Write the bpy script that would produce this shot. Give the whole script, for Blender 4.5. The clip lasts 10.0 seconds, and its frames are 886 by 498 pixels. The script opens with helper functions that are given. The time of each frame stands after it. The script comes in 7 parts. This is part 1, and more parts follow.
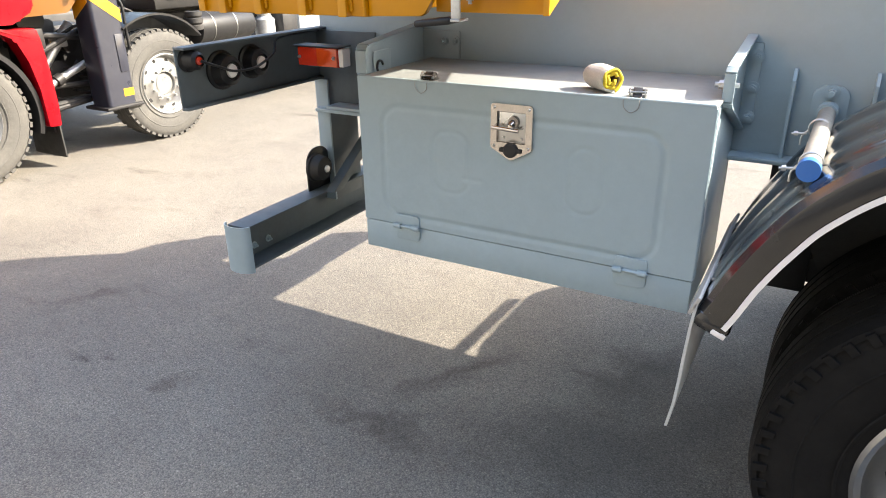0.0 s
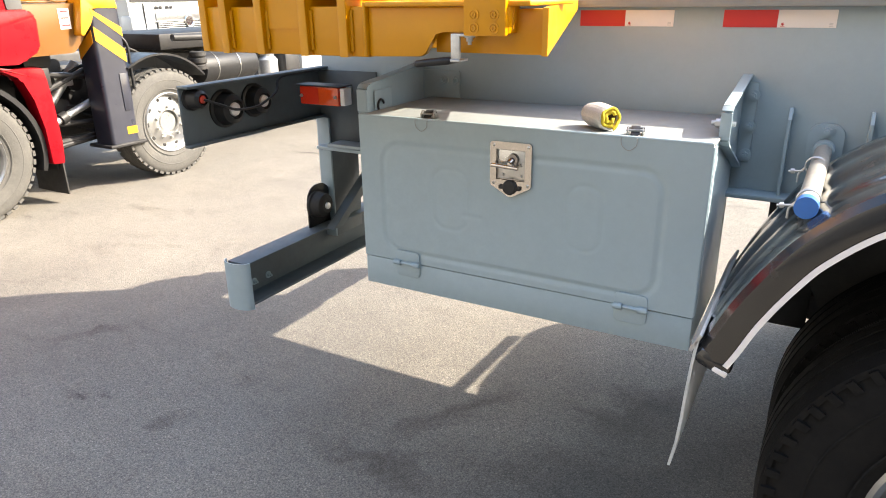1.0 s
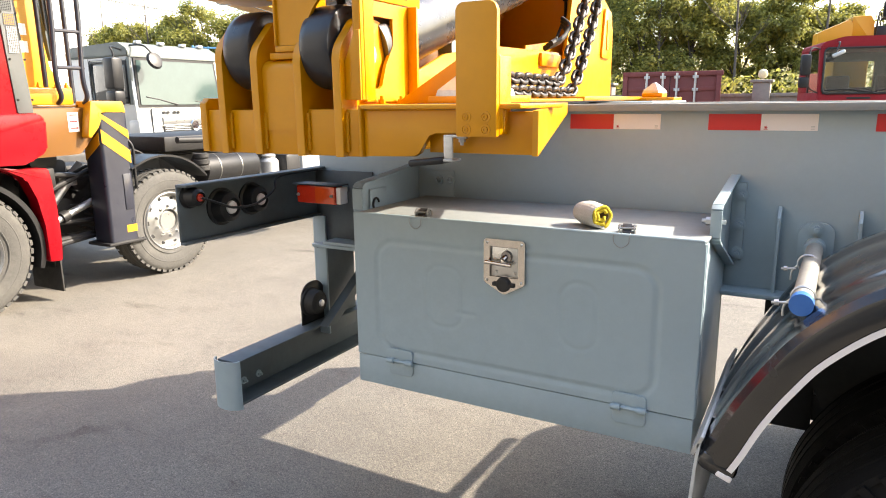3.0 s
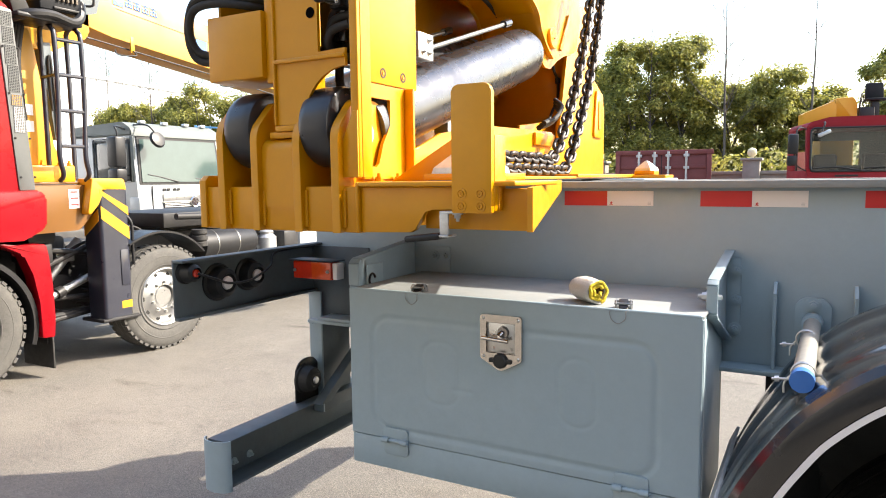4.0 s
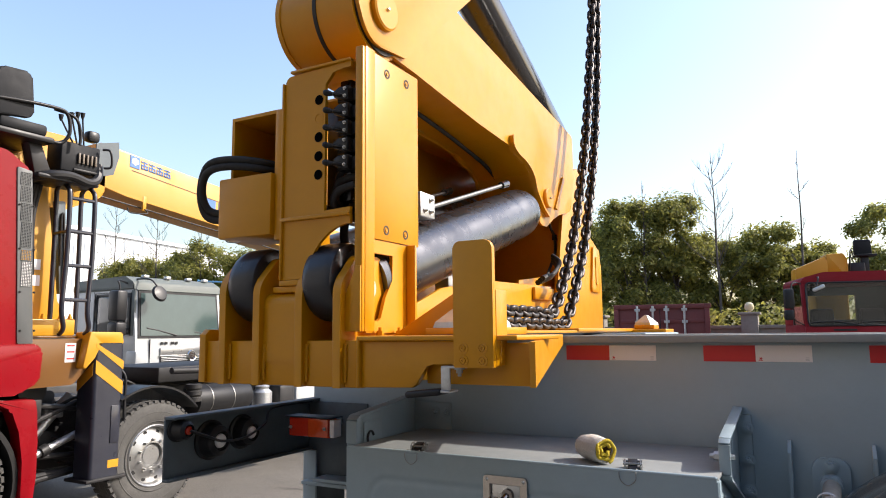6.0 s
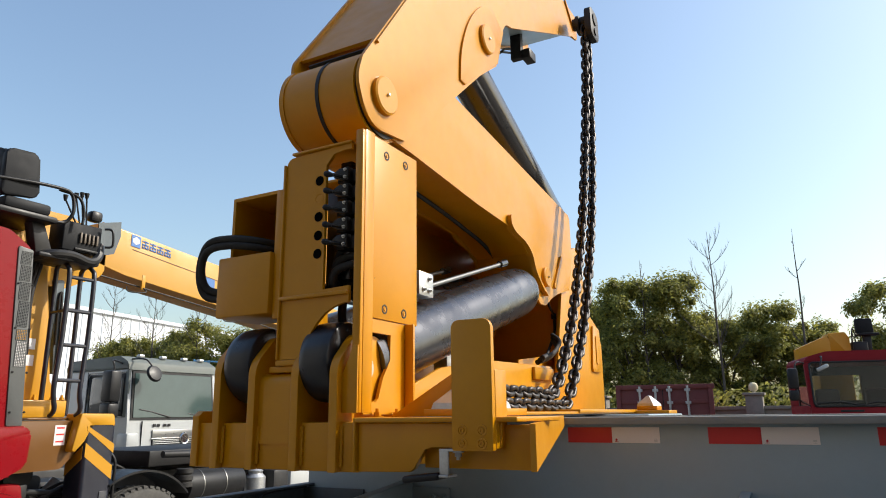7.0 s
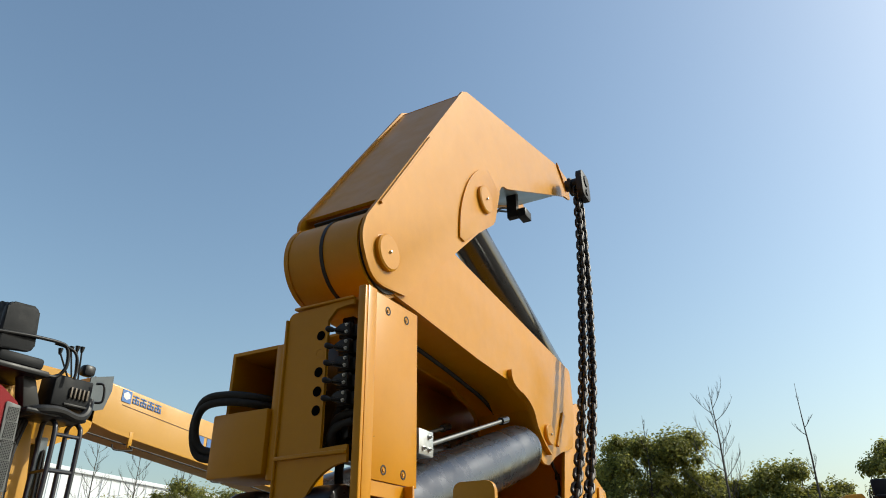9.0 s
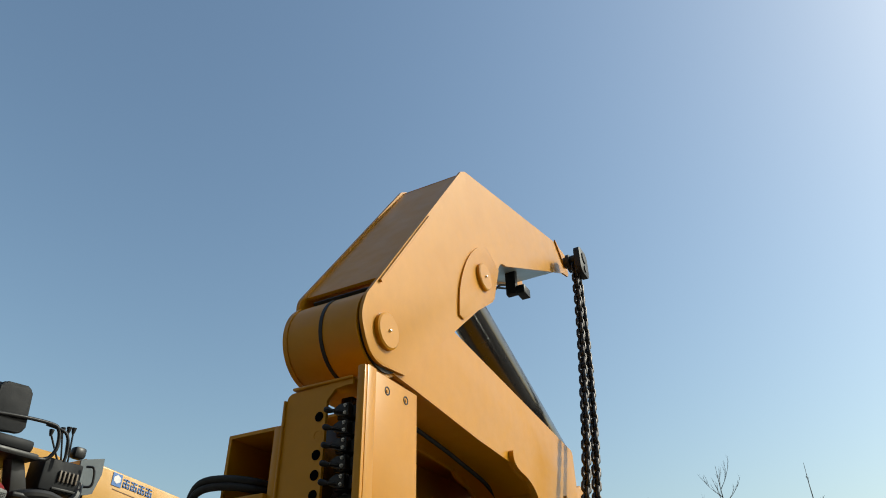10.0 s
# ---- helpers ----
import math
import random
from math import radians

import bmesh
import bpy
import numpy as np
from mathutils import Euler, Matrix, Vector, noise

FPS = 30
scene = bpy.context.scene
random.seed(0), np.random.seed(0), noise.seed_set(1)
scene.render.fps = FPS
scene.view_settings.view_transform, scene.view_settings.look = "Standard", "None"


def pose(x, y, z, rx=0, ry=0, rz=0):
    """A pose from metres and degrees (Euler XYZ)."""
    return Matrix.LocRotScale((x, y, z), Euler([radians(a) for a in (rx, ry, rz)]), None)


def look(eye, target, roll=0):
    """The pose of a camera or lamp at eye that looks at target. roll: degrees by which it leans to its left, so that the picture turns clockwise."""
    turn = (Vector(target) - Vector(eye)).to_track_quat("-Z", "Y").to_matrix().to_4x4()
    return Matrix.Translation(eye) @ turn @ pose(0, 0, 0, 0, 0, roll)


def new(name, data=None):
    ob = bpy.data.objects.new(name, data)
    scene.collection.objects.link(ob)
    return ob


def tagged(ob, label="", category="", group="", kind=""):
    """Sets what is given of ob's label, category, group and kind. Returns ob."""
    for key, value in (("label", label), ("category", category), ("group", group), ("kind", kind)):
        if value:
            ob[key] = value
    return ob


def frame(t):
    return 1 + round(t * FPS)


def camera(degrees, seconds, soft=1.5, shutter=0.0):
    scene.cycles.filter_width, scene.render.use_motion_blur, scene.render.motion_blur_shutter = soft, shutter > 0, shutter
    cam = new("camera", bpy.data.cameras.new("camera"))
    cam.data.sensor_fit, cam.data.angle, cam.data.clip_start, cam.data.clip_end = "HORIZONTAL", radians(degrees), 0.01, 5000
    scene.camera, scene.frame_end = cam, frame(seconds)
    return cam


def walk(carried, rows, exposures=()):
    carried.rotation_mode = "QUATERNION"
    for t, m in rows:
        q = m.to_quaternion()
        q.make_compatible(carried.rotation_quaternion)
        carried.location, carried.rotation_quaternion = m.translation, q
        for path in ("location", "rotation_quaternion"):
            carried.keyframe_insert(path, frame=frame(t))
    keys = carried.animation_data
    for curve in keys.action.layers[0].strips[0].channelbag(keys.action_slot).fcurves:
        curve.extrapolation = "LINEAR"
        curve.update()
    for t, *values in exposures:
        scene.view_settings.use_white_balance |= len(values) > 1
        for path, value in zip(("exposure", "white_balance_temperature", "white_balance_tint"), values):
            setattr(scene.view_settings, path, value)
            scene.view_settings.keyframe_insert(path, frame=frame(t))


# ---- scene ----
# --- camera: held in one place over the tarmac, swaying by a hand's width, it tilts slowly upwards ---
EYE = (0.0, 0.0, 1.70)
cam = camera(66.1, 10.0, 1.0)
PATH = [
    (0, (-0.003, -0.003, 1.706), 29.65, -23.58, -0.91),
    (0.5, (-0.002, -0.004, 1.705), 29.61, -22.06, -0.82),
    (1, (-0.002, -0.005, 1.706), 29.59, -20.49, -0.85),
    (1.5, (-0.001, 0.003, 1.701), 29.64, -18.78, -0.80),
    (2, (-0.002, 0.010, 1.699), 29.54, -16.91, -0.74),
    (2.5, (0.001, 0.010, 1.698), 29.42, -14.89, -0.67),
    (4, (0.004, 0.013, 1.697), 28.91, -5.86, -0.62),
    (4.5, (0.006, 0.010, 1.699), 28.82, -2.78, -0.58),
    (5, (0.004, 0.007, 1.699), 28.73, 0.62, -0.55),
    (5.5, (-0.001, 0.007, 1.698), 28.72, 3.74, -0.54),
    (7, (0.001, 0.008, 1.698), 28.54, 13.65, -0.61),
    (7.5, (0.002, 0.004, 1.698), 28.48, 16.64, -0.60),
    (8, (-0.000, 0.000, 1.698), 28.40, 19.91, -0.62),
    (8.5, (-0.002, -0.006, 1.696), 28.25, 23.06, -0.68),
    (9, (-0.004, -0.010, 1.700), 28.10, 26.46, -0.72),
    (9.5, (-0.001, -0.020, 1.701), 27.96, 29.52, -0.87),
    (10, (0.001, -0.023, 1.702), 27.88, 32.83, -1.04),
]


def tilt(eye, yaw, pitch, roll):
    """The camera's pose: its place, yaw to the left of +y, pitch up, roll, in degrees."""
    y, p = radians(yaw), radians(pitch)
    ahead = Vector((-math.sin(y) * math.cos(p), math.cos(y) * math.cos(p), math.sin(p)))
    return look(eye, Vector(eye) + ahead, roll)


walk(cam, [(t, tilt(eye, yaw, pitch, roll)) for t, eye, yaw, pitch, roll in PATH],
     exposures=[(0, 2.54, 7350, 12), (2.5, 2.31, 7500, 13), (4, 2.06, 7200, 13), (4.5, 1.87, 7000, 13), (5.5, 1.31, 6800, 17), (7, 0.50, 6750, 10), (8, 0.32, 6750, 7), (10, 0.0, 6800, 2)])

# --- daylight: a clear sky and a sun that stands low over the trailer's front ---
SUN = Vector((1.075, 0.76, 1.0)).normalized()
world = bpy.data.worlds.new("sky")
scene.world = world
world.use_nodes = True
wn = world.node_tree
sky = wn.nodes.new("ShaderNodeTexSky")
sky.sky_type = "NISHITA"
sky.sun_disc = False
sky.sun_elevation = math.asin(SUN.z)
sky.sun_rotation = math.atan2(SUN.x, SUN.y)
sky.air_density, sky.dust_density, sky.ozone_density = 1.42, 2.2, 3.3
wn.links.new(sky.outputs["Color"], wn.nodes["Background"].inputs["Color"])
wn.nodes["Background"].inputs["Strength"].default_value = 0.152
sun = new("sun", bpy.data.lights.new("sun", "SUN"))
sun.data.energy, sun.data.angle, sun.data.color = 3.1, radians(0.53), (1.0, 0.965, 0.885)
sun.matrix_world = look(30 * SUN, Vector((0, 0, 0)))

# --- materials ---


def material(name, color, rough=0.5, metal=0.0, grain=0.0, scale=40.0, dirt=0.0, dirt_color=(0.12, 0.10, 0.08), dirt_scale=3.0,
             bump=0.0, coat=0.0, jitter=0.0, rough_var=0.08, speck=0.0, coat_rough=0.12, gloss=0.5):
    """A surface with fine grain, larger stains, uneven gloss and a fine relief."""
    m = bpy.data.materials.new(name)
    m.use_nodes = True
    t = m.node_tree
    b = t.nodes["Principled BSDF"]
    b.inputs["Metallic"].default_value = metal
    b.inputs["Coat Weight"].default_value = coat
    b.inputs["Coat Roughness"].default_value = coat_rough
    b.inputs["Specular IOR Level"].default_value = gloss
    co = t.nodes.new("ShaderNodeTexCoord").outputs["Object"]

    def field(size, detail=5.0, rough_=0.6):
        n = t.nodes.new("ShaderNodeTexNoise")
        n.inputs["Scale"].default_value, n.inputs["Detail"].default_value, n.inputs["Roughness"].default_value = size, detail, rough_
        t.links.new(co, n.inputs["Vector"])
        return n.outputs["Fac"]

    def ramp(fac, a, b_, lo=0.0, hi=1.0):
        n = t.nodes.new("ShaderNodeMapRange")
        n.inputs["From Min"].default_value, n.inputs["From Max"].default_value = a, b_
        n.inputs["To Min"].default_value, n.inputs["To Max"].default_value = lo, hi
        t.links.new(fac, n.inputs["Value"])
        return n.outputs["Result"]

    def mixed(fac, a, b_, mode="MIX"):
        n = t.nodes.new("ShaderNodeMix")
        n.data_type, n.blend_type = "RGBA", mode
        for value, socket in ((fac, n.inputs[0]), (a, n.inputs[6]), (b_, n.inputs[7])):
            if isinstance(value, (int, float)):
                socket.default_value = value
            elif isinstance(value, tuple):
                socket.default_value = (*value, 1)
            else:
                t.links.new(value, socket)
        return n.outputs[2]

    col = tuple(color)
    if grain:
        dark, light = tuple(c * (1 - grain) for c in color), tuple(min(1, c * (1 + grain)) for c in color)
        col = mixed(ramp(field(scale, 8.0, 0.7), 0.3, 0.7), dark, light)
        soft = ramp(field(scale / 14, 3.0), 0.3, 0.7)
        col = mixed(ramp(soft, 0, 1, 0.0, 0.5), col, dark)
    if jitter:
        info = t.nodes.new("ShaderNodeObjectInfo")
        col = mixed(ramp(info.outputs["Random"], 0, 1, 0.0, jitter), col, tuple(c * 0.55 for c in color))
    if speck:
        col = mixed(ramp(field(scale * 3, 2.0), 0.62, 0.70, 0, speck), col, tuple(min(1, c * 1.9 + 0.02) for c in color))
    if dirt:
        col = mixed(ramp(field(dirt_scale, 7.0, 0.68), 0.50, 0.78, 0, dirt), col, dirt_color)
    if isinstance(col, tuple):
        b.inputs["Base Color"].default_value = (*col, 1)
    else:
        t.links.new(col, b.inputs["Base Color"])
    t.links.new(ramp(field(dirt_scale * 2.3, 6.0), 0.3, 0.7, max(0.02, rough - rough_var), min(1, rough + rough_var)), b.inputs["Roughness"])
    if bump:
        n = t.nodes.new("ShaderNodeBump")
        n.inputs["Strength"].default_value, n.inputs["Distance"].default_value = bump, 0.01
        t.links.new(field(scale, 6.0, 0.7), n.inputs["Height"])
        t.links.new(n.outputs["Normal"], b.inputs["Normal"])
    return m


GREY = material("grey_paint", (0.295, 0.382, 0.424), 0.42, grain=0.05, scale=25, dirt=0.22, dirt_color=(0.34, 0.41, 0.43), dirt_scale=2.2, bump=0.03, coat=0.1)
YELLOW = material("yellow_paint", (0.600, 0.252, 0.001), 0.40, grain=0.05, scale=14, dirt=0.22, dirt_color=(0.43, 0.17, 0.002), dirt_scale=3.0, bump=0.03, coat=0.2, coat_rough=0.16, gloss=0.35)
CRANE_YELLOW = material("golden_yellow_loader_paint", (0.56, 0.265, 0.006), 0.45, grain=0.03, scale=12, dirt=0.12, dirt_color=(0.45, 0.20, 0.015), dirt_scale=2, coat=0.05)
FOOT = material("satin_blue_black_paint", (0.017, 0.020, 0.027), 0.34, grain=0.12, scale=20, dirt=0.3, dirt_color=(0.035, 0.037, 0.042), dirt_scale=6, coat=0.12, coat_rough=0.2)
HOLE = material("unlit_hole_black", (0.004, 0.004, 0.004), 0.95, grain=0.1, scale=50, gloss=0.02)
BARREL = material("dark_burnished_cylinder_paint", (0.080, 0.083, 0.094), 0.29, 0.75, grain=0.12, scale=9, dirt=0.4, dirt_color=(0.17, 0.175, 0.18), dirt_scale=3.5, bump=0.05, coat=0.3, coat_rough=0.2, rough_var=0.14)
DUSTY_GREY = material("grey_paint_under_dust", (0.235, 0.255, 0.255), 0.7, grain=0.08, scale=30, dirt=0.4, dirt_color=(0.28, 0.275, 0.25), dirt_scale=4, bump=0.04)
# grey with the trailer tail's deep shade put into its colour, plus road grime
GRIMY_SHADED = material("dark_grey_paint_with_road_grime", (0.088, 0.110, 0.122), 0.55, grain=0.1, scale=30, dirt=0.55, dirt_color=(0.075, 0.068, 0.058), dirt_scale=5, bump=0.05)
BLACK = material("black_gloss_paint", (0.018, 0.019, 0.022), 0.22, grain=0.15, scale=30, dirt=0.25, dirt_color=(0.06, 0.06, 0.06), dirt_scale=4, coat=0.4)
RUBBER = material("black_rubber", (0.022, 0.021, 0.020), 0.72, grain=0.25, scale=60, dirt=0.35, dirt_color=(0.07, 0.06, 0.05), dirt_scale=6, bump=0.15)
TYRE = material("dusty_tyre_rubber", (0.0075, 0.0072, 0.0072), 0.85, grain=0.25, scale=70, dirt=0.3, dirt_color=(0.022, 0.020, 0.018), dirt_scale=5, bump=0.2, gloss=0.25)
DUSTY = material("grey_dusty_tyre", (0.075, 0.072, 0.066), 0.88, grain=0.2, scale=50, dirt=0.6, dirt_color=(0.125, 0.118, 0.104), dirt_scale=5, bump=0.2)
PLASTIC = material("black_plastic", (0.014, 0.014, 0.015), 0.42, grain=0.1, scale=50, dirt=0.2, dirt_color=(0.04, 0.037, 0.034), dirt_scale=5, gloss=0.35)
STEEL = material("bare_steel", (0.55, 0.55, 0.54), 0.3, 1.0, grain=0.1, scale=60, dirt=0.3, dirt_color=(0.3, 0.28, 0.25), dirt_scale=8)
WORN = material("worn_fastener_steel", (0.26, 0.26, 0.25), 0.38, 0.9, grain=0.2, scale=90, dirt=0.4, dirt_color=(0.10, 0.09, 0.08), dirt_scale=25)
CHROME = material("polished_steel", (0.75, 0.74, 0.72), 0.16, 1.0, grain=0.05, scale=80, dirt=0.15, dirt_color=(0.5, 0.48, 0.45), dirt_scale=10)
ZINC = material("galvanised_steel", (0.52, 0.53, 0.53), 0.45, 0.8, grain=0.15, scale=45, dirt=0.4, dirt_color=(0.35, 0.34, 0.32), dirt_scale=7)
GUARD = material("glossy_black_guard_plastic", (0.009, 0.009, 0.010), 0.22, grain=0.1, scale=50, dirt=0.3, dirt_color=(0.055, 0.05, 0.042), dirt_scale=7, coat=0.6, coat_rough=0.09, gloss=0.5, bump=0.02)
LATCH = material("stainless_latch_plate", (0.60, 0.56, 0.52), 0.14, 1.0, grain=0.08, scale=60, dirt=0.25, dirt_color=(0.40, 0.36, 0.33), dirt_scale=14)
DISH = material("dull_latch_dish", (0.30, 0.28, 0.27), 0.2, 1.0, grain=0.15, scale=60, dirt=0.3, dirt_color=(0.18, 0.16, 0.15), dirt_scale=14)
CHAIN = material("dark_chain_steel", (0.065, 0.058, 0.055), 0.42, 0.75, grain=0.35, scale=70, dirt=0.4, dirt_color=(0.05, 0.035, 0.028), dirt_scale=20, bump=0.1)
DULL_RED = material("weathered_red_paint", (0.23, 0.010, 0.015), 0.6, grain=0.06, scale=10, dirt=0.3, dirt_color=(0.16, 0.02, 0.02), dirt_scale=1.5, gloss=0.2)
ROOF_GREY = material("grey_cab_roof_paint", (0.15, 0.165, 0.15), 0.55, grain=0.05, scale=8, dirt=0.3, dirt_color=(0.18, 0.19, 0.17), dirt_scale=1.5, gloss=0.3)
RED = material("red_cab_paint", (0.24, 0.001, 0.006), 0.3, grain=0.04, scale=12, dirt=0.15, dirt_color=(0.20, 0.002, 0.008), coat=0.1, coat_rough=0.08, gloss=0.2)
WHITE = material("white_cab_paint", (0.43, 0.445, 0.44), 0.4, grain=0.02, scale=20, dirt=0.25, dirt_color=(0.5, 0.48, 0.44), dirt_scale=1.5, coat=0.2)
TAPE_RED = material("red_reflective_tape", (0.62, 0.03, 0.03), 0.35, grain=0.03, scale=200)
TAPE_WHITE = material("white_reflective_tape", (0.82, 0.78, 0.77), 0.35, grain=0.02, scale=200)
LENS_RED = material("red_lamp_lens", (0.62, 0.035, 0.012), 0.18, grain=0.12, scale=160, coat=0.6)
LENS_AMBER = material("orange_lamp_lens", (0.70, 0.075, 0.010), 0.18, grain=0.12, scale=160, coat=0.6)
BLUE = material("blue_plastic_cap", (0.035, 0.16, 0.48), 0.4, grain=0.05, scale=50, dirt=0.2, dirt_color=(0.15, 0.25, 0.42), dirt_scale=12)
CLOTH = material("knitted_white_cotton", (0.66, 0.63, 0.58), 0.95, grain=0.2, scale=260, dirt=0.3, dirt_color=(0.45, 0.40, 0.33), dirt_scale=18, bump=0.8)
CUFF = material("yellow_knitted_cuff", (0.70, 0.52, 0.03), 0.9, grain=0.25, scale=240, bump=0.8)
GLOVE_SHADE = material("brown_glove_lining", (0.10, 0.055, 0.02), 0.95, grain=0.3, scale=200, bump=0.5)
DUSTY_PIPE = material("dusty_galvanised_pipe", (0.36, 0.35, 0.32), 0.5, 0.45, grain=0.12, scale=40, dirt=0.5, dirt_color=(0.24, 0.225, 0.19), dirt_scale=9)
ALU = material("cast_aluminium_wheel", (0.36, 0.36, 0.355), 0.34, 0.85, grain=0.08, scale=50, dirt=0.3, dirt_color=(0.45, 0.42, 0.38), dirt_scale=8)
DARK = material("dark_oily_metal", (0.016, 0.0155, 0.016), 0.55, 0.0, grain=0.3, scale=30, dirt=0.4, dirt_color=(0.045, 0.04, 0.034), dirt_scale=4, gloss=0.4)
FLAP = material("pale_grey_mudflap", (0.52, 0.53, 0.53), 0.6, grain=0.08, scale=40, dirt=0.3, dirt_color=(0.35, 0.34, 0.33), dirt_scale=5)
FAR_WHITE = material("white_building_cladding", (0.70, 0.73, 0.76), 0.6, grain=0.04, scale=2, dirt=0.2, dirt_color=(0.55, 0.57, 0.6), dirt_scale=0.3)
OXIDE = material("oxide_red_container_paint", (0.17, 0.034, 0.030), 0.6, grain=0.12, scale=6, dirt=0.35, dirt_color=(0.16, 0.06, 0.045), dirt_scale=1.2)
STONE = material("grey_garden_wall_stone", (0.26, 0.235, 0.20), 0.85, grain=0.2, scale=8, dirt=0.35, dirt_color=(0.18, 0.16, 0.14), dirt_scale=1.5, bump=0.3)
BARK = material("grey_bark", (0.10, 0.085, 0.07), 0.9, grain=0.3, scale=12, bump=0.4)


def leaf_material(name, color):
    m = material(name, color, 0.55, grain=0.0)
    t = m.node_tree
    b = t.nodes["Principled BSDF"]
    geo = t.nodes.new("ShaderNodeNewGeometry")
    r = t.nodes.new("ShaderNodeValToRGB")
    r.color_ramp.elements[0].color = (*[c * 0.55 for c in color], 1)
    r.color_ramp.elements[1].color = (color[0] * 1.9, color[1] * 1.55, color[2] * 1.1, 1)
    t.links.new(geo.outputs["Random Per Island"], r.inputs["Fac"])
    t.links.new(r.outputs["Color"], b.inputs["Base Color"])
    thin = t.nodes.new("ShaderNodeBsdfTranslucent")
    t.links.new(r.outputs["Color"], thin.inputs["Color"])
    both = t.nodes.new("ShaderNodeMixShader")
    both.inputs[0].default_value = 0.55
    t.links.new(b.outputs["BSDF"], both.inputs[1])
    t.links.new(thin.outputs["BSDF"], both.inputs[2])
    t.links.new(both.outputs["Shader"], t.nodes["Material Output"].inputs["Surface"])
    return m


LEAF = leaf_material("evergreen_leaves", (0.230, 0.262, 0.078))


def glass_material(name, color, rough=0.06):
    m = material(name, color, rough, rough_var=0.02, grain=0.1, scale=3)
    m.node_tree.nodes["Principled BSDF"].inputs["Coat Weight"].default_value = 0.2
    return m


def tarmac():
    """Worn asphalt: pale stone chips in dark binder, dusty patches, oil stains, painted flecks of sunlight."""
    m = bpy.data.materials.new("worn_asphalt")
    m.use_nodes = True
    t = m.node_tree
    b = t.nodes["Principled BSDF"]
    co = t.nodes.new("ShaderNodeTexCoord").outputs["Object"]

    def noise_(size, detail, rough_=0.6):
        n = t.nodes.new("ShaderNodeTexNoise")
        n.inputs["Scale"].default_value, n.inputs["Detail"].default_value, n.inputs["Roughness"].default_value = size, detail, rough_
        t.links.new(co, n.inputs["Vector"])
        return n.outputs["Fac"]

    def ramp(fac, stops):
        n = t.nodes.new("ShaderNodeValToRGB")
        n.color_ramp.elements[0].position, n.color_ramp.elements[1].position = stops[0][0], stops[-1][0]
        for p, _ in stops[1:-1]:
            n.color_ramp.elements.new(p)
        for e, (_, c) in zip(n.color_ramp.elements, stops):
            e.color = (*c, 1)
        t.links.new(fac, n.inputs["Fac"])
        return n.outputs["Color"]

    def mixed(fac, a, b_, mode):
        n = t.nodes.new("ShaderNodeMix")
        n.data_type, n.blend_type = "RGBA", mode
        n.inputs[0].default_value = fac
        t.links.new(a, n.inputs[6])
        t.links.new(b_, n.inputs[7])
        return n.outputs[2]

    v = t.nodes.new("ShaderNodeTexVoronoi")
    v.inputs["Scale"].default_value = 175
    t.links.new(co, v.inputs["Vector"])
    chips = ramp(v.outputs["Distance"], [(0.0, (1.16, 1.15, 1.13)), (0.38, (1.04, 1.03, 1.02)), (0.56, (0.88, 0.87, 0.86)), (0.80, (0.60, 0.59, 0.58))])
    cell = t.nodes.new("ShaderNodeSeparateColor")
    t.links.new(v.outputs["Color"], cell.inputs["Color"])
    tone = ramp(cell.outputs["Red"], [(0.0, (0.72, 0.72, 0.73)), (0.45, (0.98, 0.98, 0.98)), (0.88, (1.08, 1.07, 1.05)), (0.95, (1.28, 1.27, 1.24)), (1.0, (1.6, 1.57, 1.5))])
    base = ramp(noise_(0.55, 8, 0.65), [(0.30, (0.128, 0.120, 0.104)), (0.52, (0.164, 0.154, 0.134)), (0.72, (0.202, 0.190, 0.165))])
    stain = ramp(noise_(1.7, 6, 0.7), [(0.26, (0.64, 0.61, 0.59)), (0.40, (0.94, 0.92, 0.92)), (0.7, (1.08, 1.07, 1.05))])
    streak = t.nodes.new("ShaderNodeMapping")
    streak.inputs["Rotation"].default_value = (0, 0, radians(28))
    streak.inputs["Scale"].default_value = (0.9, 2.6, 1)
    t.links.new(co, streak.inputs["Vector"])
    oil_noise = t.nodes.new("ShaderNodeTexNoise")
    oil_noise.inputs["Scale"].default_value, oil_noise.inputs["Detail"].default_value, oil_noise.inputs["Roughness"].default_value = 1.5, 5, 0.6
    t.links.new(streak.outputs["Vector"], oil_noise.inputs["Vector"])
    oil = ramp(oil_noise.outputs["Fac"], [(0.27, (0.50, 0.47, 0.45)), (0.35, (0.90, 0.89, 0.88)), (0.42, (1.0, 1.0, 1.0))])
    pits = ramp(noise_(210, 2, 0.5), [(0.34, (0.62, 0.62, 0.62)), (0.42, (1.0, 1.0, 1.0)), (0.68, (1.04, 1.04, 1.04)), (0.76, (1.22, 1.21, 1.2))])
    # small flecks of sunlight, painted into the ground colour as pale dots
    drop = t.nodes.new("ShaderNodeTexVoronoi")
    drop.inputs["Scale"].default_value = 2.0
    t.links.new(co, drop.inputs["Vector"])
    sun_flecks = ramp(drop.outputs["Distance"], [(0.0, (2.0, 1.95, 1.8)), (0.02, (1.6, 1.57, 1.5)), (0.04, (1.0, 1.0, 1.0))])
    col = mixed(1.0, mixed(1.0, mixed(1.0, base, chips, "MULTIPLY"), tone, "MULTIPLY"), stain, "MULTIPLY")
    col = mixed(1.0, mixed(1.0, mixed(1.0, col, pits, "MULTIPLY"), oil, "MULTIPLY"), sun_flecks, "MULTIPLY")
    # old oil spills and dirt under the trailer, and two broad darker patches by the wheel: x, y, length, width, turn,
    # strength
    wander = t.nodes.new("ShaderNodeTexNoise")
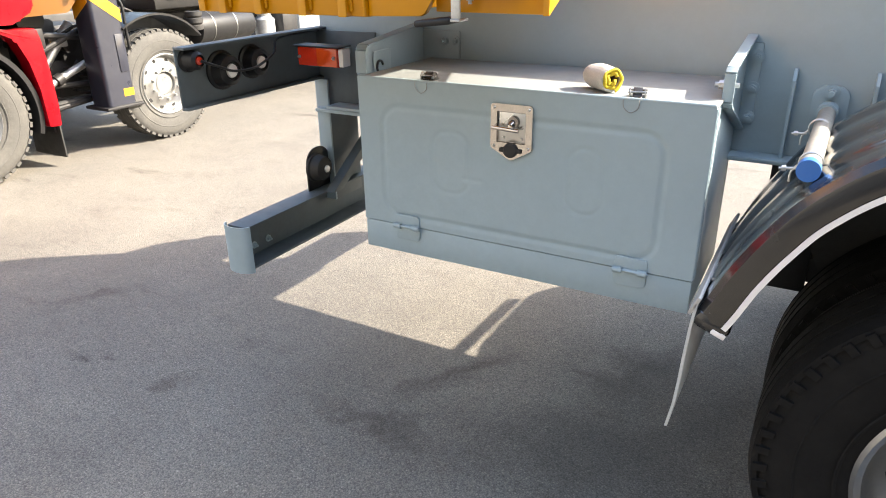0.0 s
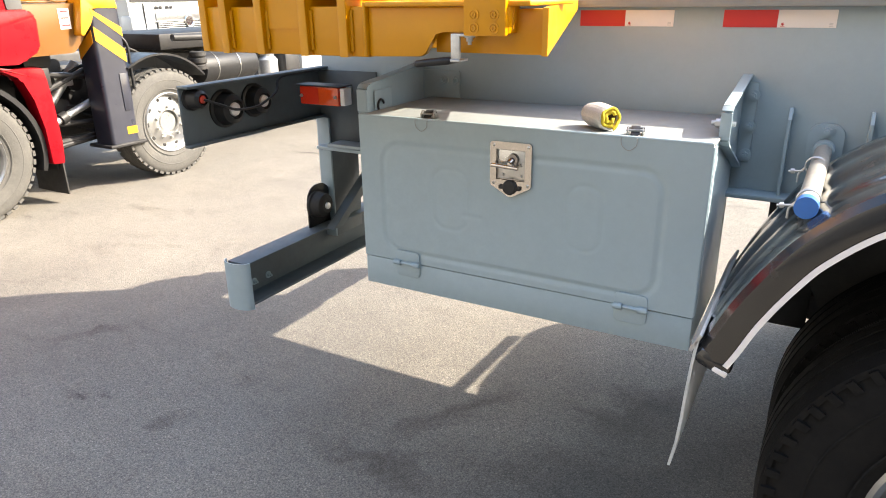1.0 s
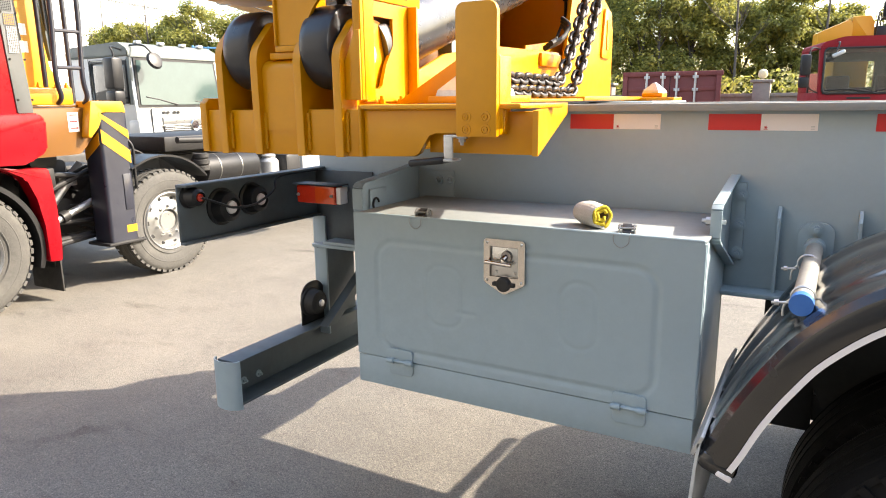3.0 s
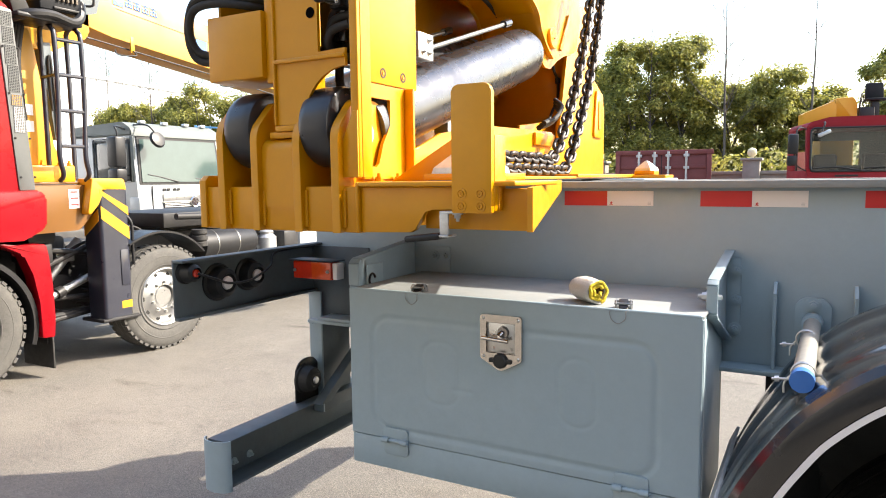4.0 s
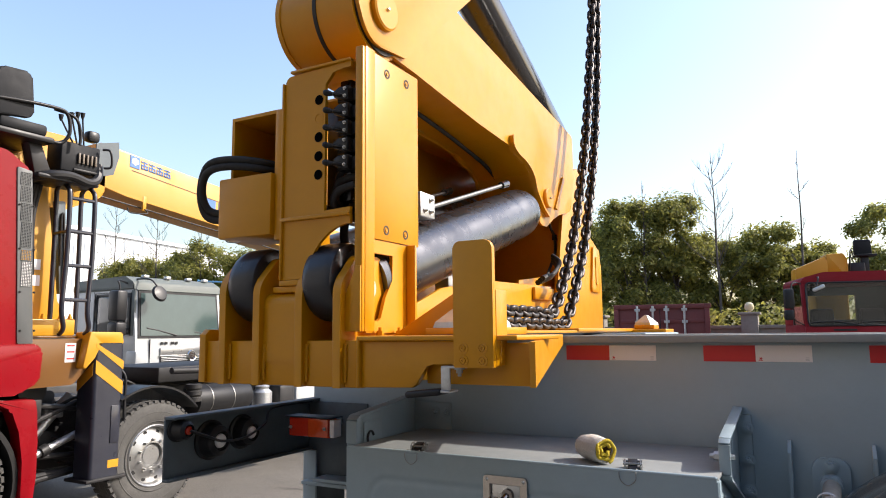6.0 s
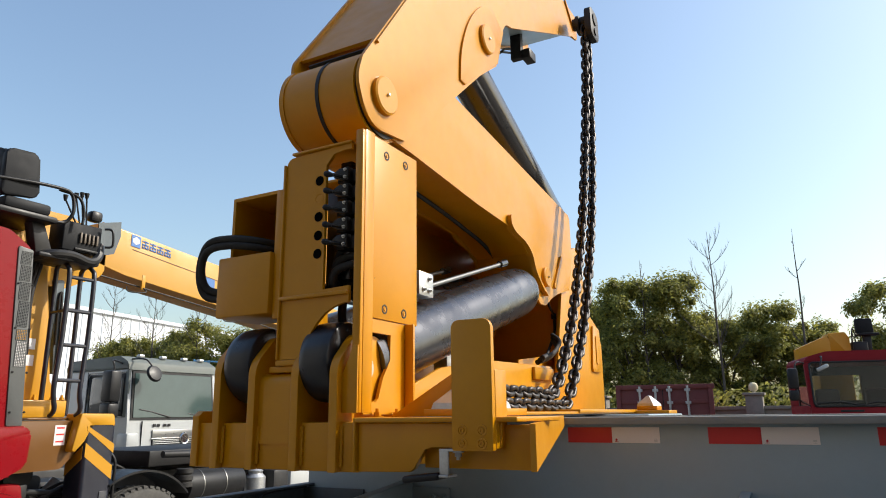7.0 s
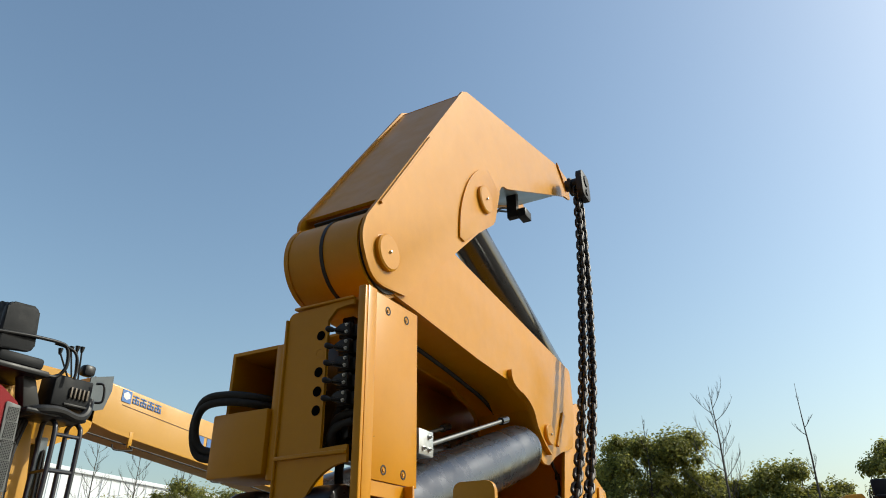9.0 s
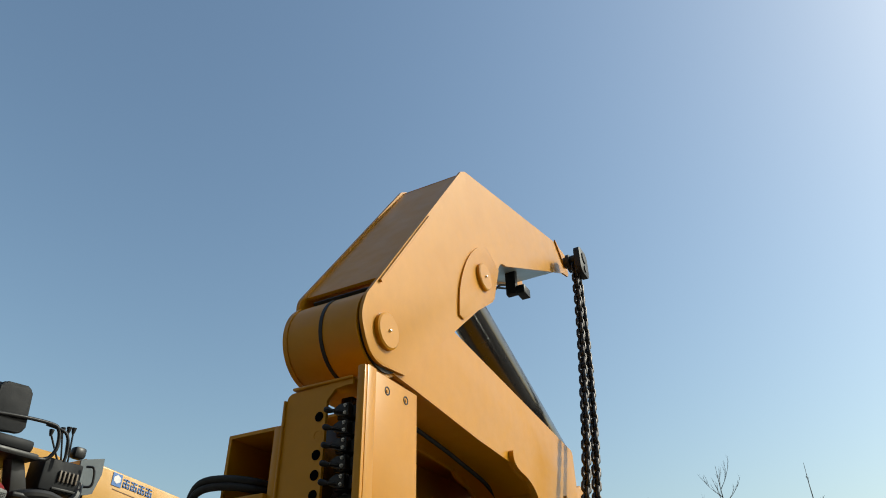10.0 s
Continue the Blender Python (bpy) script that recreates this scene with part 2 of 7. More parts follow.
    wander.inputs["Scale"].default_value, wander.inputs["Detail"].default_value, wander.inputs["Roughness"].default_value = 3.2, 8, 0.72
    t.links.new(co, wander.inputs["Vector"])
    shift = t.nodes.new("ShaderNodeVectorMath")
    shift.operation = "MULTIPLY_ADD"
    shift.inputs[1].default_value, shift.inputs[2].default_value = (0.62, 0.62, 0), (-0.31, -0.31, 0)
    t.links.new(wander.outputs["Color"], shift.inputs[0])
    moved = t.nodes.new("ShaderNodeVectorMath")
    t.links.new(co, moved.inputs[0])
    t.links.new(shift.outputs["Vector"], moved.inputs[1])
    for x, y, long_, wide, turn, left in ((-1.20, 2.26, 0.42, 0.12, 62, 0.50), (-0.52, 2.56, 0.36, 0.20, 58, 0.52), (-1.35, 1.77, 0.30, 0.09, -5, 0.52), (-0.25, 2.30, 0.95, 0.50, 70, 0.46),
                                          (-2.80, 1.53, 0.07, 0.035, 20, 0.35), (-2.67, 1.62, 0.06, 0.03, 50, 0.4), (-2.29, 1.58, 0.16, 0.06, 30, 0.62), (-3.34, 1.93, 0.22, 0.06, 68, 0.6), (-0.8, 1.9, 0.6, 0.32, 30, 0.66)):
        place = t.nodes.new("ShaderNodeMapping")
        place.vector_type = "TEXTURE"
        place.inputs["Location"].default_value = (x, y, 0)
        place.inputs["Rotation"].default_value = (0, 0, radians(turn))
        place.inputs["Scale"].default_value = (long_, wide, 1)
        t.links.new(moved.outputs["Vector"], place.inputs["Vector"])
        far = t.nodes.new("ShaderNodeVectorMath")
        far.operation = "LENGTH"
        t.links.new(place.outputs["Vector"], far.inputs[0])
        dark_patch = ramp(far.outputs["Value"], [(0.0, (left, left * 0.96, left * 0.92)), (0.55, (left * 0.5 + 0.5, left * 0.49 + 0.49, left * 0.48 + 0.48)), (1.0, (1.0, 1.0, 1.0))])
        col = mixed(1.0, col, dark_patch, "MULTIPLY")
    t.links.new(col, b.inputs["Base Color"])
    b.inputs["Roughness"].default_value = 0.82
    n = t.nodes.new("ShaderNodeBump")
    n.inputs["Strength"].default_value, n.inputs["Distance"].default_value = 0.32, 0.006
    n.invert = True
    t.links.new(v.outputs["Distance"], n.inputs["Height"])
    t.links.new(n.outputs["Normal"], b.inputs["Normal"])
    return m


ASPHALT = tarmac()

# --- mesh tools ---


def finish(name, bm, mat, smooth=None):
    me = bpy.data.meshes.new(name)
    bmesh.ops.recalc_face_normals(bm, faces=bm.faces[:])
    bm.to_mesh(me)
    bm.free()
    me.materials.append(mat)
    if smooth:
        me.shade_smooth()
        me.set_sharp_from_angle(angle=radians(smooth))
    return me


SOFT = ("hose", "cable", "rail", "loop", "clip", "rope", "arm", "handle", "hook", "crown", "trunk", "wiper", "weld", "lever", "edge")


def part(name, bm, mat, parent=None, label="", smooth=28):
    """One mesh object, under a thing or a part."""
    if smooth == 28 and any(word in name for word in SOFT) and len(bm.verts) > 40:
        smooth = 50
    ob = new(name, finish(name, bm, mat, smooth))
    if parent:
        ob.parent = parent
    if label:
        ob["label"] = label
    return ob


def thing(name, label, category, group="", kind=""):
    return tagged(new(name), label, category, group, kind)


def box(bm, x0, x1, y0, y1, z0, z1, bevel=0.0, m=None):
    out = bmesh.ops.create_cube(bm, size=1)
    vs = out["verts"]
    for v in vs:
        v.co = Vector(((x0 + x1) / 2 + v.co.x * (x1 - x0), (y0 + y1) / 2 + v.co.y * (y1 - y0), (z0 + z1) / 2 + v.co.z * (z1 - z0)))
    if bevel:
        es = list({e for v in vs for e in v.link_edges})
        res = bmesh.ops.bevel(bm, geom=es, offset=bevel, segments=2, affect="EDGES", profile=0.5)
        vs = list({v for f in res["faces"] for v in f.verts} | {v for v in vs if v.is_valid})
    if m:
        bmesh.ops.transform(bm, matrix=m, verts=vs)
    return bm


def cube(x0, x1, y0, y1, z0, z1, bevel=0.004):
    return box(bmesh.new(), x0, x1, y0, y1, z0, z1, bevel)


def prism(bm, outline, axis, lo, hi, bevel=0.0):
    """A flat outline pushed out along an axis. outline: pairs in the two other axes, in the order xyz. bm None makes a new one."""
    bm = bm or bmesh.new()
    k = "xyz".index(axis)

    def at(p, d):
        c = list(p)
        c.insert(k, d)
        return Vector(c)

    a, b = [bm.verts.new(at(p, lo)) for p in outline], [bm.verts.new(at(p, hi)) for p in outline]
    n = len(outline)
    faces = [bm.faces.new(a), bm.faces.new(b[::-1])]
    for i in range(n):
        faces.append(bm.faces.new((a[i], b[i], b[(i + 1) % n], a[(i + 1) % n])))
    if bevel:
        es = [e for f in faces[:2] for e in f.edges]
        bmesh.ops.bevel(bm, geom=es, offset=bevel, segments=2, affect="EDGES", profile=0.5)
    return bm


def rounded(points, radii, seg=6):
    """An outline whose corners are rounded: points and one radius each (or one for all)."""
    out, n = [], len(points)
    if isinstance(radii, (int, float)):
        radii = [radii] * n
    for i, (p, r) in enumerate(zip(points, radii)):
        p, a, b = Vector(p), Vector(points[i - 1]), Vector(points[(i + 1) % n])
        if r <= 0:
            out.append(tuple(p))
            continue
        da, db = (a - p).normalized(), (b - p).normalized()
        half = da.angle(db) / 2
        cut = min(r / math.tan(half), 0.48 * (a - p).length, 0.48 * (b - p).length)
        r = cut * math.tan(half)
        c = p + (da + db).normalized() * (r / math.sin(half))
        u, w = (p + da * cut) - c, (p + db * cut) - c
        turn = math.atan2(u.x * w.y - u.y * w.x, u.dot(w))
        for s in range(seg + 1):
            q = turn * s / seg
            out.append((c.x + u.x * math.cos(q) - u.y * math.sin(q), c.y + u.x * math.sin(q) + u.y * math.cos(q)))
    return out


def rod(bm, a, b, r, r2=None, seg=24, caps=True):
    """A straight round bar from a to b."""
    bm = bm or bmesh.new()
    a, b = Vector(a), Vector(b)
    q = (b - a).to_track_quat("Z", "Y").to_matrix().to_4x4()
    bmesh.ops.create_cone(bm, cap_ends=caps, segments=seg, radius1=r, radius2=r if r2 is None else r2, depth=(b - a).length,
                          matrix=Matrix.Translation((a + b) / 2) @ q)
    return bm


def smooth_line(points, steps=8, closed=False):
    """A curve through points (Catmull-Rom)."""
    p = [Vector(v) for v in points]
    n, out = len(p), []
    for i in range(n if closed else n - 1):
        a, b, c, d = (p[(i + k) % n] if closed else p[min(max(i + k, 0), n - 1)] for k in (-1, 0, 1, 2))
        for s in range(steps):
            t = s / steps
            out.append(0.5 * (2 * b + (c - a) * t + (2 * a - 5 * b + 4 * c - d) * t * t + (3 * b - a - 3 * c + d) * t ** 3))
    return out if closed else out + [p[-1]]


def pipe(bm, line, r, seg=10, closed=False):
    """A round bar along a line of points."""
    bm = bm or bmesh.new()
    line = [Vector(p) for p in line]
    n, rings, up = len(line), [], None
    for i, p in enumerate(line):
        d = (line[(i + 1) % n] if closed or i < n - 1 else p) - (line[i - 1] if closed or i else p)
        d.normalize()
        side = (up.cross(d) if up else d.orthogonal()).normalized()
        up = d.cross(side).normalized()
        rad = r(i / (n - 1)) if callable(r) else r
        rings.append([bm.verts.new(p + rad * (math.cos(q) * side + math.sin(q) * up)) for q in (2 * math.pi * k / seg for k in range(seg))])
    for i in range(n if closed else n - 1):
        a, b = rings[i], rings[(i + 1) % n]
        for k in range(seg):
            bm.faces.new((a[k], a[(k + 1) % seg], b[(k + 1) % seg], b[k]))
    if not closed:
        bm.faces.new(rings[0][::-1])
        bm.faces.new(rings[-1])
    return bm


def lathe(profile, seg=48, m=None, bm=None):
    """A profile of (radius, height) turned round z; m sets it in place."""
    bm = bm or bmesh.new()
    rings = []
    for r, h in profile:
        if r < 1e-6:
            rings.append([bm.verts.new((0, 0, h))])
        else:
            rings.append([bm.verts.new((r * math.cos(q), r * math.sin(q), h)) for q in (2 * math.pi * k / seg for k in range(seg))])
    for a, b in zip(rings, rings[1:]):
        for k in range(seg):
            j = (k + 1) % seg
            if len(a) == 1 and len(b) == 1:
                continue
            if len(a) == 1:
                bm.faces.new((a[0], b[k], b[j]))
            elif len(b) == 1:
                bm.faces.new((a[k], a[j], b[0]))
            else:
                bm.faces.new((a[k], a[j], b[j], b[k]))
    if m:
        bmesh.ops.transform(bm, matrix=m, verts=[v for ring in rings for v in ring])
    return bm


def bolt(parent, p, d, r=0.014, mat=None):
    """A hexagon bolt head with washer and stud at p, pointing along d."""
    p, d = Vector(p), Vector(d).normalized()
    bm = rod(None, p, p + d * 0.004, r * 1.6, seg=20)
    rod(bm, p + d * 0.004, p + d * (0.004 + r * 1.0), r, seg=6)
    rod(bm, p + d * (0.004 + r), p + d * (0.004 + r * 1.9), r * 0.55, seg=12)
    return part("bolt", bm, mat or STEEL, parent)

# --- ground ---
bm = bmesh.new()
bmesh.ops.create_grid(bm, x_segments=8, y_segments=8, size=600)
ground = part("ground", bm, ASPHALT, None, smooth=None)
tagged(ground, "worn grey asphalt yard with dusty patches and oil stains", "ground", kind="structure")

# --- the semi-trailer: two main beams along x, running gear, rear lamp beam and underrun bar ---
trailer = thing("semi_trailer", "grey-painted steel side loader semi-trailer with red and white reflective tape", "trailer")
WEB = 2.30
for near, y in ((True, WEB), (False, 3.13)):
    beam = part("main_beam", cube(-1.88, 9.0, y, y + 0.014, 1.112, 1.660, 0.002), GREY, trailer)
    part("top_flange", cube(-1.88, 9.0, y - 0.040, y + 0.13, 1.660, 1.684, 0.003), DUSTY_GREY, beam, "dust-covered top flange")
    part("bottom_flange", cube(-1.88, 9.0, y - 0.075, y + 0.09, 1.097, 1.112, 0.003), GREY, beam)
for x in (-1.6, 0.9, 3.2, 5.5, 7.8):
    part("cross_member", cube(x, x + 0.1, WEB + 0.014, 3.13, 1.35, 1.60), GREY, trailer)
part("deck_plate", cube(-1.87, 9.0, WEB + 0.131, 3.089, 1.664, 1.677), DUSTY_GREY, trailer, "dusty steel deck plate")

# stiffeners on the near web
for x in (-0.105, 0.105, 0.55, 1.0):
    part("web_stiffener", prism(None, [(WEB, 1.113), (WEB - 0.045, 1.113), (WEB - 0.045, 1.345), (WEB - 0.02, 1.375), (WEB, 1.375)], "x", x, x + 0.010, 0.001), GREY, trailer)


# reflective tape, one red and one white piece at a time
def tape(x, width, mat, name, marks):
    t = part(name, cube(x, x + width, WEB - 0.0016, WEB + 0.001, 1.602, 1.651, 0), mat, trailer, smooth=None)
    if marks:
        bm = bmesh.new()
        for k in range(5):
            q = 2 * math.pi * k / 5 + math.pi / 2
            box(bm, -0.0012, 0.0012, -0.0004, 0.0004, 0, 0.0045, m=Matrix.Translation((x + 0.014, WEB - 0.0021, 1.6115)) @ Matrix.Rotation(q, 4, "Y"))
        box(bm, x + 0.008, x + 0.020, WEB - 0.0025, WEB - 0.0017, 1.6050, 1.6066)
        part("printed_star", bm, TAPE_RED, t, smooth=None)
        bm = bmesh.new()
        for z in (1.606, 1.610, 1.614):
            box(bm, x + width - 0.018, x + width - 0.008, WEB - 0.0025, WEB - 0.0017, z, z + 0.0015)
        part("small_print", bm, ZINC, t, smooth=None)


for x in (-0.772, -0.325, 0.120, 0.565, 1.01, 1.455):
    tape(x, 0.149, TAPE_RED, "red_reflective_tape", False)
    tape(x + 0.1495, 0.152, TAPE_WHITE, "white_reflective_tape", True)


# outriggered brackets that carry the tool box, bolted to the web
def bracket(x, face, edge, wide, foot, columns):
    """A plate in outline edge with flanges of that width turned over to the side face, +1 or -1, and a foot bolted to the web."""
    b = part("box_bracket", prism(None, edge, "x", x, x + 0.008, 0.001), GREY, trailer)
    lo, hi = (x, x + wide) if face > 0 else (x - wide, x + 0.008)
    for (ya, za), (yb, zb) in zip(edge, edge[1:]):
        d = Vector((yb - ya, zb - za)).normalized()
        n = Vector((-d.y, d.x)) * -0.007
        part("bracket_flange", prism(None, [(ya, za), (yb, zb), (yb + n.x, zb + n.y), (ya + n.x, za + n.y)], "x", lo, hi, 0.001), GREY, b)
    part("bolting_foot", cube(x + 0.008, x + foot, WEB - 0.004, WEB - 0.001, edge[5][1] + 0.012, edge[0][1] - 0.016), GREY, b)
    for z in (1.221, 1.311, 1.404):
        for dx in columns:
            bolt(b, (x + dx, WEB - 0.004, z), (0, -1, 0), 0.012, GREY)
    return b


right = bracket(-0.248, 1, [(WEB, 1.460), (1.938, 1.416), (1.925, 1.406), (1.925, 1.334), (1.938, 1.322), (WEB, 1.186)], 0.028, 0.050, (0.036,))
bolt(right, (-0.240, 1.955, 1.372), (1, 0, 0), 0.012, ZINC)
bolt(right, (-0.248, 1.955, 1.372), (-1, 0, 0), 0.012, ZINC)
left = bracket(-1.392, -1, [(WEB, 1.455), (1.940, 1.418), (1.925, 1.405), (1.925, 1.332), (1.940, 1.320), (WEB, 1.188)], 0.034, 0.166, (0.10, 0.148))
part("clip_plate", cube(-1.379, -1.376, 1.955, 2.06, 1.30, 1.40, 0.002), GREY, left)
bm = bmesh.new()
pipe(bm, [(-1.372, 1.985 + 0.018 * math.cos(q), 1.345 + 0.022 * math.sin(q)) for q in (0.3 + 5.2 * k / 14 for k in range(15))], 0.004, 8)
part("wire_clip", bm, PLASTIC, left)

# rear lamp beam: a channel across the trailer's tail, open lamp backs towards the front
RX = -1.90
# the shade under deck and box is part of these tail parts' dark colour
tail = part("rear_lamp_beam", cube(RX, RX + 0.008, 1.565, 3.95, 1.235, 1.425, 0.002), GRIMY_SHADED, trailer)
part("beam_flange", cube(RX, RX + 0.052, 1.565, 3.95, 1.425, 1.434, 0.002), GRIMY_SHADED, tail)
part("beam_flange", cube(RX, RX + 0.03, 1.565, 3.95, 1.226, 1.235, 0.002), GRIMY_SHADED, tail)
for y, r, z in ((1.612, 0.040, 1.388), (1.752, 0.068, 1.336), (1.900, 0.062, 1.346)):
    m = Matrix.Translation((RX + 0.008, y, z)) @ Matrix.Rotation(radians(90), 4, "Y")
    lamp = part("rear_lamp_back", lathe([(0, 0.0), (r, 0.0), (r, 0.008), (r * 0.86, 0.012), (r * 0.74, 0.05), (r * 0.5, 0.06), (r * 0.45, 0.052), (0, 0.052)], 32, m), PLASTIC, tail)
    m = Matrix.Translation((RX + 0.060, y, z)) @ Matrix.Rotation(radians(90), 4, "Y")
    part("lamp_socket", lathe([(0, 0), (r * 0.36, 0), (r * 0.33, 0.006), (r * 0.1, 0.008), (0, 0.014)], 20, m), TAPE_WHITE if r > 0.05 else LENS_RED, lamp)
bm = pipe(None, smooth_line([(RX + 0.07, 1.612, 1.388), (RX + 0.085, 1.68, 1.36), (RX + 0.072, 1.752, 1.336), (RX + 0.085, 1.83, 1.335), (RX + 0.072, 1.900, 1.346), (RX + 0.07, 1.965, 1.375), (RX + 0.05, 2.02, 1.42), (RX + 0.05, 2.25, 1.424)], 6), 0.0045, 8)
part("lamp_cable", bm, PLASTIC, tail)

# side marker lamp on its dark bracket
lamp = part("marker_lamp", cube(-1.790, -1.600, 2.045, 2.095, 1.318, 1.388, 0.006), LENS_RED, trailer, "red and orange rear side lamp")
part("amber_lens", cube(-1.695, -1.602, 2.0405, 2.0445, 1.320, 1.386, 0.002), LENS_AMBER, lamp)
part("clear_end", cube(-1.5995, -1.578, 2.047, 2.093, 1.321, 1.385, 0.004), TAPE_WHITE, lamp)
part("lamp_shelf", cube(-1.80, -1.585, 2.036, 2.11, 1.3885, 1.394, 0.002), DARK, lamp)
part("lamp_arm", cube(-1.76, -1.72, 2.0955, 2.2875, 1.335, 1.36, 0.002), GREY, lamp)
for x in (-1.775, -1.615):
    bolt(lamp, (x, 2.04, 1.352), (0, -1, 0), 0.004, STEEL)

# tail post and underrun bar
post = part("tail_post", cube(-1.90, -1.835, 2.262, 2.272, 0.70, 1.226, 0.002), GREY, trailer)
part("post_side", cube(-1.847, -1.836, 2.2725, 2.46, 0.70, 1.096, 0.002), GRIMY_SHADED, post)
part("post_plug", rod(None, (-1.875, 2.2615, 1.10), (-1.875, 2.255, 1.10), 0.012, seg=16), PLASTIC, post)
part("tail_web", cube(-1.90, -1.60, 2.288, 2.298, 1.112, 1.42, 0.002), GRIMY_SHADED, trailer)
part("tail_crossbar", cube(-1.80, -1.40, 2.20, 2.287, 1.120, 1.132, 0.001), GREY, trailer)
bar = part("underrun_bar", cube(-1.895, -1.80, 1.68, 3.87, 0.768, 0.776, 0.002), GRIMY_SHADED, trailer)
part("bar_web", cube(-1.895, -1.887, 1.68, 3.87, 0.61, 0.768, 0.001), GRIMY_SHADED, bar)
part("bar_lower_lip", cube(-1.895, -1.80, 1.68, 3.87, 0.602, 0.61, 0.001), GRIMY_SHADED, bar)
arc = [(-1.845 + 0.062 * math.cos(q), 1.682 - 0.035 * math.sin(q)) for q in (math.pi * k / 12 for k in range(13))]
part("end_cap", prism(None, arc + [(x * 0.9 - 0.1845, y * 0.9 + 0.1682) for x, y in arc[::-1]], "z", 0.597, 0.783), GREY, bar)
for y in (1.79, 1.87):
    bolt(bar, (-1.887, y, 0.65), (1, 0, 0), 0.009, GREY)
plate = rounded([(2.12, 0.776), (2.12, 0.955), (2.27, 0.955), (2.27, 0.776)], [0, 0.066, 0.066, 0], 8)
horn = part("lamp_plate", prism(None, plate, "x", -1.868, -1.862, 0.001), PLASTIC, bar)
m = Matrix.Translation((-1.862, 2.172, 0.872)) @ Matrix.Rotation(radians(90), 4, "Y")
part("round_lamp", lathe([(0, 0), (0.062, 0), (0.062, 0.01), (0.055, 0.014), (0.048, 0.052), (0.03, 0.062), (0, 0.062)], 32, m), RUBBER, horn)
m = Matrix.Translation((-1.80, 2.172, 0.872)) @ Matrix.Rotation(radians(90), 4, "Y")
part("lamp_socket", lathe([(0, 0), (0.016, 0), (0.014, 0.006), (0, 0.008)], 16, m), STEEL, horn)
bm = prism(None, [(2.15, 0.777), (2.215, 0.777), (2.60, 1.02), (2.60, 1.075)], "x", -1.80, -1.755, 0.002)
part("diagonal_brace", bm, GRIMY_SHADED, bar)
plate = [(5.52 - y, z) for y, z in plate]
part("lamp_plate", prism(None, plate, "x", -1.868, -1.862, 0.001), PLASTIC, bar)


# running gear: double wheels, arched mudguard, pipe stays
def tyre_profile(r, w, rim):
    return [(rim, -w * 0.38), (rim + 0.03, -w * 0.44), ((r + rim) / 2, -w * 0.5), (r - 0.055, -w * 0.475), (r - 0.018, -w * 0.43), (r - 0.003, -w * 0.36), (r, -w * 0.2), (r, w * 0.2),
            (r - 0.003, w * 0.36), (r - 0.018, w * 0.43), (r - 0.055, w * 0.475), ((r + rim) / 2, w * 0.5), (rim + 0.03, w * 0.44), (rim, w * 0.38)]


def tread(bm, r, w, n, m, depth=0.012):
    """Tread blocks: staggered shoulder lugs and ribs round the tyre."""
    for k in range(n):
        q = 2 * math.pi * k / n
        for y, wide, turn in ((-w * 0.36, w * 0.20, 0.0), (w * 0.36, w * 0.20, 0.5)):
            box(bm, -math.pi * r / n * 0.62, math.pi * r / n * 0.62, r - depth * 1.6, r + depth * 0.35, y - wide / 2, y + wide / 2,
                m=m @ Matrix.Rotation(q + turn * 2 * math.pi / n, 4, "Z"))
    for y in (-w * 0.13, w * 0.13):
        lathe([(r - 0.004, y - w * 0.09), (r + 0.004, y - w * 0.085), (r + 0.004, y + w * 0.085), (r - 0.004, y + w * 0.09)], 72, m, bm)


def rib_tread(bm, r, w, m):
    """Five ribs round the tyre, with fine slots cut across the shoulders."""
    for c, wide in ((-0.385, 0.15), (-0.20, 0.15), (0.0, 0.16), (0.20, 0.15), (0.385, 0.15)):
        drop = 0.010 if abs(c) > 0.3 else 0.0
        a, b = (c - wide / 2) * w, (c + wide / 2) * w
        lathe([(r - 0.012 - drop, a), (r + 0.003 - drop * (c < 0), a + 0.003), (r + 0.003 - drop * (c > 0), b - 0.003), (r - 0.012 - drop, b)], 72, m, bm)
    for k in range(60):
        q = 2 * math.pi * k / 60
        for s in (-1, 1):
            box(bm, -0.004, 0.016, r - 0.045, r - 0.012, s * w * 0.455 - 0.009, s * w * 0.455 + 0.009, m=m @ Matrix.Rotation(q, 4, "Z"))


NUT = finish("wheel_nut", rod(None, (0, 0, 0), (0, 0, 0.045), 0.017, 0.013, 6), STEEL)
VENT = finish("vent_hole", lathe([(0, 0.0), (0.021, 0.0), (0.023, -0.003), (0.023, -0.02)], 14), DARK)


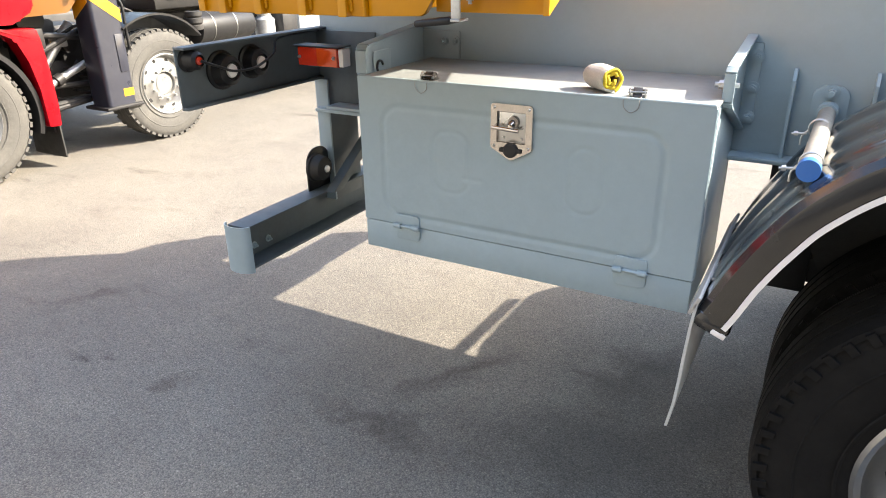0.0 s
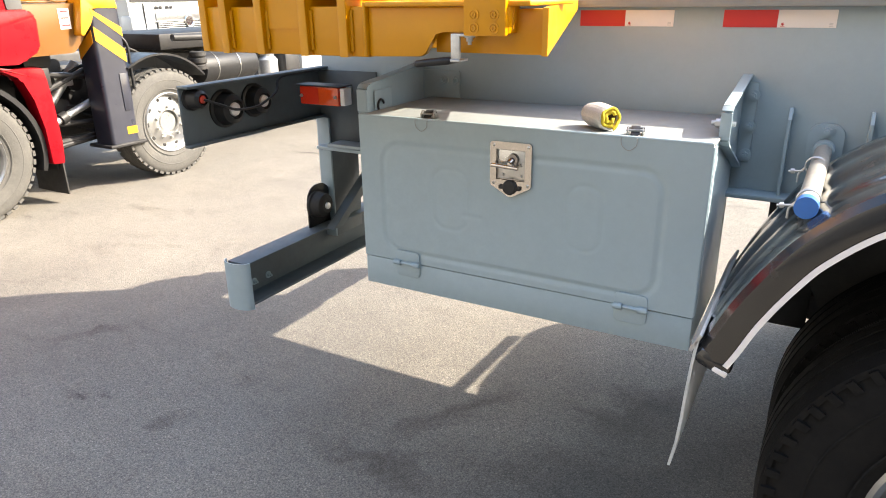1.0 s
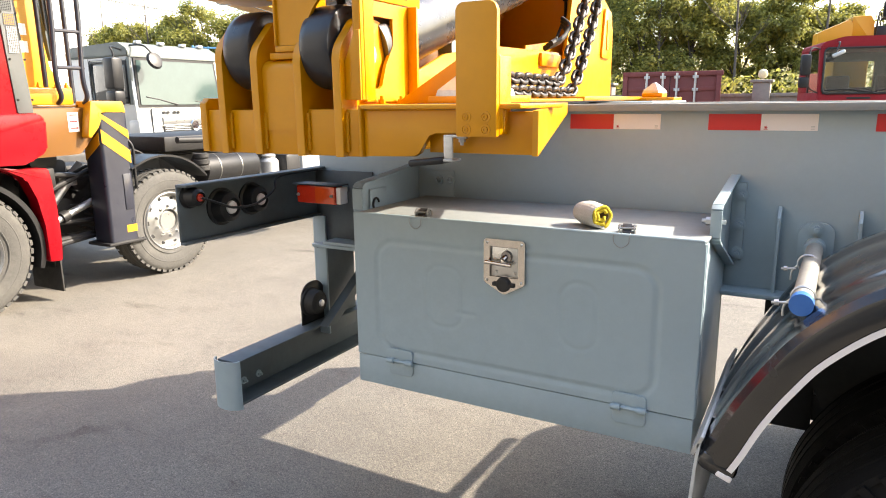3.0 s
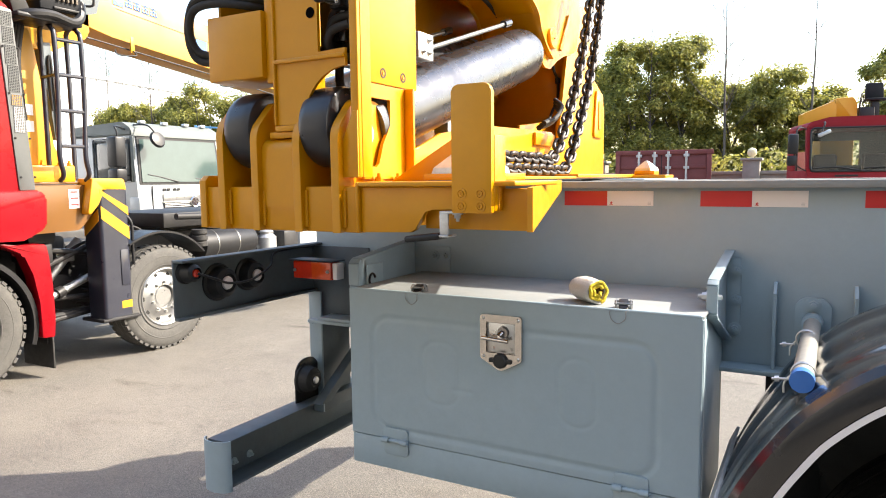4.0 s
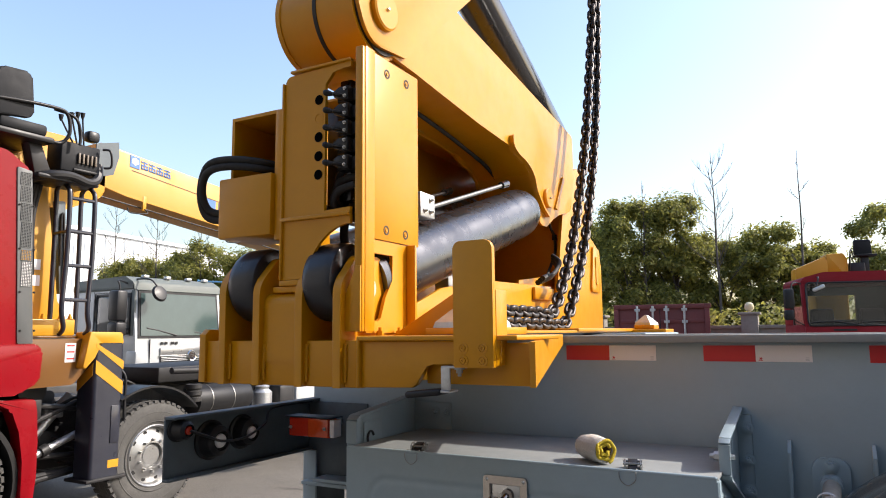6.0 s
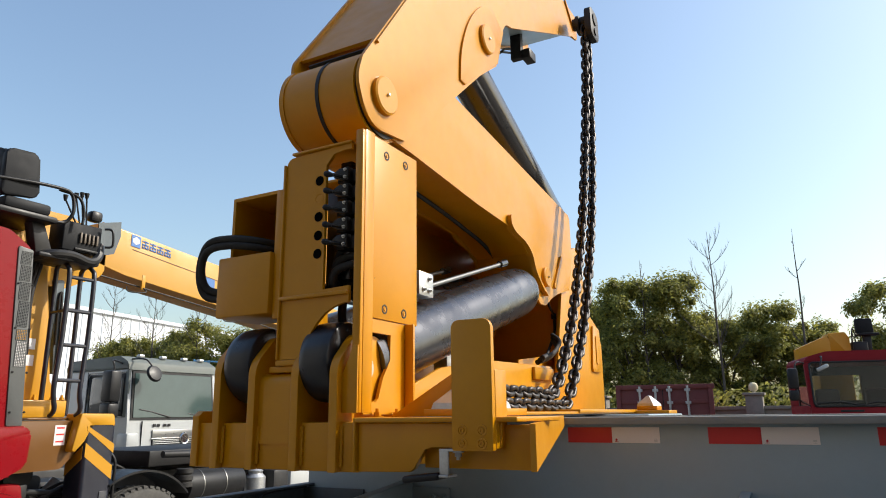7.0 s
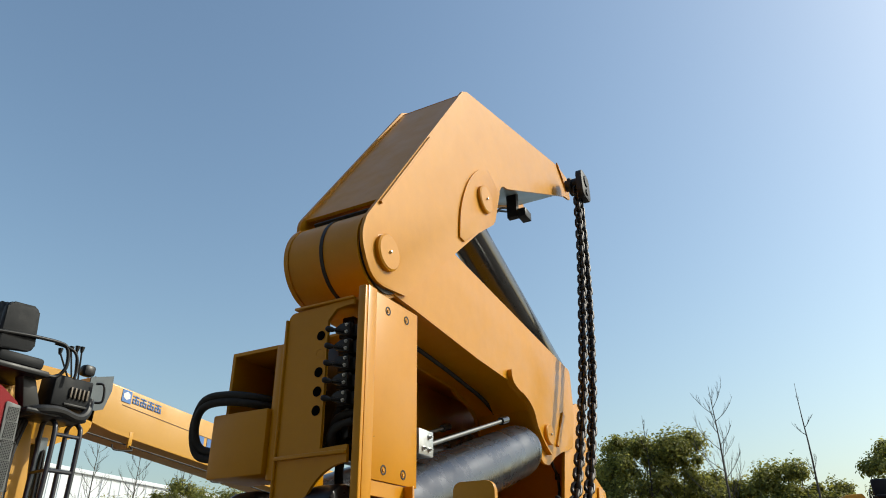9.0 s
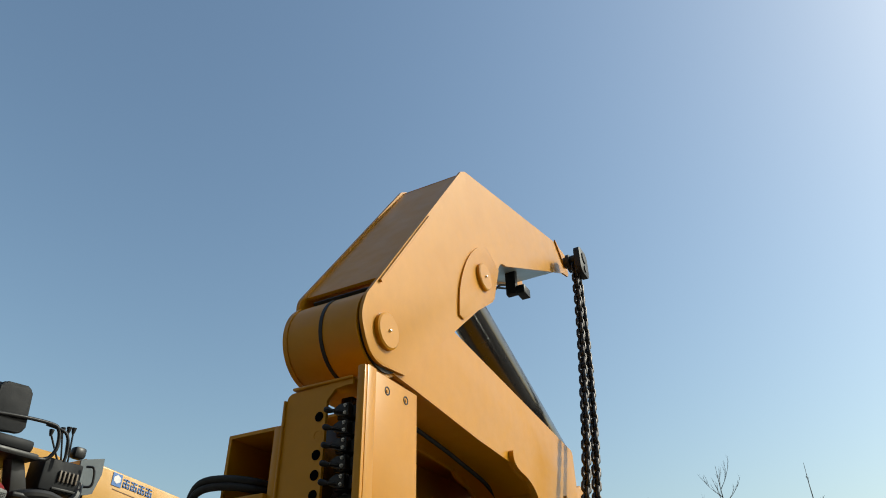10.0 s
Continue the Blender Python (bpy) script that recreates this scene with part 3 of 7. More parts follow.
def wheel(parent, x, y, z, face, r=0.53, w=0.27, rim=0.29, tyre_mat=None, rim_mat=None, n=44, bolts=10, deep=0.06):
    """A wheel whose axle runs along the world axis named by face ('-y', '+x' ...): the side that is turned outwards."""
    turn = {"-y": Matrix.Rotation(radians(90), 4, "X"), "+x": Matrix.Rotation(radians(90), 4, "Y")}[face]
    m = Matrix.Translation((x, y, z)) @ turn
    bm = lathe(tyre_profile(r, w, rim), 64, m)
    if n:
        tread(bm, r, w, n, m)
    else:
        rib_tread(bm, r, w, m)
    lathe([(r - 0.10, w * 0.497), (r - 0.104, w * 0.506), (r - 0.110, w * 0.497)], 64, m, bm)
    lathe([(rim + 0.05, w * 0.478), (rim + 0.046, w * 0.487), (rim + 0.04, w * 0.472)], 64, m, bm)
    wh = part("wheel", bm, tyre_mat or TYRE, parent, smooth=40)
    h = w * 0.5
    prof = [(rim + 0.005, h * 0.66), (rim + 0.014, h * 0.84), (rim + 0.004, h * 0.9), (rim - 0.012, h * 0.80), (rim - 0.022, h * 0.4), (rim - 0.04, h * 0.4 - deep * 0.4),
            (rim * 0.62, h * 0.4 - deep), (rim * 0.52, h * 0.4 - deep + 0.015), (rim * 0.42, h * 0.4 - deep + 0.015), (rim * 0.40, h * 0.4), (rim * 0.32, h * 0.55), (0, h * 0.55)]
    rm = part("rim", lathe(prof, 56, m), rim_mat or ALU, wh, smooth=30)
    for k in range(bolts):
        for mesh, angle, at, up in ((NUT, k, 0.53, h * 0.4 - deep), (VENT, k + 0.5, 0.80, h * 0.4 - deep * 0.62)):
            q = 2 * math.pi * angle / bolts
            piece = new(mesh.name, mesh)
            piece.parent = rm
            piece.matrix_basis = m @ Matrix.Translation((rim * at * math.cos(q), rim * at * math.sin(q), up))
    return wh


for x in (0.515, 1.83, 3.15):
    wheel(trailer, x, 1.715, 0.53, "-y", n=0, deep=0.10)
    wheel(trailer, x, 2.045, 0.53, "-y", n=0, deep=0.02)
    part("axle", rod(None, (x, 2.0, 0.53), (x, 3.6, 0.53), 0.075), DARK, trailer)
    wheel(trailer, x, 3.805, 0.53, "-y", deep=0.02)
    wheel(trailer, x, 3.475, 0.53, "-y", deep=0.02)
part("air_tank", rod(None, (0.12, 3.02, 0.70), (1.3, 3.02, 0.70), 0.18, seg=32), DARK, trailer)
part("spring_hanger", cube(-0.12, 0.04, 2.31, 2.44, 0.66, 1.096, 0.004), DARK, trailer)
part("leaf_spring", prism(None, [(-0.1, 0.72), (0.5, 0.62), (1.1, 0.72), (1.1, 0.80), (0.5, 0.72), (-0.1, 0.80)], "y", 2.32, 2.41, 0.002), DARK, trailer)


def guard_curve(s):
    """The mudguard's arch in x and z; s runs from its rear tip upwards and forwards."""
    line = smooth_line([(-0.172, 0, 0.925), (-0.152, 0, 0.965), (-0.115, 0, 1.048), (-0.062, 0, 1.140), (0.003, 0, 1.228), (0.115, 0, 1.322), (0.27, 0, 1.385), (0.52, 0, 1.415), (0.9, 0, 1.42)], 8)
    k = min(int(s * (len(line) - 1)), len(line) - 2)
    f = s * (len(line) - 1) - k
    p, d = line[k].lerp(line[k + 1], f), (line[k + 1] - line[k]).normalized()
    n = Vector((-d.z, 0, d.x))
    return p, n


def mudguard(side, along=0.0):
    """side: maps the near side's y to the side that is built; along: how far it is set forward."""
    bm = bmesh.new()
    section = [(1.500, -0.060), (1.492, -0.055), (1.490, -0.030), (1.497, -0.004), (1.515, 0.010), (1.56, 0.016), (1.60, 0.010), (1.62, 0.017), (1.70, 0.020), (1.78, 0.012), (1.80, 0.019), (1.9, 0.020),
               (1.98, 0.012), (2.0, 0.018), (2.08, 0.014), (2.125, 0.004), (2.135, -0.03), (2.128, -0.03), (2.12, -0.004), (1.9, 0.008), (1.56, 0.006), (1.512, -0.004), (1.503, -0.03)]
    rings = []
    for k in range(49):
        p, n = guard_curve(k / 48)
        rings.append([bm.verts.new((p.x + n.x * h, side(y), p.z + n.z * h)) for y, h in section])
    for a, b in zip(rings, rings[1:]):
        for k in range(len(section)):
            j = (k + 1) % len(section)
            bm.faces.new((a[k], b[k], b[j], a[j]))
    bm.faces.new(rings[0])
    bm.faces.new(rings[-1][::-1])
    guard = part("mudguard", bm, GUARD, trailer, "glossy black plastic mudguard with a white edge")
    bm = bmesh.new()
    rings = []
    for k in range(49):
        p, n = guard_curve(0.02 + 0.98 * k / 48)
        rings.append([bm.verts.new((p.x + n.x * h, side(y), p.z + n.z * h)) for y, h in ((1.4885, -0.054), (1.4885, -0.067), (1.506, -0.067), (1.506, -0.060))])
    for a, b in zip(rings, rings[1:]):
        for k in range(3):
            bm.faces.new((a[k], b[k], b[k + 1], a[k + 1]))
    part("white_edge", bm, TAPE_WHITE, guard)
    p, n = guard_curve(0.0)
    part("guard_end", box(bmesh.new(), -0.008, 0.078, *sorted((side(1.489), side(2.12))), -0.034, 0.012, 0.018, Matrix.Translation((p.x, 0, p.z)) @ Matrix.Rotation(radians(22), 4, "Y")), GUARD, guard)
    part("reflective_dot", box(bmesh.new(), 0.040, 0.074, *sorted((side(1.4875), side(1.492))), -0.026, -0.012, 0.003, Matrix.Translation((p.x, 0, p.z)) @ Matrix.Rotation(radians(22), 4, "Y")), TAPE_WHITE, guard)
    bm = bmesh.new()
    box(bm, -0.004, 0.004, *sorted((side(1.50), side(2.13))), -0.022, 0.028, 0.001, Matrix.Translation((p.x - 0.016, 0, p.z + 0.012)) @ Matrix.Rotation(radians(24), 4, "Y"))
    part("clamp_strip", bm, ZINC, guard)
    line = [(-0.180, 0.945), (-0.186, 0.88), (-0.191, 0.80), (-0.194, 0.73), (-0.199, 0.66), (-0.210, 0.588)]
    arch_ = [guard_curve(0.30 + 0.70 * k / 20)[0] for k in range(21)]
    part("arch_liner", prism(None, [(p.x, p.z - 0.01) for p in arch_] + [(0.9, 0.82), (0.06, 0.82), (0.0, 0.95)], "y", *sorted((side(2.138), side(2.146)))), RUBBER, guard, "black inner wheel arch sheet")
    bm = bmesh.new()
    prism(bm, line + [(x - 0.007, z) for x, z in line[::-1]], "y", *sorted((side(1.50), side(2.12))))
    part("mudflap", bm, FLAP, guard, "pale grey rubber mudflap")
    for o in (guard, *guard.children):
        o.data.transform(Matrix.Translation((along, 0, 0)))


mudguard(lambda y: y)
mudguard(lambda y: 5.52 - y, 0.118)
far_stay = part("pipe_stay", rod(None, (0.085, 3.155, 1.285), (0.085, 3.93, 1.262), 0.0245, seg=32), ZINC, trailer, "galvanised pipe stay")
part("end_cap", rod(None, (0.085, 3.90, 1.2628), (0.085, 3.934, 1.2618), 0.0265, seg=32), BLUE, far_stay)

# pipe stay with blue cap
stay = part("pipe_stay", rod(None, (0.002, WEB - 0.02, 1.262), (-0.012, 1.60, 1.266), 0.0224, seg=32), DUSTY_PIPE, trailer, "galvanised pipe stay with a blue end cap")
part("end_cap", rod(None, (-0.0117, 1.622, 1.2659), (-0.0125, 1.592, 1.2661), 0.0243, seg=32), BLUE, stay)
bm = prism(None, rounded([(-0.046, 1.20), (-0.046, 1.334), (0.050, 1.334), (0.050, 1.20)], [0.004, 0.036, 0.036, 0.004], 8), "y", WEB - 0.014, WEB - 0.003, 0.001)
foot = part("stay_foot", bm, GREY, stay)
bolt(foot, (0.002, WEB - 0.014, 1.314), (0, -1, 0), 0.014, GREY)
part("stay_socket", rod(None, (0.002, WEB - 0.014, 1.262), (0.000, WEB - 0.07, 1.262), 0.0285, seg=32), GREY, stay)
for y in (1.665, 2.02):
    c = Vector((-0.011, y, 1.2655))
    bm = bmesh.new()
    for dy in (-0.004, 0.0, 0.004):
        pipe(bm, [(c.x + 0.0240 * math.cos(q), y + dy, c.z + 0.0240 * math.sin(q)) for q in (2 * math.pi * k / 24 for k in range(24))], 0.0022, 6, True)
    prism(bm, [(c.x + 0.022, c.z - 0.012), (c.x + 0.058, c.z - 0.030), (c.x + 0.050, c.z - 0.034), (c.x + 0.016, c.z - 0.022)], "y", y - 0.010, y + 0.010)
    pipe(bm, smooth_line([(c.x - 0.024, y, c.z - 0.008), (c.x - 0.036, y, c.z - 0.024), (c.x - 0.037, y, c.z - 0.048)], 5), 0.0030, 6)
    rod(bm, (c.x - 0.062, y, c.z - 0.020), (c.x - 0.026, y, c.z - 0.016), 0.0032, seg=8)
    rod(bm, (c.x - 0.056, y, c.z - 0.0195), (c.x - 0.047, y, c.z - 0.0185), 0.0072, seg=6)
    part("pipe_clamp", bm, ZINC, stay)

# --- the tool box hung beside the beam ---
BX0, BX1, BY0, BY1, BZ0, BZ1 = -1.345, -0.242, 1.812, 2.285, 0.750, 1.342
toolbox = thing("tool_box", "grey-painted steel tool box with a chrome latch, hung on the trailer", "tool box")
part("body", cube(BX0 + 0.006, BX1 - 0.004, BY0 + 0.022, BY1, BZ0, BZ1 - 0.010, 0.003), GREY, toolbox)
part("lower_front", cube(BX0, BX1, BY0 + 0.002, BY0 + 0.0215, BZ0, 0.851, 0.003), GREY, toolbox)
part("lid", cube(BX0, BX1 + 0.001, BY0 + 0.015, BY1, BZ1 - 0.0095, BZ1 - 0.001, 0.002), DUSTY_GREY, toolbox, "lid under a film of beige dust")
part("corner_trim", cube(BX1 - 0.0035, BX1 + 0.004, BY0 + 0.022, BY0 + 0.05, BZ0 + 0.1, BZ1 - 0.012, 0.002), GREY, toolbox)

# door leaf with pressed ribs: a fine grid pushed out and in
NX, NZ = 200, 100
DX0, DX1, DZ0, DZ1 = BX0, BX1, 0.8545, BZ1 + 0.001


def band(d, w=0.012):
    return max(0.0, 1 - (d / w) ** 2) ** 2 if abs(d) < w else 0.0


def rounded_box(x, z, cx, cz, hx, hz, r):
    qx, qz = abs(x - cx) - hx + r, abs(z - cz) - hz + r
    return math.hypot(max(qx, 0), max(qz, 0)) + min(max(qx, qz), 0) - r


def pressing(x, z):
    h = -0.0036 * band(rounded_box(x, z, -0.803, 1.072, 0.452, 0.183, 0.065), 0.015)
    for cx, hx in ((-1.005, 0.064), (-0.567, 0.054)):
        h -= 0.0018 * band(rounded_box(x, z, cx, 1.095, hx, 0.098, 0.05), 0.011)
    h -= 0.002 * band(rounded_box(x, z, -0.93, 1.05, 0.03, 0.002, 0.001), 0.006)
    return h + 0.0012 * noise.noise((x * 3, 0, z * 3))


bm = bmesh.new()
grid = [[bm.verts.new((DX0 + (DX1 - DX0) * i / NX, BY0 - pressing(DX0 + (DX1 - DX0) * i / NX, DZ0 + (DZ1 - DZ0) * k / NZ), DZ0 + (DZ1 - DZ0) * k / NZ)) for i in range(NX + 1)] for k in range(NZ + 1)]
for k in range(NZ):
    for i in range(NX):
        bm.faces.new((grid[k][i], grid[k][i + 1], grid[k + 1][i + 1], grid[k + 1][i]))
rim_ = grid[0] + [r[-1] for r in grid[1:]] + grid[-1][-2::-1] + [r[0] for r in grid[-2:0:-1]]
back = [bm.verts.new((v.co.x, BY0 + 0.0125, v.co.z)) for v in rim_]
for i in range(len(rim_)):
    j = (i + 1) % len(rim_)
    bm.faces.new((rim_[i], back[i], back[j], rim_[j]))
bm.faces.new(back)
door = part("door", bm, GREY, toolbox, "pressed steel door with rounded ribs")
part("top_hem", rod(None, (BX0 + 0.003, BY0 + 0.0045, BZ1 - 0.001), (BX1 - 0.003, BY0 + 0.0045, BZ1 - 0.001), 0.0052, seg=14), GREY, door)
part("side_hem", rod(None, (BX1 - 0.001, BY0 + 0.0055, DZ0 + 0.002), (BX1 - 0.001, BY0 + 0.0055, BZ1 - 0.008), 0.0052, seg=14), GREY, door)
for x in (-1.176, -0.418):
    leaf_ = rounded([(x - 0.042, 0.853), (x - 0.042, 0.893), (x + 0.052, 0.893), (x + 0.052, 0.853)], [0, 0.012, 0.012, 0], 4)
    hinge = part("hinge", prism(None, leaf_, "y", BY0 - 0.0050, BY0 + 0.002, 0.0015), GREY, door)
    leaf_ = rounded([(x - 0.042, 0.802), (x - 0.042, 0.851), (x + 0.052, 0.851), (x + 0.052, 0.802)], [0.016, 0, 0, 0.016], 4)
    part("lower_leaf", prism(None, leaf_, "y", BY0 - 0.0040, BY0 + 0.003, 0.0015), GREY, hinge)
    bm = bmesh.new()
    rod(bm, (x - 0.044, BY0 - 0.010, 0.852), (x - 0.018, BY0 - 0.010, 0.852), 0.0095, seg=16)
    rod(bm, (x - 0.0155, BY0 - 0.008, 0.852), (x + 0.0255, BY0 - 0.008, 0.852), 0.0055, seg=12)
    rod(bm, (x + 0.028, BY0 - 0.010, 0.852), (x + 0.054, BY0 - 0.010, 0.852), 0.0095, seg=16)
    rod(bm, (x - 0.0475, BY0 - 0.010, 0.852), (x + 0.0575, BY0 - 0.010, 0.852), 0.004, seg=10)
    part("knuckle", bm, GREY, hinge, smooth=25)

# stainless latch: a frame round a shallow dish, with a bar handle and a lock
LX, LZ = -0.796, 1.220
bm = bmesh.new()
LY0, LY1 = BY0 - 0.0095, BY0 - 0.001
prism(bm, rounded([(LX - 0.066, LZ + 0.0581), (LX - 0.066, LZ + 0.080), (LX + 0.066, LZ + 0.080), (LX + 0.066, LZ + 0.0581)], [0, 0.012, 0.012, 0], 5), "y", LY0, LY1)
prism(bm, [(LX - 0.066, LZ - 0.034), (LX - 0.066, LZ + 0.058), (LX - 0.046, LZ + 0.058), (LX - 0.046, LZ - 0.034)], "y", LY0, LY1)
prism(bm, [(LX + 0.046, LZ - 0.034), (LX + 0.046, LZ + 0.058), (LX + 0.066, LZ + 0.058), (LX + 0.066, LZ - 0.034)], "y", LY0, LY1)
prism(bm, rounded([(LX - 0.066, LZ - 0.0341), (LX + 0.066, LZ - 0.0341), (LX + 0.066, LZ - 0.052), (LX, LZ - 0.088), (LX - 0.066, LZ - 0.052)], [0, 0, 0.012, 0.02, 0.012], 5), "y", LY0, LY1)
latch = part("latch", bm, LATCH, door, "brushed stainless paddle latch with a bar handle")
part("dish", cube(LX - 0.0455, LX + 0.0455, BY0 - 0.0030, BY0 - 0.0012, LZ - 0.0335, LZ + 0.0575, 0.0003), STEEL, latch)
bm = bmesh.new()
pipe(bm, smooth_line([(LX - 0.0445, BY0 - 0.004, LZ - 0.0325), (LX - 0.0445, BY0 - 0.004, LZ + 0.0565), (LX + 0.0445, BY0 - 0.004, LZ + 0.0565), (LX + 0.0445, BY0 - 0.004, LZ - 0.0325)], 1, True), 0.0022, 6, True)
part("dish_rim", bm, DISH, latch)
bm = rod(None, (LX - 0.054, BY0 - 0.024, LZ + 0.012), (LX + 0.030, BY0 - 0.024, LZ + 0.008), 0.0062, seg=14)
box(bm, LX - 0.004, LX + 0.012, BY0 - 0.024, BY0 - 0.0035, LZ + 0.008, LZ + 0.024, 0.002)
part("paddle", bm, LATCH, latch)
bm = rod(None, (LX + 0.008, BY0 - 0.0035, LZ + 0.030), (LX + 0.008, BY0 - 0.014, LZ + 0.030), 0.018, 0.016, 24)
rod(bm, (LX + 0.006, BY0 - 0.014, LZ + 0.028), (LX + 0.002, BY0 - 0.024, LZ + 0.022), 0.009, seg=20)
part("lock_cylinder", bm, DISH, latch)
for dx, dz, y in ((-0.055, 0.069, LY0), (0.055, 0.069, LY0), (-0.055, -0.046, LY0), (0.055, -0.046, LY0), (-0.026, -0.020, BY0 - 0.003), (0.032, -0.020, BY0 - 0.003)):
    part("rivet", lathe([(0, 0.004), (0.003, 0.0035), (0.005, 0.0)], 12, Matrix.Translation((LX + dx, y, LZ + dz)) @ Matrix.Rotation(radians(90), 4, "X")), STEEL, latch)
m = Matrix.Translation((LX, BY0 - 0.0095, LZ - 0.055)) @ Matrix.Rotation(radians(90), 4, "X")
bm = lathe([(0, 0.012), (0.017, 0.011), (0.022, 0.007), (0.023, 0.0)], 24, m)
box(bm, LX - 0.036, LX + 0.036, BY0 - 0.016, BY0 - 0.010, LZ - 0.062, LZ - 0.049, 0.003)
part("key_cover", bm, RUBBER, latch, "black rubber key cover")

# two toggle fasteners on the lid's front edge
for x in (-1.095, -0.447):
    m = Matrix.Translation((x, BY0 + 0.020, BZ1)) @ Matrix.Rotation(radians(12), 4, "Z")
    fast = part("toggle_fastener", box(bmesh.new(), -0.024, 0.024, -0.004, 0.046, -0.0008, 0.0018, 0.0008, m), WORN, toolbox, "worn steel toggle fastener")
    for d in (-0.021, 0.018):
        bm = prism(None, rounded([(-0.002, 0.001), (-0.004, 0.014), (0.010, 0.025), (0.028, 0.024), (0.042, 0.010), (0.044, 0.001)], 0.003, 2), "x", d, d + 0.003, 0.0005)
        bmesh.ops.transform(bm, matrix=m, verts=bm.verts[:])
        part("side_cheek", bm, WORN, fast)
    bm = bmesh.new()
    for y, z in ((0.008, 0.014), (0.030, 0.017)):
        rod(bm, (-0.024, y, z), (0.024, y, z), 0.0032, seg=12)
    bmesh.ops.transform(bm, matrix=m, verts=bm.verts[:])
    part("pivot_pin", bm, WORN, fast)
    part("lever_plate", box(bmesh.new(), -0.012, 0.012, -0.010, 0.030, -0.0012, 0.0012, 0.0006, m @ Matrix.Translation((0, 0.004, 0.008)) @ Matrix.Rotation(radians(30), 4, "X")), PLASTIC, fast)
    u, z = x - 0.008, BZ1
    bm = pipe(None, smooth_line([(u - 0.020, BY0 + 0.012, z + 0.005), (u - 0.022, BY0 - 0.004, z - 0.004), (u - 0.018, BY0 - 0.004, z - 0.024), (u, BY0 - 0.004, z - 0.035), (u + 0.019, BY0 - 0.004, z - 0.022), (u + 0.021, BY0 - 0.004, z - 0.004), (u + 0.020, BY0 + 0.012, z + 0.005)], 5), 0.0010, 6)
    part("wire_loop", bm, WORN, fast)
part("drain_tab", cube(-1.305, -1.288, 1.86, 1.885, BZ0 - 0.014, BZ0 - 0.001, 0.001), GREY, toolbox)

# rolled work gloves on the lid
gx, gy, gz = -0.568, BY0 + 0.095, BZ1 + 0.036
m = Matrix.Translation((gx, gy, gz)) @ Matrix.Scale(0.88, 4) @ Matrix.Rotation(radians(-42), 4, "Z") @ Matrix.Rotation(radians(90), 4, "Y")
bm = lathe([(0, -0.072), (0.020, -0.070), (0.032, -0.060), (0.037, -0.035), (0.0385, 0.0), (0.0375, 0.040), (0.036, 0.058), (0.033, 0.060), (0.026, 0.054), (0.022, 0.03), (0, 0.028)], 48)
for v in bm.verts:
    q = math.atan2(v.co.y, v.co.x)
    k = 1 + 0.045 * math.sin(20 * q) * min(1, abs(v.co.z + 0.072) * 40) + 0.06 * noise.noise(v.co * 28)
    v.co.x, v.co.y = v.co.x * k, v.co.y * k * 1.08
bmesh.ops.transform(bm, matrix=m, verts=bm.verts[:])
gloves = tagged(part("work_glove", bm, CLOTH, None, smooth=80), "rolled white knitted work glove with yellow cuff on the box lid", "gloves")
bm = bmesh.new()
for r0, turns, ph in ((0.034, 1.02, 0.3), (0.020, 0.9, 2.2)):
    line = []
    for k in range(40):
        q = ph + turns * 2 * math.pi * k / 39
        r = r0 - 0.010 * k / 39 + 0.002 * math.sin(5 * q)
        line.append((r * math.cos(q), r * math.sin(q) * 1.05, 0.0595 + 0.003 * math.sin(3 * q)))
    pipe(bm, line, 0.0058, 8)
bmesh.ops.transform(bm, matrix=m, verts=bm.verts[:])
part("cuff", bm, CUFF, gloves, "yellow knitted cuff", smooth=80)
# dark brown disc: the shade inside the rolled glove, put into its colour
bm = lathe([(0, 0.046), (0.012, 0.050), (0.026, 0.0545)], 24, m)
part("glove_lining", bm, GLOVE_SHADE, gloves, "dark brown disc painted as the glove's shaded inside", smooth=80)

def group_of(name, parent):
    g = new(name)
    g.parent = parent
    return g


# --- the side loader crane across the trailer: base, control column, cylinders, boom and jib ---
crane = thing("side_lifter_crane", "yellow-painted hydraulic side lifter crane on the trailer, its boom folded", "crane")
SCALE = 0.80
crane.location, crane.scale = (0, 0, EYE[2] * (1 - SCALE)), (SCALE, SCALE, SCALE)
YC = 1.95
base = part("base_beam", cube(-2.155, -1.385, YC, YC + 0.50, 1.512, 1.675, 0.006), YELLOW, crane)
part("base_ear", prism(None, [(YC - 0.012, 1.515), (YC - 0.012, 1.70), (YC + 0.01, 1.72), (YC + 0.40, 1.72), (YC + 0.40, 1.515)], "x", -2.165, -2.130, 0.004), YELLOW, base)
# side arm of the base with cut lower edge
arm = [(-1.3845, 1.515), (-1.185, 1.52), (-1.165, 1.53), (-1.13, 1.592), (-1.105, 1.600), (-0.862, 1.600), (-0.862, 1.672), (-1.3845, 1.672)]
part("side_arm", prism(None, arm, "y", YC, YC + 0.02, 0.003), YELLOW, base)
part("arm_top_flange", cube(-1.384, -0.80, YC - 0.022, YC + 0.36, 1.673, 1.689, 0.004), YELLOW, base)
part("arm_rib", cube(-1.40, -1.386, YC - 0.016, YC + 0.3, 1.513, 1.69, 0.006), YELLOW, base)
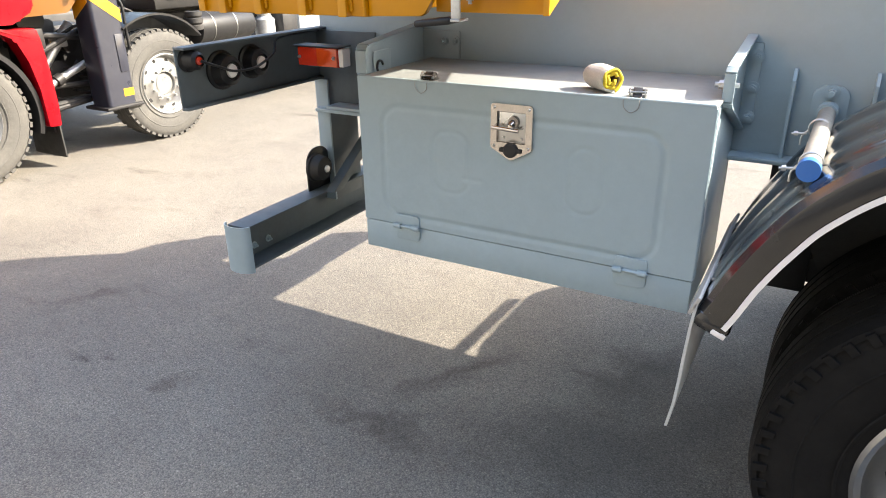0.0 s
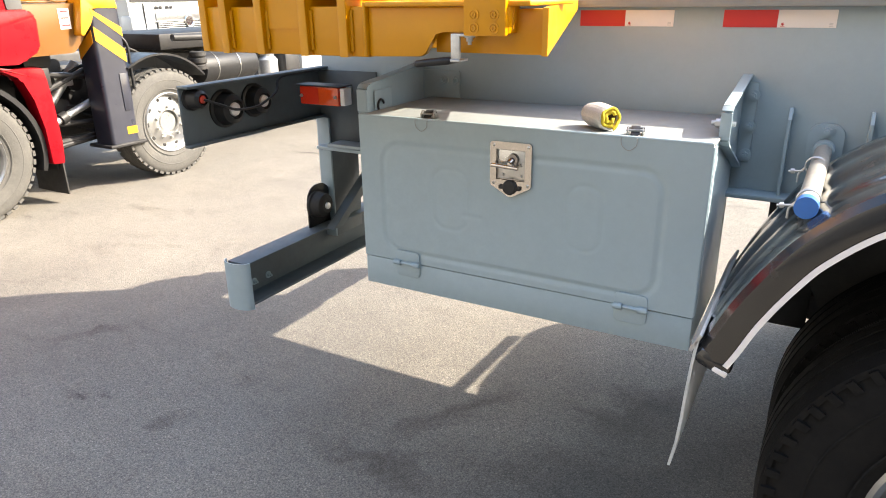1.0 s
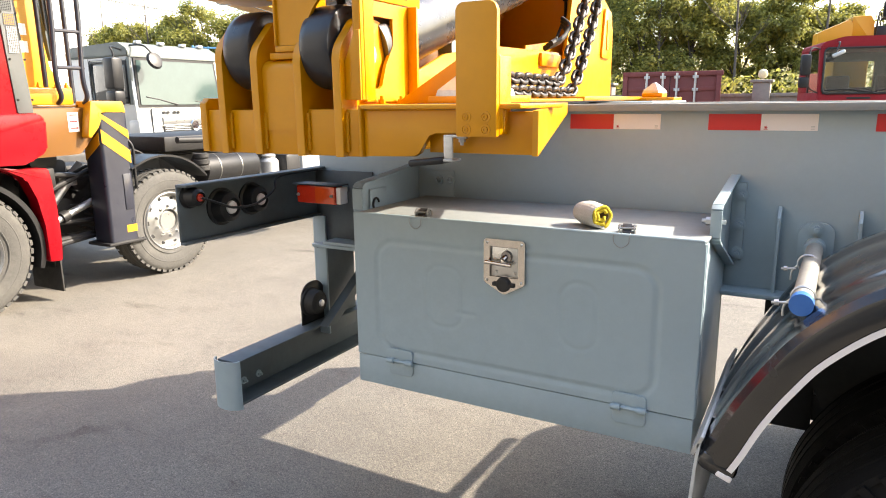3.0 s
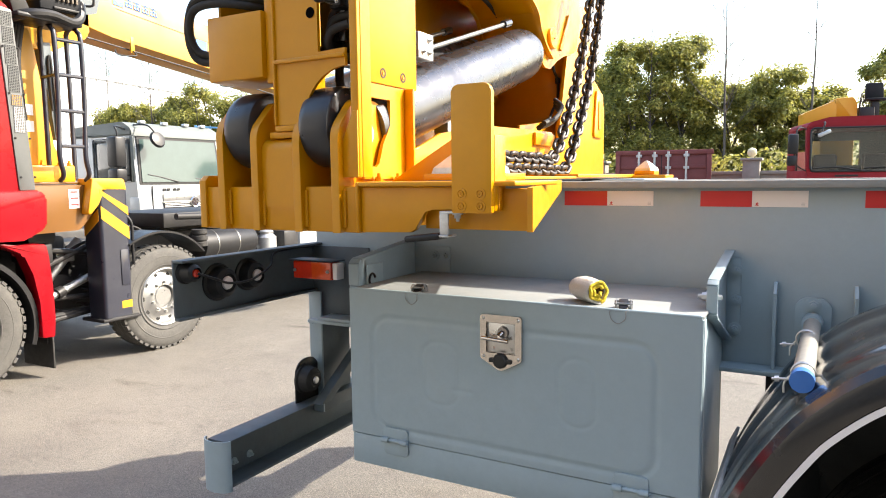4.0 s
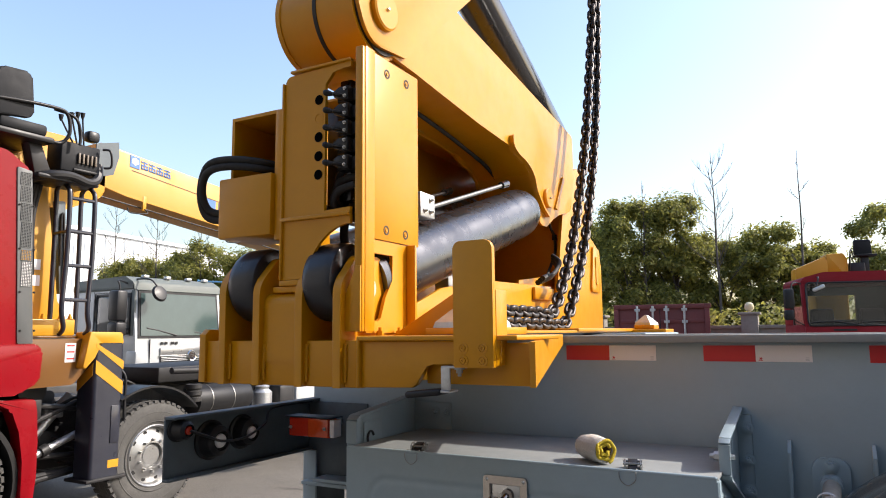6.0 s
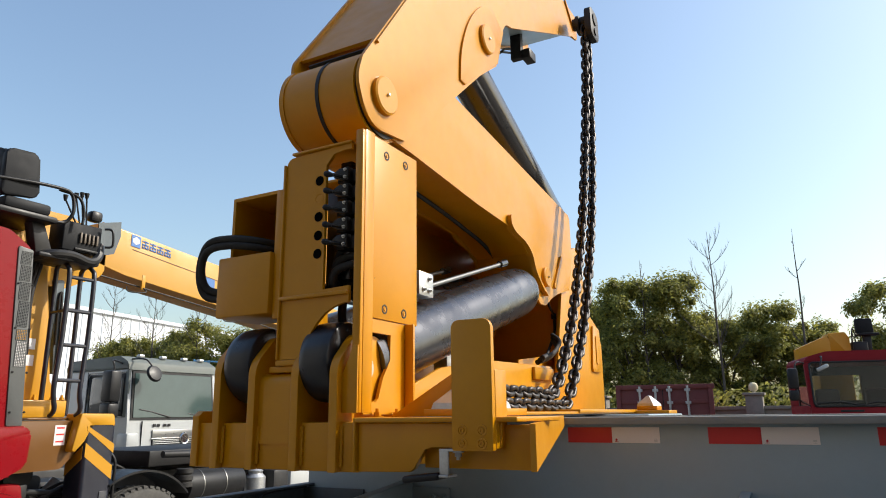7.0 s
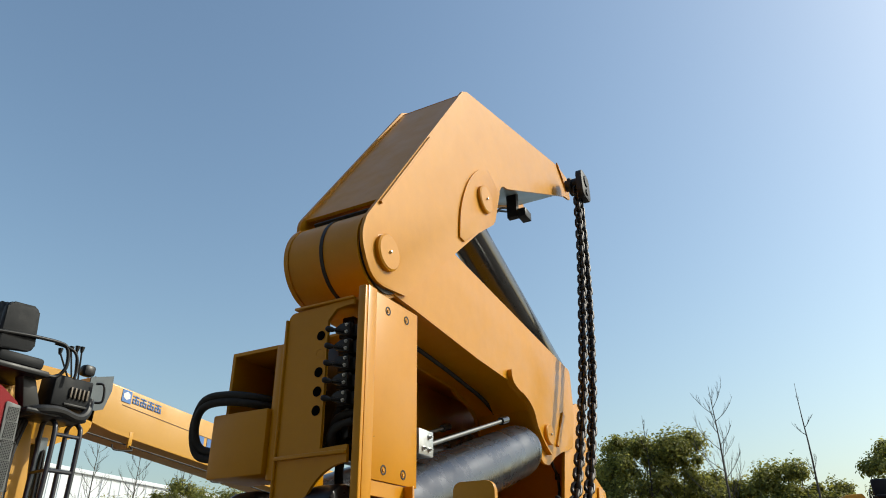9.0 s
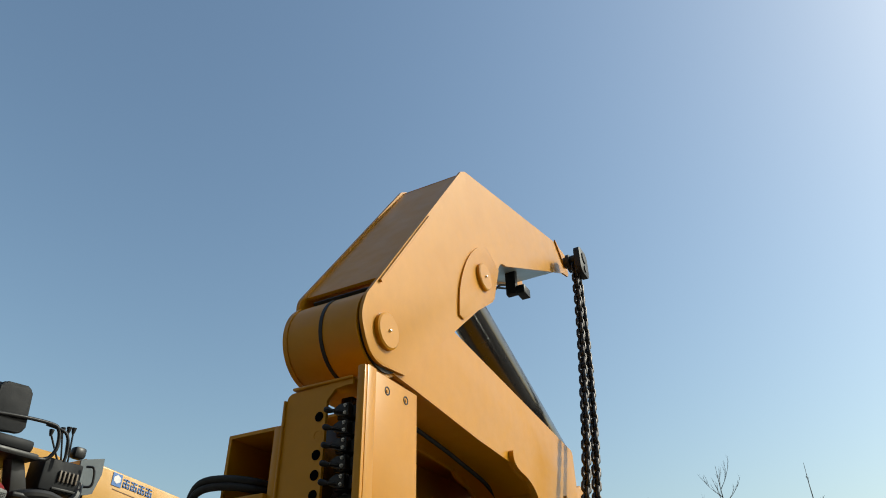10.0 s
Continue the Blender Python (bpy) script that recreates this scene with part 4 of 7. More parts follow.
# sloping end bracket over the trailer's edge
plan = [(-0.620, 1.570), (-0.605, 1.570), (-0.765, 2.245), (-0.780, 2.245)]
low, high = (1.565, 1.565, 1.655, 1.655), (1.674, 1.674, 1.6905, 1.6905)
bm = bmesh.new()
ends = [[bm.verts.new((x / SCALE, y / SCALE, (z - crane.location.z) / SCALE)) for (x, y), z in zip(plan, zs)] for zs in (low, high)]
bm.faces.new(ends[0])
bm.faces.new(ends[1][::-1])
for k in range(4):
    bm.faces.new((ends[0][k], ends[1][k], ends[1][(k + 1) % 4], ends[0][(k + 1) % 4]))
part("end_bracket", bm, YELLOW, base)
part("bracket_face", cube(-1.15, -0.7735, YC + 0.040, YC + 0.054, 1.532, 1.665, 0.003), YELLOW, base)
plate = rounded([(-1.005, 1.590), (-0.868, 1.590), (-0.868, 1.985), (-1.005, 1.985)], [0.004, 0.004, 0.028, 0.022], 6)
guide = part("stop_plate", prism(None, plate, "y", YC - 0.045, YC - 0.025, 0.003), YELLOW, crane)
part("plate_edge", cube(-0.88, -0.866, YC - 0.0245, YC + 0.06, 1.595, 1.83, 0.003), YELLOW, guide)
for dx in (0.034, 0.100):
    for z in (1.612, 1.650):
        m = Matrix.Translation((-1.005 + dx, YC - 0.0455, z)) @ Matrix.Rotation(radians(90), 4, "X")
        cup = part("bolt_cup", lathe([(0.0175, 0.0), (0.0175, 0.002), (0.012, 0.002), (0.011, -0.001), (0, -0.001)], 24, m), YELLOW, guide)
        part("cup_bolt", lathe([(0.0085, 0.0), (0.0085, 0.004), (0.004, 0.004), (0.004, 0.001), (0, 0.001)], 12, m), YELLOW, cup)

# five upright cheeks that hold the cylinder feet
for x, top in ((-2.041, 2.01), (-1.866, 1.995), (-1.662, 1.985), (-1.490, 1.985)):
    cheek = rounded([(YC - 0.030, 1.512), (YC - 0.030, top - 0.11), (YC + 0.075, top), (YC + 0.24, top), (YC + 0.40, 1.70), (YC + 0.40, 1.512)], [0, 0.10, 0.06, 0.08, 0.02, 0], 6)
    c = part("cheek_plate", prism(None, cheek, "x", x, x + 0.034, 0.004), YELLOW, base)
    for k in range(2):
        bm = bmesh.new()
        line = [(x - 0.004 + 0.042 * k, YC - 0.006 + 0.001 * math.sin(i * 1.9), 1.53 + 0.012 * i) for i in range(12)]
        pipe(bm, line, lambda s: 0.007 + 0.0015 * math.sin(s * 40), 6)
        part("weld_seam", bm, YELLOW, c)
block = rounded([(YC - 0.006, 1.60), (YC - 0.006, 1.852), (YC + 0.35, 1.852), (YC + 0.35, 1.60)], [0, 0.045, 0.02, 0], 6)
part("middle_block", prism(None, block, "x", -1.8318, -1.6622), YELLOW, base)
part("column_foot", cube(-1.80, -1.664, YC + 0.005, YC + 0.3, 1.8525, 1.876, 0.004), YELLOW, base)
part("foot_flange", cube(-1.765, -1.664, YC - 0.003, YC + 0.2, 1.8765, 1.898, 0.004), YELLOW, base)


# lifting cylinders, black gloss, from the base up into the boom
def cylinder(x, a, b, r, foot_w):
    a, b = Vector((x, *a)), Vector((x - 0.014, *b))
    d = (b - a).normalized()
    bm = rod(None, a + d * 0.10 + Vector((-0.014, 0, 0)), b - d * 0.05, r, seg=48)
    lathe([(r, 0), (r * 0.985, 0.035), (r * 0.93, 0.075), (r * 0.82, 0.112), (r * 0.6, 0.145), (r * 0.3, 0.162), (0, 0.166)], 48, Matrix.Translation(b - d * 0.05) @ d.to_track_quat("Z", "Y").to_matrix().to_4x4(), bm)
    cyl = part("lift_cylinder", bm, BARREL, crane, "burnished dark grey hydraulic cylinder")
    h, f = foot_w / 2, 0.147
    m = Matrix.Translation(a + Vector((0, -0.025, 0.025))) @ Matrix.Rotation(radians(90), 4, "Y")
    bm = lathe([(0, -h), (f * 0.88, -h), (f * 0.945, -h * 0.94), (f * 0.982, -h * 0.78), (f * 0.998, -h * 0.45), (f, 0), (f * 0.998, h * 0.45), (f * 0.982, h * 0.78), (f * 0.945, h * 0.94), (f * 0.88, h), (0, h)], 64, m)
    part("cylinder_foot", bm, FOOT, cyl)
    part("foot_pin", rod(None, a - Vector((foot_w * 0.9, 0, 0)), a + Vector((foot_w * 0.9, 0, 0)), 0.045, seg=24), STEEL, cyl)
    return cyl


for x in (-1.568, -1.935):
    cyl = cylinder(x, (2.085, 1.865), (3.86, 2.425), 0.150, 0.132)
    pipe_ = part("oil_pipe", rod(None, (x + 0.06, 2.645, 2.262), (x + 0.05, 3.50, 2.527), 0.011, seg=16), WORN, cyl)
    part("pipe_fitting", rod(None, (x + 0.05, 3.47, 2.518), (x + 0.05, 3.55, 2.543), 0.021, seg=16), BLACK, pipe_)
    valve = part("valve_block", cube(x + 0.02, x + 0.085, 2.52, 2.645, 2.205, 2.312, 0.004), ZINC, cyl, "bare aluminium valve block")
    for y, z in ((2.555, 2.232), (2.605, 2.232), (2.605, 2.285)):
        bolt(valve, (x + 0.085, y, z), (1, 0, 0), 0.008, STEEL)

# control column: front frame with lever slot, and the side cover
col = group_of("control_column", crane)
FX0, FX1, FZ0, FZ1 = -1.750, -1.4395, 1.899, 2.690
bm = bmesh.new()
prism(bm, rounded([(FX0, 2.125), (FX0, FZ1 - 0.005), (-1.556, FZ1), (-1.556, 2.125)], [0, 0.03, 0, 0], 5), "y", YC, YC + 0.014)
prism(bm, [(-1.5559, 2.125), (-1.5559, 2.145), (FX1, 2.150), (FX1, 2.125)], "y", YC, YC + 0.014)
prism(bm, [(-1.5559, 2.625), (-1.52, 2.665), (-1.47, 2.672), (FX1, 2.672), (FX1, FZ1 + 0.012), (-1.5559, FZ1)], "y", YC, YC + 0.014)
arch = [(FX0, FZ0), (FX0, 2.1245), (FX1, 2.1245), (FX1, 2.09), (-1.44, 2.09)] + [(-1.44 - 0.20 * math.sin(q), 1.86 + 0.23 * math.cos(q)) for q in (0.1 + 1.47 * k / 12 for k in range(13))] + [(-1.66, FZ0)]
prism(bm, arch, "y", YC + 0.001, YC + 0.015)
front = part("front_frame", bm, YELLOW, col)
part("frame_rib", cube(FX0 - 0.006, FX1, YC - 0.012, YC - 0.0005, 2.118, 2.132, 0.003), YELLOW, col)
part("frame_edge", cube(FX0 - 0.010, FX0 - 0.0005, YC - 0.010, YC + 0.16, FZ0, FZ1 - 0.03, 0.003), YELLOW, col)
part("top_edge", box(bmesh.new(), FX0 + 0.030, FX1, YC - 0.010, YC + 0.16, -0.005, 0.005, 0.002, Matrix.Translation((0, 0, FZ1 + 0.008)) @ Matrix.Rotation(radians(-0.0), 4, "Y")), YELLOW, col)
for i, z in enumerate((2.568, 2.497, 2.425, 2.352, 2.282)):
    m = Matrix.Translation((-1.585, YC - 0.0005, z)) @ Matrix.Rotation(radians(90), 4, "X")
    if i == 1:
        bm = lathe([(0, -0.004), (0.015, -0.004), (0.017, 0.001), (0.019, 0.0012)], 24, m)
        part("knockout", bm, YELLOW, front)
    else:
        bm = lathe([(0, 0.0004), (0.0172, 0.0004), (0.0178, 0.0014), (0.0192, 0.0012)], 24, m)
        part("gauge_hole", bm, HOLE, front)
cover = part("side_cover", cube(-1.437, -1.425, 2.035, 2.402, 2.048, 2.768, 0.003), YELLOW, col)
part("cover_edge", cube(-1.424, -1.391, 1.955, 1.975, 1.705, 2.745, 0.004), YELLOW, col)
part("edge_foot", prism(None, [(-1.412, 1.935), (-1.457, 1.832), (-1.461, 1.7055), (-1.392, 1.7055), (-1.392, 1.935)], "y", 1.947, 1.9545, 0.002), YELLOW, col)
part("cover_return", cube(-1.424, -1.390, 1.9755, 2.034, 1.705, 2.750, 0.003), YELLOW, col)
for y, z in ((2.166, 2.710), (2.309, 2.715), (2.161, 2.088), (2.299, 2.087)):
    m = Matrix.Translation((-1.4248, y, z)) @ Matrix.Rotation(radians(90), 4, "Y")
    c = part("countersunk_bolt", lathe([(0.0185, 0.0), (0.0185, 0.0015), (0.013, 0.0015), (0.011, -0.002), (0.0, -0.002)], 24, m), RUBBER, cover)
    part("bolt_socket", lathe([(0.0065, 0.0), (0.0065, 0.003), (0.003, 0.003), (0, 0.001)], 12, Matrix.Translation((0.0005, 0, 0)) @ m), YELLOW, c)
# open stand under the side cover
bm = bmesh.new()
prism(bm, [(2.04, 1.70), (2.075, 1.70), (2.075, 2.046), (2.04, 2.046)], "x", -1.445, -1.431)
prism(bm, [(2.0751, 1.995), (2.32, 1.995), (2.32, 2.046), (2.0751, 2.046)], "x", -1.445, -1.431)
prism(bm, [(2.0751, 1.70), (2.32, 1.70), (2.32, 1.9949), (2.215, 1.9949), (2.213, 1.90), (2.165, 1.83), (2.135, 1.755), (2.115, 1.742), (2.0751, 1.748)], "x", -1.445, -1.431)
part("stand_plate", bm, YELLOW, col)
part("stand_rib", cube(-1.4305, -1.39, 2.315, 2.329, 1.70, 2.046, 0.003), YELLOW, col)
for y in (2.10, 2.23, 2.30):
    bolt(col, (-1.41, y, 1.6895), (0, 0, 1), 0.014, YELLOW)

# lever valve: a black bank of five sections with knobbed levers
bank = part("valve_bank", cube(-1.55, -1.4955, 2.03, 2.16, 2.19, 2.66, 0.006), BLACK, crane, "black hydraulic valve bank with hand levers")
for i in range(5):
    z = 2.582 - 0.065 * i
    s = part("valve_section", cube(-1.535, -1.445, 1.992, 2.12, z - 0.025, z + 0.025, 0.006), PLASTIC, bank)
    for dz in (-0.014, 0.014):
        bolt(s, (-1.474, 1.9605, z + dz), (0, -1, 0), 0.0042, STEEL)
    bm = prism(None, [(-1.528, z + 0.012), (-1.505, z + 0.024), (-1.462, z + 0.026), (-1.462, z - 0.026), (-1.490, z - 0.024), (-1.528, z - 0.010)], "y", 1.961, 1.9915, 0.003)
    part("section_cap", bm, PLASTIC, s)
    bm = pipe(None, smooth_line([(-1.490, 1.965, z - 0.010), (-1.500, 1.945, z - 0.010), (-1.508, 1.925, z - 0.011)], 5), 0.007, 10)
    lathe([(0, -0.019), (0.006, -0.0175), (0.0100, -0.007), (0.0118, 0.003), (0.0105, 0.012), (0.006, 0.0175), (0, 0.0185)], 20,
          Matrix.Translation((-1.515, 1.912, z - 0.012)) @ Vector((-0.80, -0.55, 0.20)).to_track_quat("Z", "Y").to_matrix().to_4x4(), bm)
    part("hand_lever", bm, PLASTIC, s)
part("bank_backing", cube(-1.715, -1.442, 2.165, 2.18, 2.165, 2.60, 0.003), PLASTIC, bank)
# hoses below the valves
for i in range(9):
    y = 2.00 + 0.022 * i
    z = 2.24 + 0.036 * i
    bm = pipe(None, smooth_line([(-1.455 - 0.006 * (i % 3), y, z), (-1.525 - 0.012 * (i % 3), y - 0.008, z - 0.02), (-1.550 - 0.006 * (i % 4), y, 2.17), (-1.525 + 0.012 * (i % 5), y + 0.07, 2.135), (-1.47, y + 0.28, 2.13)], 8), 0.0150, 10)
    part("hydraulic_hose", bm, RUBBER, bank)
bm = pipe(None, smooth_line([(-1.43, 2.10, 2.185), (-1.50, 2.09, 2.20), (-1.57, 2.10, 2.14), (-1.585, 2.12, 2.03), (-1.54, 2.16, 1.98)], 8), 0.017, 10)
part("hydraulic_hose", bm, RUBBER, bank)
# ribbed cable duct in the arch
bm = pipe(None, smooth_line([(-1.62, 2.20, 2.20), (-1.70, 2.16, 2.185), (-1.70, 2.06, 2.11), (-1.70, 2.02, 2.03), (-1.70, 2.01, 1.93)], 20), lambda s: 0.026 + 0.004 * math.sin(s * 190), 14)
part("ribbed_hose", bm, RUBBER, bank)

# hollow cross tube with its sleeve, and the hose loop
tube = group_of("cross_tube", crane)
bm = bmesh.new()
TX0, TX1, TZ0, TZ1 = -2.051, -1.803, 2.30, 2.575
for a in ((TX0, TX0 + 0.014, TZ0, TZ1), (TX1 - 0.014, TX1, TZ0, TZ1), (TX0 + 0.014, TX1 - 0.014, TZ1 - 0.014, TZ1), (TX0 + 0.014, TX1 - 0.014, TZ0, TZ0 + 0.014)):
    box(bm, a[0], a[1], YC + 0.02, YC + 0.62, a[2], a[3])
part("hollow_section", bm, YELLOW, tube)
part("section_end", cube(TX0, TX1, YC + 0.621, YC + 0.64, TZ0, TZ1, 0.003), YELLOW, tube)
part("sleeve", cube(-2.080, -1.804, YC - 0.015, YC + 0.22, 2.075, 2.318, 0.008), YELLOW, tube)
part("side_pad", cube(-1.8025, -1.762, YC + 0.005, YC + 0.30, 2.055, 2.57, 0.006), YELLOW, tube)
for k in range(2):
    o = 0.027 * k
    bm = pipe(None, smooth_line([(-1.86, YC + 0.25, 2.345 + o), (-1.90, YC + 0.05, 2.352 + o), (-2.02, YC - 0.02, 2.365 + o), (-2.13, YC - 0.03, 2.35 + o), (-2.19 - o * 0.4, YC, 2.28), (-2.18 - o * 0.4, YC + 0.03, 2.21 - o), (-2.10, YC + 0.06, 2.19 - o), (-2.05, YC + 0.1, 2.20 - o)], 8), 0.0155, 12)
    part("hydraulic_hose", bm, RUBBER, tube)

# main boom: two side plates, a bottom and a top plate, open below towards its foot
BX, BXF, JXF = -1.500, -1.865, -1.925
boom = group_of("main_boom", crane)
side = [(2.26, 2.86), (2.51, 2.845), (3.165, 2.79), (3.57, 2.77), (3.63, 2.735), (3.78, 2.71), (3.88, 2.655), (3.94, 2.565), (4.0, 2.49), (3.975, 2.415), (4.06, 2.372), (4.15, 2.372), (4.28, 2.44), (4.40, 2.485), (4.655, 2.548), (4.75, 2.80), (4.74, 3.12), (2.89, 3.31), (2.35, 3.20), (2.12, 3.02)]
for x in (BX, BXF):
    part("boom_side", prism(None, rounded(side, [0.04] * len(side), 4), "x", x - 0.016, x, 0.002), YELLOW, boom)
part("boom_top", prism(None, [(2.5, 3.225), (2.89, 3.303), (4.73, 3.125), (4.73, 3.113), (2.89, 3.290), (2.5, 3.212)], "x", BXF + 0.001, BX - 0.017), YELLOW, boom)
lower = [(2.30, 2.875), (3.17, 2.805), (3.60, 2.785), (3.79, 2.725), (3.895, 2.665), (3.945, 2.57), (4.05, 2.485)]
part("boom_bottom", prism(None, lower + [(y + 0.012, z + 0.012) for y, z in lower[::-1]], "x", BXF + 0.001, BX - 0.017), YELLOW, boom)
part("frame_back_wall", prism(None, [(3.02, 1.70), (3.02, 2.40), (2.64, 2.52), (2.64, 2.87), (4.6, 2.87), (4.75, 2.4), (4.75, 1.70)], "x", -2.16, -2.14), YELLOW, crane)
part("boom_skirt", cube(-2.139, BXF - 0.017, 2.64, 4.6, 2.855, 2.87, 0.002), YELLOW, crane)
part("frame_rear_plate", cube(-2.139, -1.56, 4.60, 4.62, 1.706, 2.84, 0.002), YELLOW, crane)
part("inner_brace", prism(None, rounded([(4.16, 2.33), (4.41, 2.40), (4.595, 2.27), (4.30, 2.135), (3.95, 2.03), (3.90, 2.14)], 0.02, 3), "x", -2.07, -2.045, 0.003), YELLOW, crane)
part("inner_brace", prism(None, [(3.92, 1.706), (3.95, 2.02), (4.59, 2.09), (4.59, 1.706)], "x", -1.64, -1.62, 0.003), YELLOW, crane)
cable = part("tower_cable", pipe(None, smooth_line([(-1.60, 4.47, 2.48), (-1.60, 4.50, 2.42), (-1.60, 4.575, 2.36), (-1.60, 4.575, 2.25), (-1.60, 4.46, 2.13), (-1.58, 4.36, 2.08)], 6), 0.010, 8), RUBBER, crane, "black electric cable")
part("cable_clip", cube(-1.615, -1.585, 4.56, 4.59, 2.34, 2.38, 0.004), PLASTIC, cable)
for k in range(3):
    bm = pipe(None, smooth_line([(-1.455 + 0.016 * k, 3.84, 1.99 + 0.012 * (k % 3)), (-1.435 + 0.012 * k, 4.0, 2.03 + 0.012 * k), (-1.45 + 0.01 * k, 4.18, 2.10 + 0.02 * k), (-1.52, 4.30, 2.16 + 0.02 * k)], 6), 0.013, 10)
    hose = part("hydraulic_hose", bm, RUBBER, crane)
    part("hose_fitting", rod(None, (-1.455 + 0.016 * k, 3.84, 1.99 + 0.012 * (k % 3)), (-1.447 + 0.015 * k, 3.91, 2.008 + 0.012 * (k % 3)), 0.017, seg=8), DARK, hose)
pump = part("oil_manifold", cube(-1.66, -1.58, 2.95, 3.08, 1.90, 2.00, 0.008), ZINC, crane, "grey metal oil manifold")
for y, z in ((2.98, 2.0), (3.04, 2.0)):
    part("manifold_port", rod(None, (-1.62, y, z), (-1.62, y + 0.03, z + 0.05), 0.020, seg=8), STEEL, pump)
part("manifold_hose", pipe(None, smooth_line([(-1.62, 3.07, 2.05), (-1.61, 3.14, 2.06), (-1.62, 3.20, 2.0), (-1.64, 3.22, 1.88)], 6), 0.018, 8), RUBBER, pump)
rim = smooth_line([(0, 3.555, 2.825), (0, 3.565, 2.775), (0, 3.63, 2.738), (0, 3.77, 2.71), (0, 3.875, 2.655), (0, 3.93, 2.565), (0, 4.03, 2.48), (0, 4.13, 2.43)], 6)
bm = bmesh.new()
rows_ = [[bm.verts.new((x, p.y + dy, p.z + dz)) for x, dy, dz in ((BX + 0.001, 0, 0), (BX + 0.03, 0, 0), (BX + 0.03, 0.014, 0.010), (BX + 0.001, 0.014, 0.010))] for p in rim]
for a, b in zip(rows_, rows_[1:]):
    for k in range(4):
        bm.faces.new((a[k], b[k], b[(k + 1) % 4], a[(k + 1) % 4]))
bm.faces.new(rows_[0])
bm.faces.new(rows_[-1][::-1])
part("rim_strip", bm, YELLOW, boom)


def pin(x, y, z, r, parent, name="pin_cap"):
    m = Matrix.Translation((x, y, z)) @ Matrix.Rotation(radians(90), 4, "Y")
    c = part(name, lathe([(0, 0.024), (r * 0.9, 0.024), (r, 0.018), (r, 0)], 40, m), YELLOW, parent)
    part("grease_nipple", lathe([(0, 0.012), (0.006, 0.010), (0.008, 0)], 10, Matrix.Translation((0.024, 0, 0)) @ m), STEEL, c)
    return c


pin(BX, 4.16, 2.56, 0.065, boom)
part("keeper_plate", prism(None, [(4.30, 2.52), (4.33, 2.51), (4.50, 2.74), (4.47, 2.76)], "x", BX, BX + 0.014, 0.002), YELLOW, boom)
bm = pipe(None, smooth_line([(BX - 0.22, 2.45, 2.845), (BX - 0.215, 2.95, 2.80), (BX - 0.23, 3.38, 2.765), (BX - 0.25, 3.85, 2.70), (BX - 0.24, 4.05, 2.52)], 8), 0.012, 10)
part("boom_hose", bm, RUBBER, boom)

# elbow tube between boom and jib
EL = (2.235, 3.015)
bm = rod(None, (BXF - 0.005, *EL), (BX - 0.008, *EL), 0.195, seg=64)
elbow = part("elbow_tube", bm, YELLOW, crane)
part("elbow_ring", rod(None, (-1.70, *EL), (-1.683, *EL), 0.199, seg=56), DARK, elbow)
# dark disc in place of the shade in the groove beside the plate
part("elbow_ring", rod(None, (BX - 0.0075, *EL), (BX + 0.0015, *EL), 0.180, seg=56), DARK, elbow)
# solid dark strip that stands in for the shaded gap under the jib front
part("elbow_slot", prism(None, [(2.180, 3.232), (2.188, 3.242), (2.204, 3.246), (2.20, 3.215)], "x", BXF + 0.002, BX - 0.001), DARK, elbow)
part("elbow_cap", rod(None, (BXF - 0.028, *EL), (BXF - 0.006, *EL), 0.20, seg=56), YELLOW, elbow)
part("elbow_lug", cube(BXF + 0.01, BX - 0.04, 2.20, 2.50, 2.78, 2.90, 0.02), YELLOW, elbow)

# jib
jib = group_of("jib", crane)
shape = [(2.40, 2.87), (2.12, 2.84), (2.035, 3.02), (2.07, 3.13), (3.035, 4.485), (3.10, 4.53), (4.90, 5.005), (5.16, 5.01), (5.19, 4.80), (5.02, 4.755), (3.70, 4.125), (3.60, 4.10), (3.52, 3.98), (3.433, 3.725), (3.20, 3.557)]
radii = [0.06, 0.20, 0.14, 0.1, 0.03, 0.05, 0.1, 0.03, 0.03, 0.1, 0.06, 0.12, 0.1, 0.03, 0.1]
part("jib_side", prism(None, rounded(shape, radii, 6), "x", BX + 0.002, BX + 0.018, 0.002), YELLOW, jib)
shape[1:4] = [(2.24, 2.86), (2.16, 3.02), (2.155, 3.249)]
part("jib_side", prism(None, rounded(shape, radii, 6), "x", JXF - 0.016, JXF, 0.002), YELLOW, jib)
part("jib_front", prism(None, [(2.20, 3.285), (3.05, 4.475), (3.062, 4.466), (2.212, 3.276)], "x", JXF + 0.0005, BX + 0.001), YELLOW, jib)
part("jib_top", prism(None, [(3.06, 4.49), (3.12, 4.515), (4.93, 4.99), (4.93, 4.976), (3.12, 4.50), (3.07, 4.478)], "x", JXF + 0.0005, BX + 0.001), YELLOW, jib)
part("jib_belly", prism(None, [(3.72, 4.16), (5.0, 4.775), (5.0, 4.79), (3.72, 4.175)], "x", JXF + 0.0005, BX + 0.001), GREY, jib)
# raised strip that gives the reflection along the jib's side a shape
part("jib_rib", prism(None, [(2.155, 3.238), (2.60, 3.863), (2.612, 3.855), (2.167, 3.230)], "x", BX + 0.019, BX + 0.032), YELLOW, jib)
pin(BX + 0.018, 2.222, 3.010, 0.085, jib)
pin(BX + 0.030, 3.262, 3.810, 0.088, jib)
